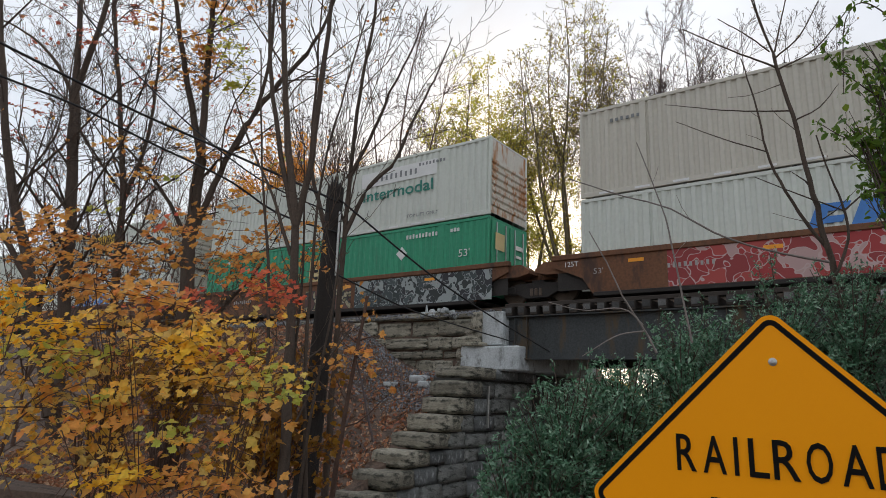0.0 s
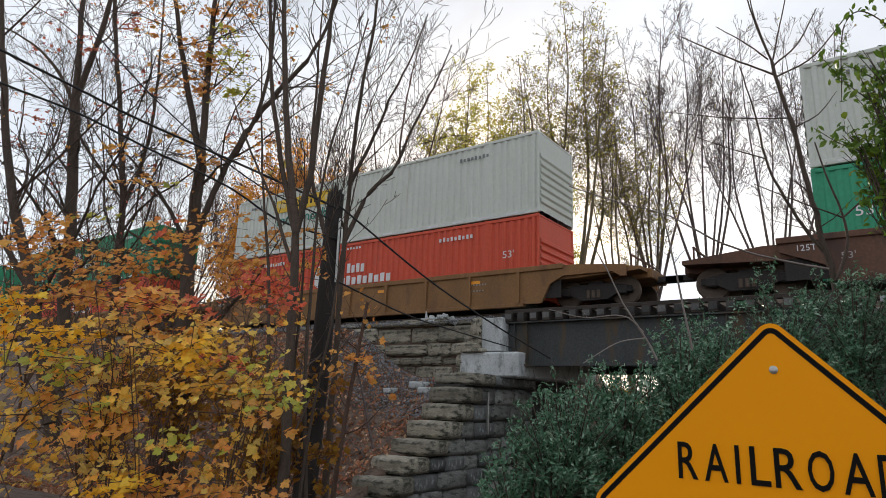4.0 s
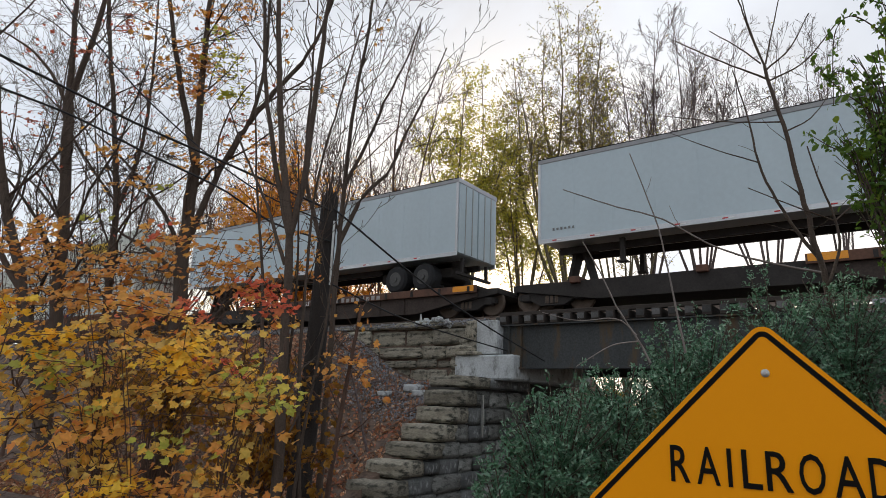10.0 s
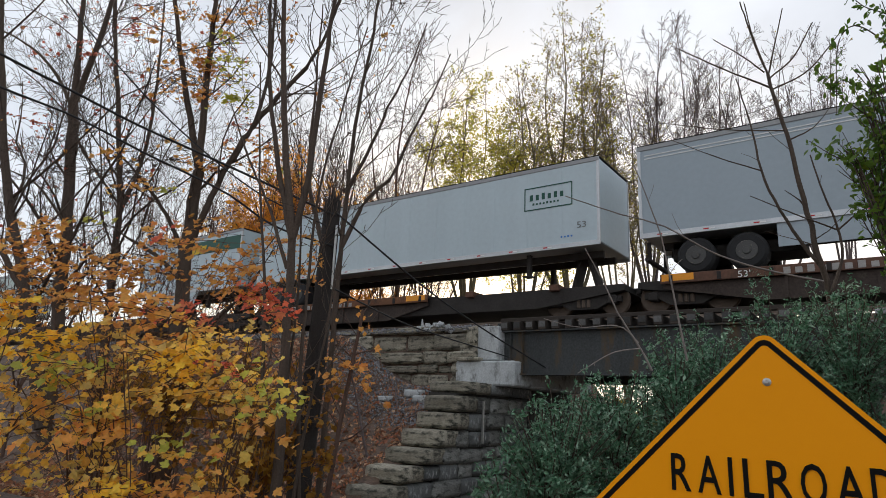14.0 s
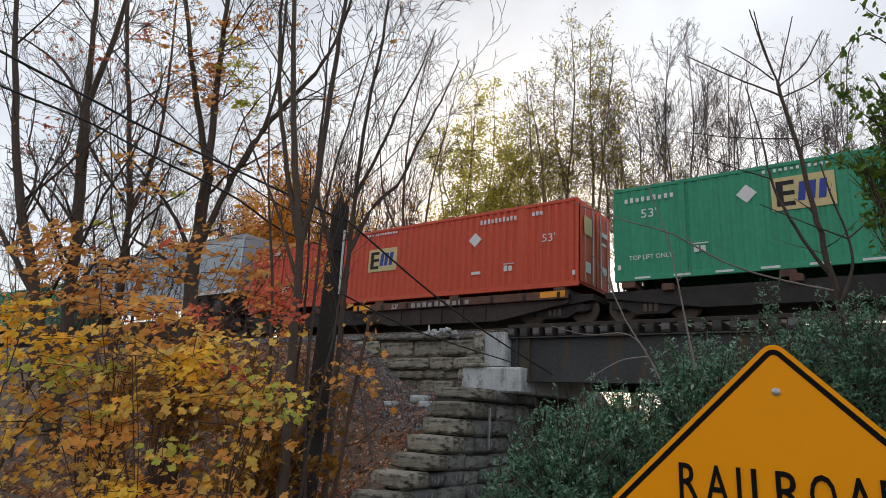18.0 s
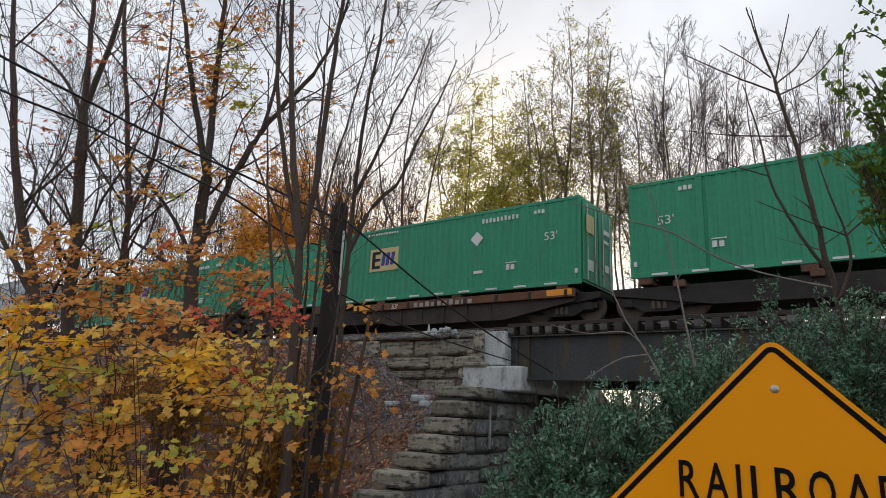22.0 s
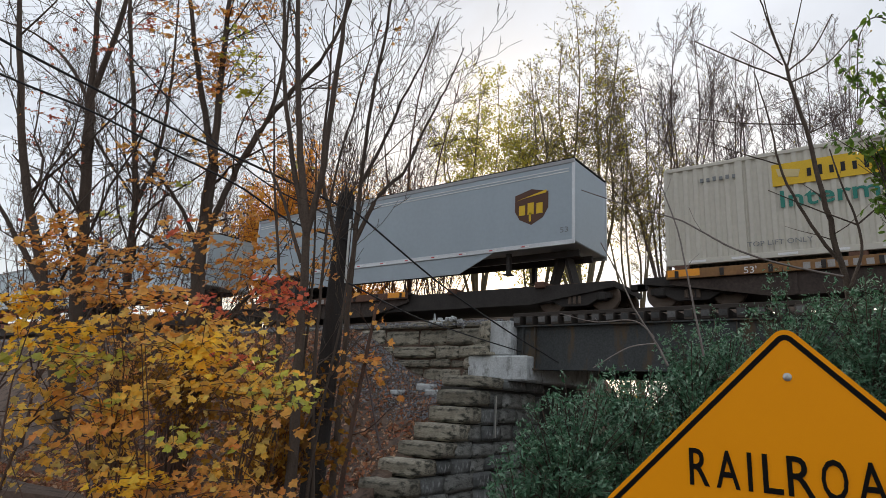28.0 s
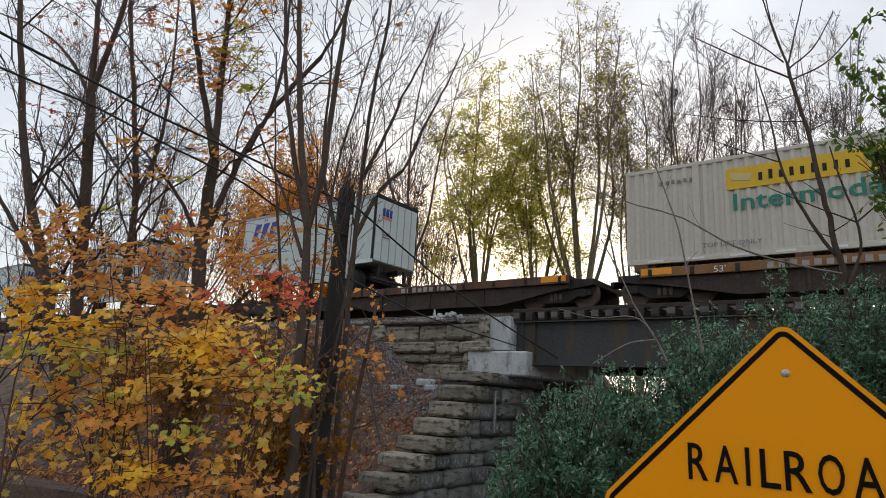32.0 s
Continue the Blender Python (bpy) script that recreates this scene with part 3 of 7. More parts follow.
STEMS_CLUMP = [
    ([(3.71, -13.63, 0.0), (3.66, -13.67, 1.82), (3.63, -13.68, 2.75), (3.58, -13.72, 3.89)], 0.07395, 0.04785),
    ([(3.59, -13.72, 3.74), (3.38, -13.86, 4.63), (3.21, -13.99, 5.57), (3.1, -14.07, 6.58), (3.03, -14.12, 7.82), (2.93, -14.19, 9.56)], 0.03915, 0.01218),
    ([(3.58, -13.72, 3.89), (3.41, -13.85, 5.02), (3.3, -13.92, 6.07), (3.16, -14.03, 7.83), (3.03, -14.12, 9.77)], 0.0522, 0.0174),
    ([(3.59, -13.72, 3.74), (3.69, -13.64, 4.64), (3.72, -13.62, 5.59), (3.75, -13.6, 6.6), (3.8, -13.56, 7.85), (3.78, -13.58, 9.49)], 0.04785, 0.0174),
    ([(3.57, -13.73, 3.38), (3.31, -13.91, 4.17), (3.03, -14.12, 4.85), (2.79, -14.3, 5.56)], 0.0261, 0.00696),
    ([(3.87, -13.39, 0.22), (3.74, -13.48, 1.83), (3.72, -13.5, 3.05), (3.74, -13.48, 4.45), (3.91, -13.36, 5.66), (4.1, -13.22, 6.86)], 0.03045, 0.0087),
]
STEMS_CLUMP += [
    ([(3.52, -13.72, 0.0), (3.46, -13.78, 1.5), (3.36, -13.86, 3.1), (3.16, -14.0, 4.6), (3.02, -14.1, 6.2)], 0.034, 0.008),
    ([(3.62, -13.55, 0.0), (3.60, -13.58, 1.6), (3.62, -13.56, 3.2), (3.52, -13.64, 4.9)], 0.030, 0.008),
    ([(3.78, -13.5, 0.0), (3.84, -13.46, 1.3), (3.96, -13.36, 2.6), (4.02, -13.3, 3.7), (4.16, -13.2, 5.0)], 0.026, 0.006),
]
STEMS_SLIM = [
    ([(1.53, -10.88, 0.03), (1.54, -10.88, 3.22), (1.55, -10.87, 4.56), (1.57, -10.85, 5.99), (1.64, -10.81, 7.5), (1.75, -10.72, 8.86), (1.83, -10.67, 10.7), (1.79, -10.69, 12.67)], 0.06525, 0.0174),
    ([(1.55, -10.87, 4.56), (1.84, -10.66, 5.44), (2.24, -10.37, 6.01), (2.48, -10.2, 6.83), (2.8, -9.96, 7.79), (3.03, -9.8, 8.6)], 0.0522, 0.01044),
    ([(1.56, -10.86, 5.65), (1.87, -10.64, 6.57), (2.1, -10.47, 7.4), (2.42, -10.24, 8.39), (2.62, -10.09, 9.28)], 0.0435, 0.01044),
    ([(1.53, -10.88, 3.62), (1.19, -11.13, 4.87), (0.96, -11.3, 5.97), (0.93, -11.32, 7.72), (0.9, -11.34, 9.6)], 0.0522, 0.01305),
]
STEMS_EDGE = [
    ([(-1.26, -14.14, 1.22), (-1.83, -14.55, 3.31), (-2.17, -14.8, 4.44), (-2.49, -15.04, 5.64), (-2.88, -15.32, 7.56), (-3.45, -15.73, 10.53)], 0.1218, 0.0261),
    ([(-1.83, -14.55, 3.31), (-2.53, -15.06, 4.43), (-3.08, -15.46, 5.41)], 0.0609, 0.0174),
]
STEMS_LEFTBACK = [
    ([(-7.69, -10.16, 0.84), (-7.9, -10.31, 4.43), (-7.99, -10.38, 6.71), (-8.45, -10.71, 9.84), (-9.01, -11.12, 13.25), (-9.31, -11.33, 16.76)], 0.13, 0.03),
    ([(-7.99, -10.38, 6.71), (-7.65, -10.13, 8.79), (-7.67, -10.14, 11.36), (-7.9, -10.31, 14.71)], 0.07, 0.02),
]
STEMS_BACK2 = [
    ([(-7.88, 2.06, 4.36), (-7.99, 1.98, 7.35), (-8.23, 1.8, 11.03), (-8.22, 1.81, 13.82), (-7.99, 1.97, 16.45), (-7.63, 2.24, 18.89)], 0.1, 0.02),
    ([(-7.99, 1.98, 7.35), (-7.44, 2.37, 9.45), (-7.21, 2.54, 12.17), (-6.75, 2.87, 15.03), (-6.38, 3.14, 17.72)], 0.07, 0.012),
    ([(-8.08, 1.91, 8.9), (-8.97, 1.27, 11.28), (-9.31, 1.02, 14.07), (-9.65, 0.78, 16.69)], 0.06, 0.012),
]
STEMS_FRONT = [
    ([(3.4, -12.62, 0.1), (3.5, -12.54, 1.41), (3.59, -12.48, 2.29), (3.66, -12.42, 3.06)], 0.04, 0.022),
]
STEMS_DEAD = [
    ([(3.83, -12.31, 1.14), (3.66, -12.43, 1.92), (3.57, -12.5, 2.29)], 0.018, 0.012),
]
STEMS_SAPLING = [
    ([(9.02, -11.75, 1.07), (9.09, -11.71, 2.38), (9.09, -11.7, 3.03), (9.03, -11.75, 3.42), (8.97, -11.79, 3.95), (8.9, -11.84, 4.56), (8.82, -11.9, 5.03), (8.77, -11.94, 5.37)], 0.0448, 0.0168),
    ([(8.77, -11.94, 5.37), (8.68, -12.0, 5.72), (8.58, -12.07, 6.24)], 0.0123, 0.0067),
    ([(8.74, -11.96, 5.49), (8.66, -12.02, 5.86), (8.62, -12.05, 6.21)], 0.009, 0.0056),
    ([(8.78, -11.93, 5.39), (8.85, -11.87, 5.73), (8.95, -11.8, 6.18)], 0.0101, 0.0056),
    ([(8.78, -11.93, 5.32), (9.01, -11.76, 5.6), (9.2, -11.62, 6.02)], 0.0101, 0.0056),
    ([(8.79, -11.92, 5.19), (9.12, -11.68, 5.44), (9.44, -11.45, 5.92)], 0.0101, 0.0056),
    ([(8.77, -11.93, 5.22), (8.39, -12.21, 5.41), (8.01, -12.48, 5.63)], 0.0112, 0.0056),
    ([(8.74, -11.96, 5.39), (8.55, -12.1, 5.58), (8.32, -12.26, 5.76)], 0.009, 0.0045),
    ([(8.86, -11.87, 4.73), (8.39, -12.21, 4.71), (7.83, -12.62, 4.75)], 0.009, 0.0034),
    ([(8.9, -11.84, 4.63), (9.11, -11.69, 4.78), (9.29, -11.56, 5.05)], 0.009, 0.0034),
    ([(8.82, -11.9, 5.03), (8.55, -12.1, 4.89), (8.36, -12.24, 4.85)], 0.0056, 0.0022),
    ([(9.06, -11.72, 3.28), (8.87, -11.86, 3.62), (8.66, -12.01, 4.18), (8.58, -12.07, 4.8), (8.49, -12.14, 5.3)], 0.0202, 0.0056),
    ([(8.65, -12.03, 4.27), (8.33, -12.26, 4.38), (7.91, -12.55, 4.57)], 0.0078, 0.0034),
    ([(9.1, -11.76, 3.02), (9.22, -11.67, 3.36), (9.22, -11.67, 3.67), (9.12, -11.74, 4.11), (9.06, -11.78, 4.45)], 0.0179, 0.0067),
    ([(9.21, -11.67, 3.67), (8.89, -11.91, 3.81), (8.54, -12.16, 3.98)], 0.009, 0.0045),
    ([(9.22, -11.67, 3.67), (9.44, -11.51, 3.89), (9.74, -11.3, 4.05)], 0.0101, 0.0045),
]
STEMS_BRAMBLE = [
    ([(9.18, -13.61, 2.79), (8.83, -13.87, 2.86), (8.55, -14.07, 2.97), (8.29, -14.26, 3.14), (8.0, -14.47, 3.23), (7.71, -14.68, 3.34)], 0.01, 0.004),
    ([(8.35, -14.09, 2.2), (8.3, -14.13, 2.6), (8.23, -14.18, 3.11), (8.08, -14.29, 3.68)], 0.009, 0.004),
    ([(8.15, -14.24, 2.12), (8.09, -14.28, 2.27), (7.97, -14.37, 2.51), (7.88, -14.43, 2.75), (7.78, -14.5, 2.98)], 0.009, 0.004),
    ([(8.08, -14.29, 2.31), (7.97, -14.37, 2.42), (7.74, -14.54, 2.4), (7.54, -14.68, 2.45)], 0.006, 0.003),
    ([(8.09, -14.28, 2.27), (7.93, -14.4, 2.23), (7.73, -14.54, 2.08)], 0.006, 0.003),
]
POLE = [
    ([(2.32, -12.16, -0.4), (2.39, -12.12, 0.4), (2.45, -12.07, 2.5), (2.48, -12.05, 4.93)], 0.178, 0.132),
]
CONDUIT = [
    ([(2.67, -12.1, 4.49), (2.67, -12.1, 4.06), (2.67, -12.09, 3.48)], 0.02, 0.02),
]
WIRES = [
    ([(2.61, -12.08, 4.66), (1.66, -13.51, 5.2), (1.15, -14.62, 5.5), (0.97, -15.49, 5.69), (0.91, -16.28, 5.81), (0.46, -17.34, 6.18)], 0.018, 0.018),
    ([(2.64, -12.06, 4.16), (2.26, -12.95, 4.3), (2.05, -13.72, 4.63), (1.58, -14.67, 4.96), (1.27, -15.52, 5.23), (1.1, -16.26, 5.32), (0.58, -17.26, 5.6)], 0.015, 0.015),
    ([(2.61, -12.08, 4.71), (2.78, -9.9, 3.88), (2.82, -7.81, 3.35), (3.03, -5.59, 2.79)], 0.016, 0.016),
    ([(2.6, -12.08, 3.53), (2.22, -9.89, 3.3), (1.78, -7.74, 3.25), (1.86, -5.21, 3.07)], 0.014, 0.014),
    ([(2.62, -12.07, 4.43), (1.71, -13.04, 4.96), (0.69, -14.09, 6.04), (-0.13, -14.99, 7.22), (-0.65, -15.68, 8.22)], 0.012, 0.012),
]
# leaf sprays: centre, half width, half height, how many
GOLD_LOW = [
    (4.97, -16.17, 2.2, 0.47, 0.26, 24),
    (5.41, -15.85, 2.22, 0.38, 0.19, 16),
    (5.51, -15.78, 1.85, 0.3, 0.21, 12),
    (4.38, -16.6, 1.77, 0.3, 0.26, 15),
    (4.8, -16.29, 1.62, 0.3, 0.17, 14),
    (4.74, -16.34, 1.35, 0.3, 0.21, 15),
    (5.24, -15.97, 2.21, 0.26, 0.17, 10),
    (4.2, -16.73, 2.09, 0.17, 0.26, 10),
    (5.01, -16.14, 1.83, 0.26, 0.17, 9),
    (4.47, -16.54, 1.18, 0.3, 0.17, 9),
    (5.68, -15.66, 1.93, 0.17, 0.17, 6),
    (5.28, -15.94, 1.8, 0.3, 0.17, 8),
    (4.49, -16.52, 1.93, 0.26, 0.17, 9),
    (5.03, -16.13, 1.39, 0.26, 0.21, 8),
    (5.46, -15.82, 1.41, 0.26, 0.21, 6),
    (4.36, -16.61, 1.45, 0.17, 0.17, 6),
]
ORANGE_LOW = [
    (5.18, -16.14, 2.34, 0.29, 0.13, 8),
    (5.25, -16.09, 1.14, 0.29, 0.1, 10),
    (5.73, -15.75, 1.13, 0.25, 0.08, 7),
    (5.75, -15.73, 1.63, 0.1, 0.17, 5),
    (4.95, -16.31, 1.55, 0.21, 0.08, 5),
    (4.54, -16.61, 1.67, 0.08, 0.08, 2),
    (4.97, -16.3, 2.44, 0.25, 0.1, 7),
    (5.48, -15.93, 1.12, 0.17, 0.06, 4),
    (4.62, -16.55, 1.54, 0.17, 0.13, 4),
]
LIME_LOW = [
    (4.79, -16.55, 2.01, 0.31, 0.11, 9),
    (5.99, -15.68, 1.7, 0.1, 0.2, 3),
    (5.5, -16.04, 1.49, 0.37, 0.16, 3),
    (5.81, -15.81, 1.97, 0.14, 0.16, 3),
    (4.99, -16.4, 1.71, 0.04, 0.04, 1),
]
SUN_LOW = [
    (4.46, -16.91, 2.27, 0.09, 0.18, 11),
    (4.78, -16.68, 2.16, 0.24, 0.12, 13),
    (5.38, -16.25, 1.98, 0.16, 0.12, 9),
    (5.23, -16.36, 1.17, 0.24, 0.08, 9),
    (5.53, -16.14, 2.07, 0.16, 0.1, 9),
]
ORANGE_MID = [
    (-0.05, -15.12, 3.49, 0.62, 0.39, 19),
    (0.86, -14.46, 3.28, 0.46, 0.39, 17),
    (0.59, -14.65, 2.96, 0.62, 0.23, 15),
    (1.09, -14.29, 3.53, 0.39, 0.23, 11),
    (2.29, -13.42, 3.61, 0.31, 0.27, 10),
    (-0.22, -15.24, 2.93, 0.23, 0.39, 10),
    (2.52, -13.25, 3.18, 0.31, 0.23, 8),
    (3.58, -12.49, 2.22, 0.27, 0.11, 6),
    (1.31, -14.13, 3.86, 0.31, 0.23, 6),
    (1.99, -13.64, 3.48, 0.39, 0.23, 10),
    (2.88, -13.0, 3.51, 0.27, 0.19, 6),
    (0.08, -15.03, 3.9, 0.46, 0.19, 10),
    (1.69, -13.85, 3.88, 0.31, 0.19, 8),
    (3.04, -12.88, 3.92, 0.19, 0.19, 4),
    (0.36, -14.82, 3.26, 0.46, 0.31, 10),
    (2.73, -13.1, 2.87, 0.23, 0.23, 6),
]
RED_MID = [
    (3.42, -15.07, 2.66, 0.38, 0.18, 8),
    (4.28, -14.45, 2.80, 0.18, 0.16, 7),
    (4.15, -14.55, 2.89, 0.12, 0.07, 3),
    (4.0, -14.65, 2.12, 0.11, 0.05, 3),
    (3.35, -15.12, 3.57, 0.08, 0.05, 1),
]
ORANGE_HIGH = [
    (-0.64, -12.46, 6.02, 0.5, 0.14, 9),
    (-1.99, -13.44, 6.17, 0.28, 0.16, 5),
    (0.4, -11.7, 5.89, 0.22, 0.14, 4),
    (-0.76, -12.54, 8.14, 0.25, 0.6, 13),
    (-1.1, -12.79, 8.38, 0.4, 0.6, 7),
    (-1.99, -13.44, 4.17, 0.4, 0.2, 5),
    (-2.59, -13.87, 4.84, 0.2, 0.1, 2),
    (-1.81, -13.31, 9.11, 0.6, 0.4, 7),
    (-0.19, -12.13, 9.43, 0.4, 0.2, 5),
    (-1.29, -12.93, 7.63, 0.6, 0.6, 7),
    (-0.76, -12.55, 9.15, 0.25, 0.4, 7),
    (-0.83, -12.59, 7.47, 0.2, 0.25, 7),
    (0.15, -11.89, 6.39, 0.6, 0.4, 7),
    (0.8, -11.41, 5.74, 0.4, 0.4, 7),
    (-0.17, -12.11, 5.04, 0.6, 0.3, 7),
    (0.54, -11.6, 4.63, 0.5, 0.3, 7),
    (-1.49, -13.07, 5.54, 0.5, 0.25, 4),
]
YELLOW_HIGH = [
    (-0.22, -12.4, 8.04, 0.29, 0.29, 5),
    (0.02, -12.23, 7.33, 0.22, 0.22, 5),
    (-0.42, -12.54, 8.28, 0.2, 0.29, 3),
    (-0.96, -12.93, 5.48, 0.14, 0.1, 1),
    (-1.87, -13.6, 4.8, 0.29, 0.1, 3),
    (0.61, -11.8, 5.82, 0.16, 0.1, 1),
    (-0.27, -12.44, 7.68, 0.1, 0.39, 3),
]
PINK_HIGH = [
    (-3.39, -13.83, 8.8, 0.15, 0.42, 4),
    (-2.61, -13.27, 9.43, 0.52, 0.42, 9),
    (-2.7, -13.34, 7.86, 0.63, 0.52, 9),
    (-3.85, -14.17, 6.83, 0.63, 0.42, 9),
    (-2.37, -13.09, 7.38, 0.42, 0.31, 4),
    (-4.25, -14.46, 6.45, 0.21, 0.21, 4),
    (-3.16, -13.67, 8.49, 0.21, 0.21, 2),
    (-0.57, -11.79, 6.83, 0.63, 0.42, 7),
]

# ---- ground, track and bridge ----


def smooth(a, b, x):
    t = min(1.0, max(0.0, (x - a) / (b - a)))
    return t * t * (3 - 2 * t)


def ground_height(x, y):
    """Road cut under the bridge, the railway bank on both sides of it, level ground before and behind."""
    flat = -1.15 + 1.35 * smooth(-9.0, -16.5, y) if y < 0 else -1.15 + 1.4 * smooth(8, 24, y)
    front = 4.15 + (y + 2.75) * 0.62
    walled = 2.45 + (y + 2.75) * 0.56
    near_wall = smooth(-6.4, -2.6, x)
    slope = front * (1 - near_wall) + walled * near_wall if y < -2.7 else 4.15
    behind = 4.15 - (y - 3.6) * 0.5 if y > 3.6 else 4.15
    bank = min(slope, behind) if y > -2.7 else slope
    bank += (0.12 * noise.noise((x * 0.6, y * 0.6, 0)) + 0.10 * noise.noise((x * 1.7, y * 1.7, 3))) * smooth(-2.8, -4, y)
    in_cut = -0.55 < x < 9.2
    if in_cut:
        return flat
    return max(bank, flat + 0.12 * noise.noise((x * 0.3, y * 0.3, 2)) + (0.25 if x < 0 else 0.15))


def build_ground():
    xs = sorted(set([-2500, -1200, -600, -300, -150, -90, 60, 110, 200, 400, 900, 2500] + [round(v * 1.0, 2) for v in range(-60, 40, 2)]
                    + [round(-14 + 0.35 * k, 3) for k in range(39)] + [-0.56, -0.54, 9.19, 9.21] + [0.5 * k for k in range(0, 29)]))
    ys = sorted(set([-2500, -900, -300, -120, -60, -40, 40, 60, 100, 200, 500, 1200, 2500] + [round(-26 + 0.4 * k, 3) for k in range(58)]
                    + [-2.76, -2.74, -2.69] + [0.8 * k for k in range(-3, 40)]))
    verts = [(x, y, ground_height(x, y)) for x in xs for y in ys]
    ny = len(ys)
    faces = [(i * ny + j, (i + 1) * ny + j, (i + 1) * ny + j + 1, i * ny + j + 1) for i in range(len(xs) - 1) for j in range(ny - 1)]
    me = bpy.data.meshes.new("ground")
    me.from_pydata(verts, [], faces)
    me.materials.append(SOIL)
    me.polygons.foreach_set("use_smooth", [True] * len(me.polygons))
    tagged(new("ground", me), "brown soil bank strewn with fallen leaves", "ground", kind="structure")


build_ground()

road = tagged(new("road"), "narrow worn asphalt road dipping under the railway bridge", "road", kind="structure")
bm = bmesh.new()
rows = []
for k in range(50):
    y = -9.0 + k
    z = ground_height(4, y) + 0.03
    rows.append([bm.verts.new((x, y, z)) for x in (1.2, 6.4)])
for a, b in zip(rows, rows[1:]):
    bm.faces.new((a[0], a[1], b[1], b[0]))
part("road_surface", bm, ASPHALT, road)


def build_track():
    bed = tagged(new("ballast_bed"), "grey crushed stone ballast under the track", "ballast", kind="stuff")
    rng = np.random.default_rng(4)
    bm = bmesh.new()
    for x0, x1 in ((-700, -0.9), (9.3, 700)):
        a = [(-2.72, 4.12), (-1.9, 4.38), (1.9, 4.38), (3.4, 4.12)]
        v = [[bm.verts.new((x, y, z)) for y, z in a] for x in (x0, x1)]
        for i in range(3):
            bm.faces.new((v[0][i], v[0][i + 1], v[1][i + 1], v[1][i]))
    part("ballast_top", bm, BALLAST, bed)
    # loose stones on the shoulder
    verts, faces = [], []
    for n_stone in range(6200):
        x, y = rng.uniform(-22, -0.8), rng.uniform(-3.1, -1.3)
        s = rng.uniform(0.02, 0.05)
        z = 4.13 + max(0.0, min(0.25, (y + 2.72) * 0.32)) + rng.uniform(-0.01, 0.03)
        if n_stone > 3600:
            x, y = -1.3 - 4.5 * rng.random() ** 1.3, -2.9 - 2.0 * rng.random() ** 1.6
            z = ground_height(x, y) + 0.02
        o = len(verts)
        for c in ((1, 0, 0), (-1, 0, 0), (0, 1, 0), (0, -1, 0), (0, 0, 1), (0, 0, -1)):
            verts.append(tuple(np.array((x, y, z)) + np.array(c) * s * rng.uniform(0.6, 1.2, 3) + rng.normal(size=3) * s * 0.2))
        faces += [tuple(o + i for i in f) for f in ((0, 2, 4), (2, 1, 4), (1, 3, 4), (3, 0, 4), (2, 0, 5), (1, 2, 5), (3, 1, 5), (0, 3, 5))]
    me = bpy.data.meshes.new("loose_stones")
    me.from_pydata(verts, [], faces)
    me.materials.append(BALLAST)
    part("loose_stones", me, BALLAST, bed)

    track = tagged(new("railway_track"), "steel rails on dark wooden ties", "track", kind="structure")
    for y in (-0.75, 0.75):
        bm = bmesh.new()
        prism(bm, [(-0.07, -0.16), (0.07, -0.16), (0.07, -0.14), (0.012, -0.12), (0.012, -0.04), (0.036, -0.03), (0.036, 0), (-0.036, 0), (-0.036, -0.03), (-0.012, -0.04), (-0.012, -0.12), (-0.07, -0.14)], -700, 700)
        rail = part("rail", bm, RAIL_STEEL, track)
        rail.rotation_euler = (0, 0, radians(-90))
        rail.location = (0, y, RAIL)
    bm = bmesh.new()
    box(bm, -0.11, 0.11, -1.3, 1.3, -0.18, 0)
    rounded(bm, 0.012)
    tie = finish(bm, "tie", TIE_WOOD)
    for k in range(70):
        part("tie", tie, TIE_WOOD, track, at=(-1.2 - 0.52 * k, 0, RAIL - 0.16))
    return track


track = build_track()


def build_bridge():
    bridge = tagged(new("railway_bridge"), "dark steel plate girder railway bridge with timber deck", "bridge", kind="structure")
    for y in (-2.42, 2.3):
        g = block("girder", GIRDER, bridge, 0.12, 9.0, y - 0.02, y + 0.02, 2.85, 4.05)
        block("top_flange", GIRDER, g, 0.10, 9.0, y - 0.17, y + 0.17, 4.05, 4.09)
        block("bottom_flange", GIRDER, g, 0.30, 9.0, y - 0.17, y + 0.17, 2.81, 2.85)
        for x in (0.35, 0.75, 6.2):
            block("stiffener", GIRDER, g, x, x + 0.025, y - 0.13, y - 0.022, 2.852, 4.048)
    block("deck_beam", GIRDER, bridge, 0.05, 9.1, -2.2, 2.2, 3.75, 4.08)
    bm = bmesh.new()
    box(bm, -0.11, 0.11, -2.62, 2.6, -0.26, 0)
    rounded(bm, 0.015)
    tie = finish(bm, "bridge_tie", TIE_WOOD)
    bm = bmesh.new()
    box(bm, -0.10, 0.10, -0.012, 0.0, -0.19, -0.03)
    rounded(bm, 0.004)
    cap = finish(bm, "tie_end", TIE_PALE)
    for k in range(22):
        t = part("bridge_tie", tie, TIE_WOOD, bridge, at=(0.2 + 0.41 * k, 0, 4.355))
        part("tie_end", cap, TIE_PALE, t, at=(0, -2.622, 0))
    block("guard_timber", TIE_WOOD, bridge, 0.0, 9.0, -2.50, -2.30, 4.358, 4.47, bevel=0.012)
    block("bearing_plate", GIRDER, bridge, -0.05, 0.25, -2.6, -2.1, 4.09, 4.32, bevel=0.01)
    return bridge


bridge = build_bridge()


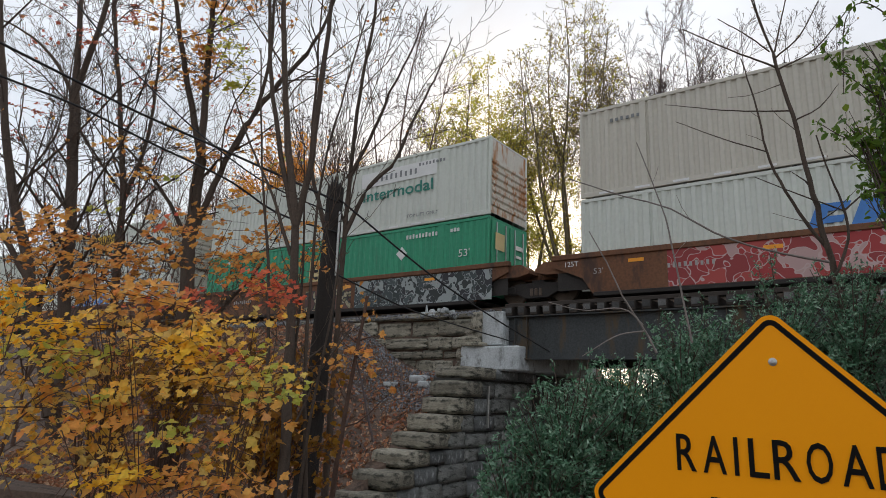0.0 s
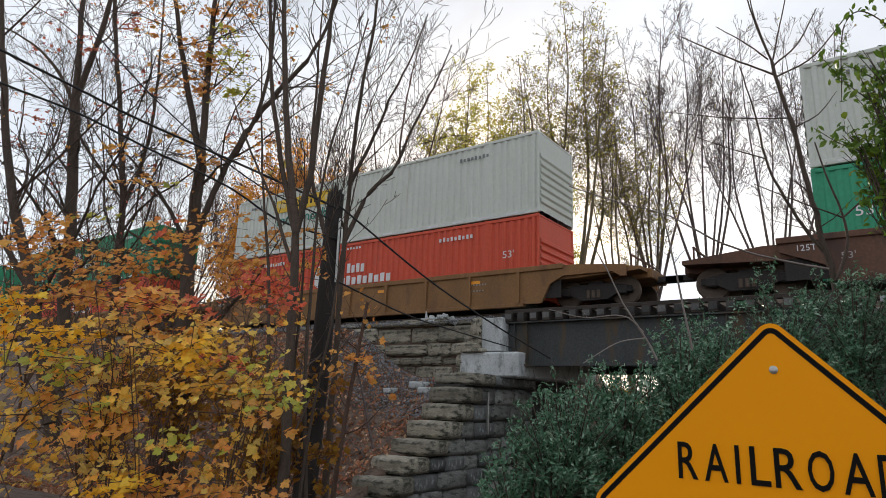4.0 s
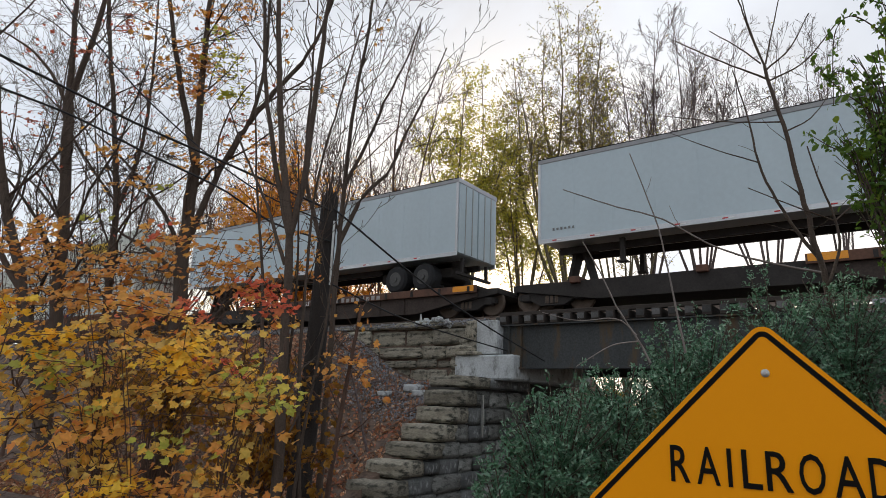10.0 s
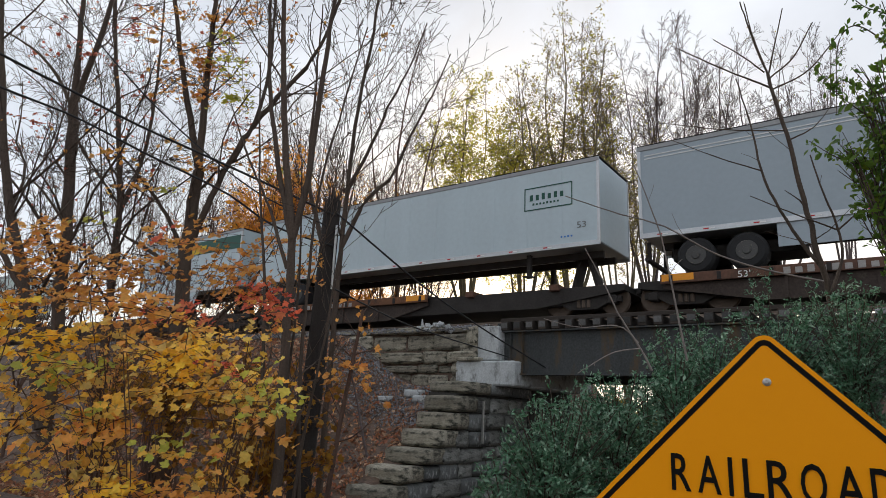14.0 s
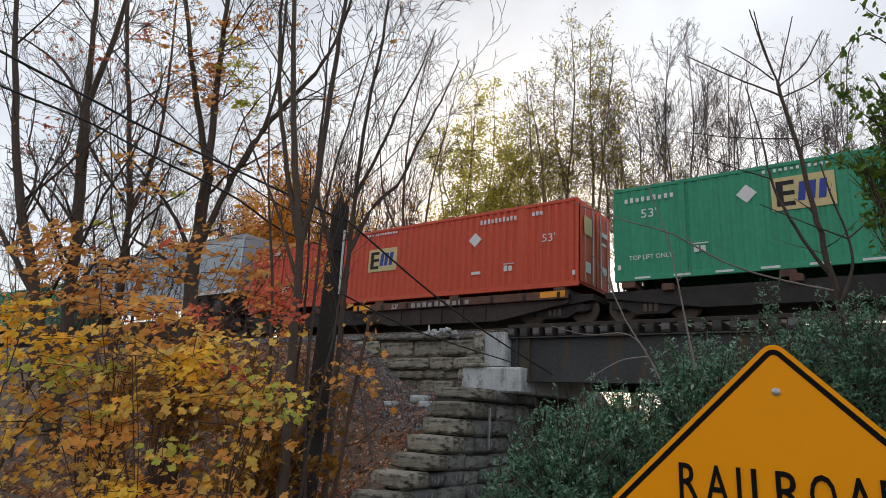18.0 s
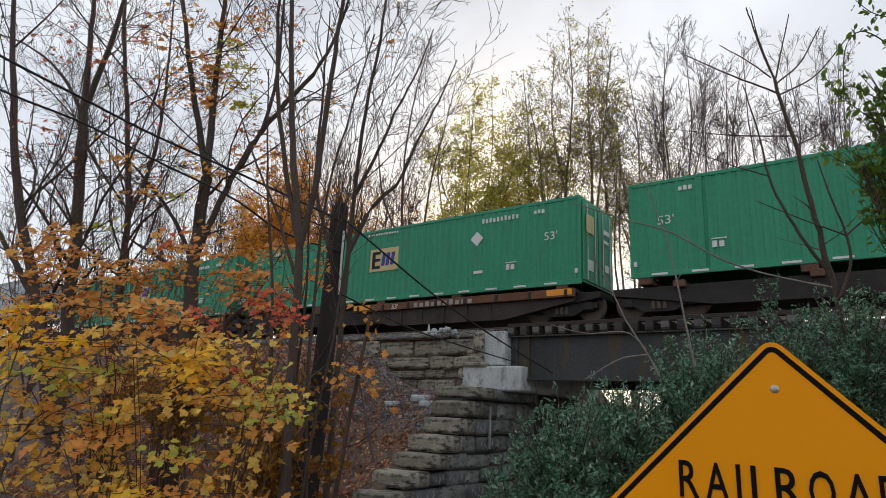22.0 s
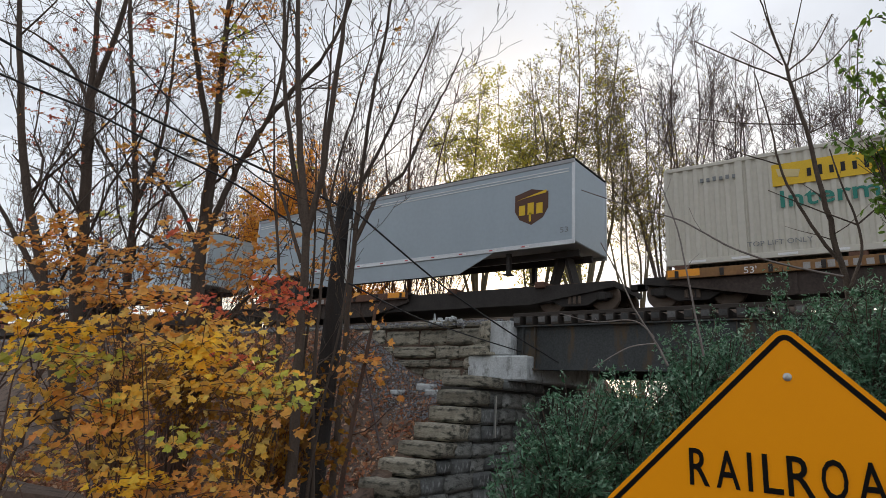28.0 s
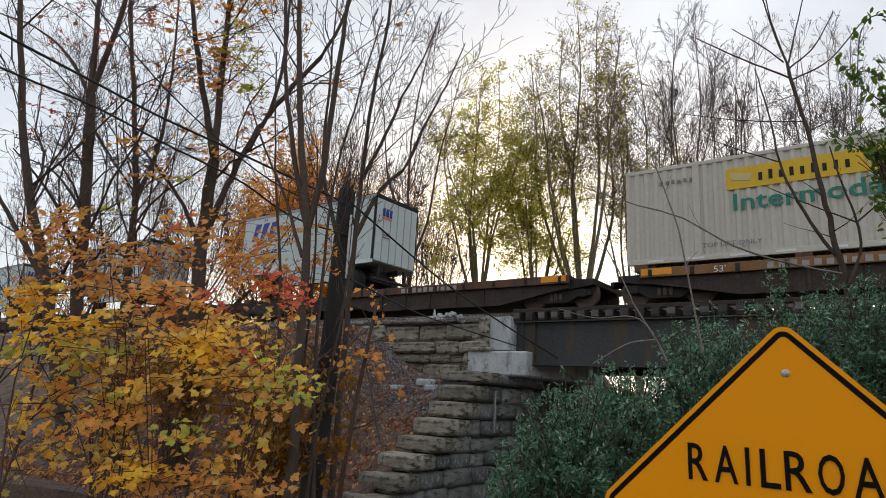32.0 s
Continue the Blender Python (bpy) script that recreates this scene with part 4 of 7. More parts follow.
def stone_meshes(material, count, seed, rough=1.0):
    """Rock-faced blocks of unit size with rounded arrises and a bulging, chipped face."""
    rng = np.random.default_rng(seed)
    out = []
    for n in range(count):
        bm = bmesh.new()
        box(bm, 0, 1, 0, 1, 0, 1)
        bmesh.ops.subdivide_edges(bm, edges=bm.edges[:], cuts=3, use_grid_fill=True)
        for v in bm.verts:
            c = (np.array(v.co) - 0.5) * 2
            c = c / (np.abs(c) ** 14).sum() ** (1 / 14)
            p = c * 2.1 + n * 7.3
            swell = np.array([noise.noise((p[0], p[1], p[2] + 11 * k)) for k in range(3)])
            v.co = Vector(c * 0.5 + 0.5) + Vector((swell * np.array((0.035, 0.09, 0.06)) + rng.normal(size=3) * np.array((0.008, 0.018, 0.012))) * rough)
        out.append(finish(bm, "stone", material, True))
    return out


def build_walls():
    rng = np.random.default_rng(11)
    pale, dark = stone_meshes(STONE, 8, 1), stone_meshes(DARK_STONE, 8, 2)
    limed = stone_meshes(LIME_STONE, 4, 3)

    def lay(parent, mesh, x0, x1, y0, y1, z0, z1, name="stone"):
        s = part(name, mesh, None, parent, at=(x0, y0, z0))
        s.scale = (x1 - x0, y1 - y0, z1 - z0)
        return s

    wall = tagged(new("retaining_wall"), "coursed rough sandstone retaining wall below the track", "stone wall", kind="structure")
    block("core", MORTAR, wall, -9.5, -0.75, -2.58, -1.9, 1.5, 4.08)
    z = 4.26
    # a thin coping, one course of long blocks, then smaller and rougher ones
    for h, short, wide in ((0.20, 1.1, 1.9), (0.55, 1.1, 1.65), (0.42, 0.8, 1.9), (0.30, 0.4, 1.0), (0.44, 0.6, 1.1), (0.38, 0.5, 0.9)):
        x = -0.72
        while x > -9.3:
            w = rng.uniform(short, wide)
            lay(wall, pale[rng.integers(8)], x - w + 0.02, x, -2.80 + rng.uniform(-0.10, 0.08) - (0.06 if h < 0.2 else 0.0), -2.1, z - h + 0.015 + rng.uniform(-0.02, 0.03), z + rng.uniform(-0.05, 0.02))
            x -= w
        z -= h
    # rough quoins beside the concrete
    for z0, z1, x0 in ((3.66, 4.24, -0.98), (3.20, 3.68, -1.22), (2.78, 3.22, -1.5)):
        lay(wall, pale[rng.integers(8)], x0, -0.60, -2.88, -2.2, z0, z1, "corner_stone")
    seat = tagged(new("bridge_seat"), "whitewashed concrete bridge seat with dark drips", "bridge seat", kind="structure")
    block("backwall", CONCRETE, seat, -0.66, 0.10, -2.78, 2.6, 3.22, 4.22, bevel=0.02)
    block("seat_block", CONCRETE, seat, -1.30, 0.72, -2.93, 2.7, 2.47, 3.19, bevel=0.05)
    block("ledge_slab", STONE, seat, -1.22, -0.42, -3.06, -2.5, 3.192, 3.29, "thin stone slab on the seat", bevel=0.025)
    face = tagged(new("abutment"), "dark stone abutment beside the road", "abutment", kind="structure")
    block("core", MORTAR, face, -2.0, -0.10, -2.6, 2.7, -1.6, 2.45)
    far = tagged(new("far_abutment"), "dark stone abutment across the road", "abutment", kind="structure")
    block("core", DARK_STONE, far, 9.0, 10.5, -2.8, 2.8, -1.6, 4.0, bevel=0.03)

    wing = tagged(new("wing_wall"), "stepped stone wing wall descending beside the road", "stone wall", kind="structure")
    steps = [(-4.45, 2.52), (-4.75, 2.13), (-5.05, 1.68), (-5.65, 1.24), (-6.25, 0.80), (-6.95, 0.42), (-7.55, 0.02), (-8.15, -0.40), (-8.8, -0.85)]
    tops = [z for _, z in steps] + [-1.3]
    for n, (end, z) in enumerate(steps):
        z0 = tops[n + 1]
        y = end
        first = True
        while y < -0.8:
            w = 0.95 if first else rng.uniform(0.7, 1.25)
            deep = rng.uniform(-0.05, 0.04) + (0.12 if first and n else 0.0)
            if n == 0:
                lay(wing, limed[rng.integers(4)] if y > end + 0.5 else pale[rng.integers(8)], -1.12, 0.14 + deep, y, min(y + 1.35, -0.7), z0 + 0.06, z, "cap_stone")
                y += 1.37
            else:
                lay(wing, pale[rng.integers(8)] if first else limed[rng.integers(4)] if rng.random() < 0.35 else dark[rng.integers(8)], -1.08, 0.0 + deep, y, min(y + w - 0.01, -0.6), z0 + (0.02 if first else rng.uniform(-0.05, 0.03)), z + (0 if first else rng.uniform(-0.06, 0.02)))
                y += w
            first = False
    block("core", MORTAR, wing, -1.0, -0.10, -4.6, -2.6, -1.5, 2.2)
    block("drain_pipe", GALV, wing, 0.10, 0.15, -3.58, -3.53, 0.9, 2.02, "pale vertical pipe")

    heap = tagged(new("rubble_pile"), "pale broken rubble on top of the stone wall", "rubble")
    rubble = stone_meshes(CONCRETE, 4, 9)
    for k in range(26):
        f = rng.random()
        s = part("chunk", rubble[k % 4], None, heap, at=(-2.9 + 1.25 * f, -2.86 + 0.22 * rng.random(), 4.16 + (0.10 * rng.random() if 0.15 < f < 0.6 else 0.0)))
        s.scale = (rng.uniform(0.10, 0.26), rng.uniform(0.08, 0.2), rng.uniform(0.06, 0.15))
        s.rotation_euler = (rng.normal() * 0.3, rng.normal() * 0.3, rng.normal())
    for x, y, w, h in ((-2.75, -3.55, 0.55, 0.24), (-2.25, -3.75, 0.42, 0.20), (-3.3, -4.1, 0.30, 0.16)):
        rock = tagged(new("boulder", rubble[int(w * 10) % 4]), "pale lichen-covered boulder on the leafy bank", "boulder", "boulders on the bank")
        rock.location, rock.scale = (x, y, ground_height(x + w / 2, y + 0.2) - 0.06), (w, 0.4, h)
    spike = bmesh.new()
    prism(spike, [(-2.98, 4.2), (-2.84, 4.2), (-2.93, 4.58)], -2.6, -2.54)
    part("upright_shard", spike, CONCRETE, heap, "pale upright shard")
    return wing


build_walls()


def build_litter():
    rng = np.random.default_rng(21)
    places = []
    for _ in range(17000):
        x, y = rng.uniform(-13, -0.9), rng.uniform(-13, -2.9)
        places.append((x, y, ground_height(x, y) + rng.uniform(0.0, 0.04)))
    me = leaves("fallen_leaves", np.array(places), 0.13, "scrap", LITTER, rng, hang=0.0)
    tagged(new("fallen_leaves", me), "brown and russet fallen leaves covering the bank", "leaves", kind="stuff")


build_litter()


def build_sticks():
    """Fallen branches and dry stalks on the bank."""
    rng = np.random.default_rng(23)
    for _ in range(26):
        x, y = rng.uniform(-6.5, -1.4), rng.uniform(-9.5, -3.4)
        a, long = rng.uniform(0, math.pi), rng.uniform(0.5, 1.6)
        pts = []
        for k in range(5):
            u, v = x + math.cos(a) * long * k / 4 + rng.normal() * 0.04, y + math.sin(a) * long * k / 4 + rng.normal() * 0.04
            pts.append((u, v, ground_height(u, v) + 0.05 + 0.10 * math.sin(math.pi * k / 4) * rng.random()))
        r = rng.uniform(0.008, 0.028)
        stick = tagged(new("fallen_branch"), "dry grey-brown branch lying on the leafy bank", "branch", "fallen branches on the bank")
        part("stick", tubes("stick", [(curve_through(pts, 10), np.linspace(r, r * 0.4, 10), 6)], BARK_PALE), BARK_PALE, stick)


build_sticks()

# ---- the railway sign ----
def build_sign():
    sign = thing("railroad_sign", "yellow diamond warning sign with black border reading RAILROAD", "road sign")
    sign.location = (9.115, -15.9, 1.512)

    def diamond(half, r, y0, y1, hole=None):
        """Rounded diamond, or a band between two of them."""
        def loop(h, r):
            pts = []
            for k in range(4):
                a = math.pi / 2 * k
                c = h - r * math.sqrt(2)
                for j in range(7):
                    b = a - math.pi / 4 + math.pi / 2 * j / 6
                    pts.append((c * math.cos(a) + r * math.cos(b), c * math.sin(a) + r * math.sin(b)))
            return pts
        bm = bmesh.new()
        outer = loop(half, r)
        if not hole:
            prism(bm, outer, y0, y1)
            return bm
        inner = loop(*hole)
        ring = [[bm.verts.new((x, y, z)) for x, z in pts] for pts, y in ((outer, y0), (inner, y0), (outer, y1), (inner, y1))]
        n = len(outer)
        for i in range(n):
            j = (i + 1) % n
            for a, b in ((0, 1), (1, 3), (3, 2), (2, 0)):
                bm.faces.new((ring[a][i], ring[a][j], ring[b][j], ring[b][i]))
        return bm

    plate_bm = diamond(0.765, 0.055, 0.0, 0.003)
    bmesh.ops.translate(plate_bm, verts=plate_bm.verts[:], vec=(0, 0, -0.110))
    part("plate", plate_bm, SIGN_YELLOW, sign)
    border_bm = diamond(0.740, 0.040, -0.0012, 0.0005, (0.711, 0.022))
    bmesh.ops.translate(border_bm, verts=border_bm.verts[:], vec=(0, 0, -0.110))
    part("border", border_bm, SIGN_BLACK, sign, "black border line")
    widths = ((-0.380, "R", .075), (-0.278, "A", .086), (-0.162, "I", .015), (-0.109, "L", .068), (-0.025, "R", .088), (0.085, "O", .083), (0.194, "A", .091), (0.302, "D", .080))
    for x, c, w in widths:
        ob = part("letter", letters(c, 0.143, w, SIGN_BLACK, 0.005), SIGN_BLACK, sign, at=(x, -0.0025, 0.015))
    for k in range(7):
        block("lettering_bar", SIGN_BLACK, sign, -0.258 + 0.078 * k, -0.214 + 0.078 * k, -0.0015, 0.0005, -0.20, -0.074)
    bm = bmesh.new()
    barrel(bm, 0, 0.45, -0.004, 0.0, 0.016, 18)
    bolt = part("bolt", bm, GALV, sign, "round steel bolt head", smooth=True)
    bm = bmesh.new()
    barrel(bm, 0, 0.45, -0.010, -0.004, 0.008, 6)
    part("bolt_head", bm, GALV, bolt)
    block("post", GALV, sign, -0.03, 0.03, 0.006, 0.05, -1.6, 0.55)


build_sign()

# ---- pole and wires ----


def line_part(name, stems, material, parent, label="", sides=8, count=24):
    return part(name, tubes(name, [(curve_through(p, count), np.linspace(a, b, count), sides) for p, a, b in stems], material), material, parent, label)


pole = thing("utility_pole", "old dark leaning wooden utility pole with splintered top", "utility pole")
line_part("shaft", POLE, POLE_WOOD, pole, sides=14)
line_part("conduit", CONDUIT, GALV, pole, "pale metal conduit strip", sides=6)
top = Vector(POLE[0][0][-1])
bm = bmesh.new()
for k in range(6):
    a = k * math.pi / 3
    x, y = top.x + 0.07 * math.cos(a), top.y + 0.07 * math.sin(a)
    v = [bm.verts.new(p) for p in ((x - 0.05, y - 0.03, top.z - 0.1), (x + 0.05, y - 0.03, top.z - 0.1), (x, y + 0.05, top.z - 0.1), (x + 0.01, y, top.z + 0.08 + 0.07 * (k % 3)))]
    for f in ((0, 1, 3), (1, 2, 3), (2, 0, 3), (0, 2, 1)):
        bm.faces.new([v[i] for i in f])
part("splintered_top", bm, POLE_WOOD, pole)
for n, w in enumerate(WIRES):
    cable = thing("overhead_cable", "thin black overhead cable running to the wooden pole", "cable", "overhead cables")
    line_part("cable", [w], CABLE, cable, sides=6)

# ---- trees near the camera ----
BARE = ((1.5, 0.42, 50, 0.16, 0.15), (2.6, 0.42, 46, 0.10, 0.10), (4.2, 0.42, 44, 0.06, 0.08), (5.8, 0.42, 42, 0.04, 0.08))
FINE = ((1.3, 0.36, 40, 0.30, 0.25), (2.2, 0.44, 42, 0.22, 0.12), (3.0, 0.42, 42, 0.16, 0.10), (2.4, 0.42, 40, 0.10, 0.1))
maple = tree("maple_tree", "tall autumn maple with clusters of orange and yellow leaves", STEMS_MAPLE, BARE, BARK, 3, ((0.30, 0.055, "maple", LEAF_PINK, 0.3, "few dull red leaves"), (1.1, 0.065, "maple", LEAF_ORANGE, 0.3, "scattered orange leaves")), finest=0.0085)
rng = np.random.default_rng(61)
sprays(maple, ORANGE_HIGH, 0.085, LEAF_ORANGE, BARK, rng, "clustered orange leaves")
sprays(maple, YELLOW_HIGH, 0.09, LEAF_MAPLE_LIME, BARK, rng, "clustered yellow leaves")
forked = tree("forked_tree", "tall grey forked tree, nearly bare with few red leaves", STEMS_FORKED, BARE, BARK, 5, ((0.8, 0.055, "maple", LEAF_PINK, 0.4, "sparse withered red leaves"),), finest=0.0085)
sprays(forked, PINK_HIGH, 0.06, LEAF_PINK, BARK, rng, "a few dull red leaves")
tree("clump_tree", "clump of slim bare trunks", STEMS_CLUMP, FINE, BARK, 8, ((0.10, 0.05, "maple", LEAF_ORANGE, 0.3, "few russet leaves"),), finest=0.0075)
tree("slim_tree", "slim bare tree with pale twigs", STEMS_SLIM, FINE, BARK, 9, ((0.15, 0.055, "maple", LEAF_ORANGE, 0.3, "few russet leaves"),), finest=0.0085)
tree("edge_tree", "rough grey tree at the wood's edge", STEMS_EDGE, BARE, BARK, 12, ((0.12, 0.07, "maple", LEAF_ORANGE, 0.3, "sparse orange leaves"),), finest=0.0085)
tree("young_tree", "young nearly bare tree on the railway bank", STEMS_LEFTBACK, ((1.8, 0.40, 42, 0.25, 0.2), (3.0, 0.45, 42, 0.15, 0.15), (3.8, 0.45, 40, 0.1, 0.15)), BARK, 14, ((0.25, 0.09, "maple", LEAF_PINK, 0.3, "few dull red leaves"),), finest=0.008)
tree("bank_tree", "thin bare tree beyond the railway bank", STEMS_BACK2, ((1.6, 0.34, 46, 0.25, 0.3), (2.4, 0.44, 48, 0.1, 0.1), (2.8, 0.46, 46, 0.05, 0.08)), BARK_RED, 15, finest=0.014)
tree("seedling_tree", "thin brown seedling with few orange leaves", STEMS_FRONT, ((3.0, 0.35, 55, 0.1, 0.4), (5, 0.4, 45, 0, 0.1)), BARK_RED, 16, ((1.6, 0.08, "maple", LEAF_ORANGE, 0.6, "orange leaves"),), finest=0.002)
tree("dead_stem", "thin dead stem leaning on the bank", STEMS_DEAD, ((1.5, 0.25, 50, 0.1, 0.4),), BARK_PALE, 17, (), "stem", finest=0.002)
tree("sapling", "bare sapling with dark upswept branches", STEMS_SAPLING, ((0.8, 0.12, 50, 0.2, 0.4),), BARK, 18, (), "sapling", finest=0.002)
tree("bramble", "thin arching bare brambles over the hedge", STEMS_BRAMBLE, ((0.8, 0.15, 45, 0.2, 0.3),), BRAMBLE, 19, (), "bramble", finest=0.002)


def shrub(name, label, lobes, count, size, shape, material, bark, seed, category="shrub", stalks=60, ground=0.1, hang=0.2, shoots_each=14, reach=0.16, per=None, root_at=None, crown=0.72):
    """A shrub of many leafy shoots that fill some lobes. lobes: x, y, z and the half sizes of each."""
    rng = np.random.default_rng(seed)
    root = thing(name, label, category)
    lines, places = [], []
    weights = np.array([a * b * c for *_, a, b, c in lobes]) ** 0.67
    weights = weights / weights.sum()
    for k in rng.choice(len(lobes), stalks, p=weights):
        x, y, z, a, b, c = lobes[k]
        d = rng.normal(size=3)
        d /= np.linalg.norm(d)
        d[2] = abs(d[2]) if rng.random() < crown else d[2]
        mid = np.array((x, y, z)) + d * np.array((a, b, c)) * 0.30
        end = np.array((x, y, z)) + d * np.array((a, b, c)) * rng.uniform(0.55, 1.05)
        foot = root_at or (x, y)
        start = np.array((foot[0] + rng.normal() * 0.12, foot[1] + rng.normal() * 0.12, ground))
        lines.append((curve_through([start, (start + mid) / 2 + rng.normal(size=3) * 0.08, mid, end], 9), np.linspace(0.014, 0.003, 9), 4))
    shoots = []
    for line, radii, _ in lines:
        shoots += sprout(line, radii, rng, shoots_each, reach, 50, 0.25, 0.4)
    each = per or max(1, int(count / max(1, len(shoots))))
    for line, radii in shoots:
        for f in np.linspace(0.1, 1, each):
            i = min(int(f * (len(line) - 1)), len(line) - 2)
            w = f * (len(line) - 1) - i
            places.append(line[i] * (1 - w) + line[i + 1] * w + rng.normal(size=3) * size * 0.45)
    part("stemwork", tubes("stemwork", lines + [(a, b, 3) for a, b in shoots[::(8 if len(shoots) > 5000 else 1)]], bark), bark, root)
    part("foliage", leaves("foliage", np.array(places), size, shape, material, rng, hang=hang), material, root)
    return root


shrub("privet_shrub", "dense dark green privet shrub with small leaves",
      [(7.5, -14.3, 1.2, 0.50, 0.5, 0.92), (7.72, -13.8, 1.32, 0.46, 0.5, 0.86), (7.3, -14.7, 0.8, 0.38, 0.4, 0.85), (8.06, -13.35, 1.5, 0.36, 0.4, 0.88), (7.6, -14.0, 0.7, 0.7, 0.5, 0.7), (7.72, -13.85, 1.66, 0.36, 0.35, 0.46), (8.08, -13.45, 1.85, 0.27, 0.35, 0.58), (7.88, -13.55, 1.45, 0.36, 0.4, 0.62), (7.45, -14.45, 1.15, 0.42, 0.4, 0.80), (8.43, -15.99, 1.40, 0.10, 0.07, 0.17)], 112000, 0.034, "lance", LEAF_PRIVET, BARK, 31, stalks=600, shoots_each=15, reach=0.11)
shrub("privet_shrub", "tall dark green privet shrub behind the sign",
      [(8.22, -12.95, 1.85, 0.46, 0.5, 0.92), (8.72, -12.6, 2.0, 0.5, 0.5, 1.06), (9.22, -12.5, 2.05, 0.5, 0.5, 1.06), (9.8, -12.4, 2.0, 0.6, 0.5, 1.1), (8.7, -12.9, 1.3, 0.9, 0.4, 0.9), (8.05, -13.3, 2.0, 0.35, 0.4, 0.55)], 128000, 0.035, "lance", LEAF_PRIVET, BARK, 32, stalks=640, shoots_each=16, reach=0.11)
low_maple = shrub("maple_shrub", "low maple with yellow and orange autumn leaves in drooping sprays",
                  [(4.7, -16.2, 1.55, 1.0, 1.0, 0.95), (5.3, -15.5, 1.5, 0.7, 0.7, 0.95), (4.4, -16.9, 1.4, 0.8, 0.7, 1.0), (5.2, -16.2, 0.9, 0.7, 0.6, 0.6)], 500, 0.055, "maple", LEAF_GOLD, BARK_RED, 33, stalks=22, hang=0.5, shoots_each=6, reach=0.2)
rng = np.random.default_rng(62)
for zones, size, material, note in ((GOLD_LOW, 0.056, LEAF_GOLD, "golden leaves"), (ORANGE_LOW, 0.072, LEAF_ORANGE, "bright orange leaves"), (LIME_LOW, 0.068, LEAF_MAPLE_LIME, "yellow-green leaves"), (SUN_LOW, 0.062, LEAF_SUN, "bright yellow leaves")):
    sprays(low_maple, zones, size, material, BARK_RED, rng, note, root_at=(4.9, -16.0, 0.2), thick=0.6)
red_maple = thing("red_maple", "slender maple with crimson leaf sprays", "tree")
sprays(red_maple, RED_MID, 0.07, LEAF_CRIMSON, BARK_RED, rng, "crimson leaves", root_at=(4.3, -15.0, 0.3))
leafy_tree = shrub("leafy_tree", "small tree with fresh green leaves on arching shoots",
                   [(9.66, -12.87, 4.72, 0.17, 0.25, 0.24), (9.63, -12.74, 4.29, 0.22, 0.25, 0.30), (9.44, -12.85, 4.12, 0.20, 0.22, 0.22), (9.53, -12.69, 3.86, 0.24, 0.25, 0.28), (9.40, -12.71, 3.62, 0.20, 0.22, 0.20), (9.80, -12.9, 5.09, 0.16, 0.2, 0.25), (9.60, -12.53, 3.40, 0.22, 0.25, 0.24), (9.85, -12.65, 4.2, 0.28, 0.3, 0.8), (9.55, -12.8, 4.45, 0.2, 0.22, 0.2), (9.47, -12.72, 3.9, 0.2, 0.2, 0.3)],
                   4700, 0.064, "oval", LEAF_GREEN, BARK, 35, "tree", stalks=90, shoots_each=9, reach=0.05, root_at=(10.35, -12.5), crown=0.5)
rng = np.random.default_rng(63)
lines, places = [], []
for arch in ([(9.86, -12.68, 4.69), (9.74, -12.85, 4.93), (9.58, -13.0, 5.05), (9.47, -13.05, 4.98), (9.41, -13.04, 4.78), (9.36, -12.93, 4.32)],
             [(9.98, -12.7, 5.01), (9.8, -12.87, 5.15), (9.65, -12.99, 5.21), (9.55, -13.1, 5.3)],
             [(9.81, -12.56, 4.18), (9.59, -12.76, 4.31), (9.38, -12.97, 4.5), (9.25, -13.13, 4.7)],
             [(9.76, -12.46, 3.77), (9.54, -12.66, 3.9), (9.32, -12.85, 3.98), (9.15, -13.01, 4.1)],
             [(9.81, -12.56, 4.38), (9.59, -12.76, 4.55), (9.43, -12.97, 4.6), (9.33, -13.03, 4.5)]):
    line = curve_through(arch, 34)
    lines.append((line, np.linspace(0.007, 0.003, 34), 5))
    for p in line[5:]:
        places += [p + rng.normal(size=3) * 0.03 for _ in range(2)]
part("arching_shoot", tubes("arching_shoot", lines, BARK), BARK, leafy_tree)
part("shoot_leaves", leaves("shoot_leaves", np.array(places), 0.06, "oval", LEAF_GREEN, rng, hang=0.4), LEAF_GREEN, leafy_tree)
shrub("thicket", "brown twiggy thicket with withered leaves on the bank",
      [(1.8, -12.3, 1.3, 1.6, 1.2, 1.4), (-0.5, -12.6, 1.6, 1.8, 1.2, 1.6), (3.4, -13.6, 0.9, 0.9, 0.8, 1.1)], 3600, 0.085, "maple", LEAF_RUST, BARK_RED, 36, "thicket", stalks=120, shoots_each=12, reach=0.22, hang=0.5)
shrub("thicket", "yellowing thicket with thin stems below the bank",
      [(-3.5, -12.0, 1.8, 2.2, 1.2, 1.6), (-6.5, -10.5, 2.6, 2.2, 1.5, 1.6), (-2.5, -9.0, 1.9, 1.4, 1.0, 1.2)], 1500, 0.085, "maple", LEAF_ORANGE, BARK_RED, 37, "thicket", stalks=110, shoots_each=12, reach=0.22, hang=0.5)
understorey = thing("understorey_maple", "slender maple with scattered orange leaf sprays", "tree")
sprays(understorey, ORANGE_MID, 0.085, LEAF_ORANGE, BARK_RED, rng, "orange leaves", root_at=(1.6, -14.6, 0.5), thick=0.85)
shrub("roadside_brush", "green brush beyond the bridge",
      [(2.0, 7.0, 0.3, 2.4, 1.2, 2.1), (6.0, 7.5, 0.3, 2.6, 1.2, 2.2), (-1.5, 10.5, 1.0, 2.4, 1.2, 2.0)], 14000, 0.18, "scrap", LEAF_OLIVE, BARK, 38, "brush", stalks=160, shoots_each=12, reach=0.2, ground=-1)

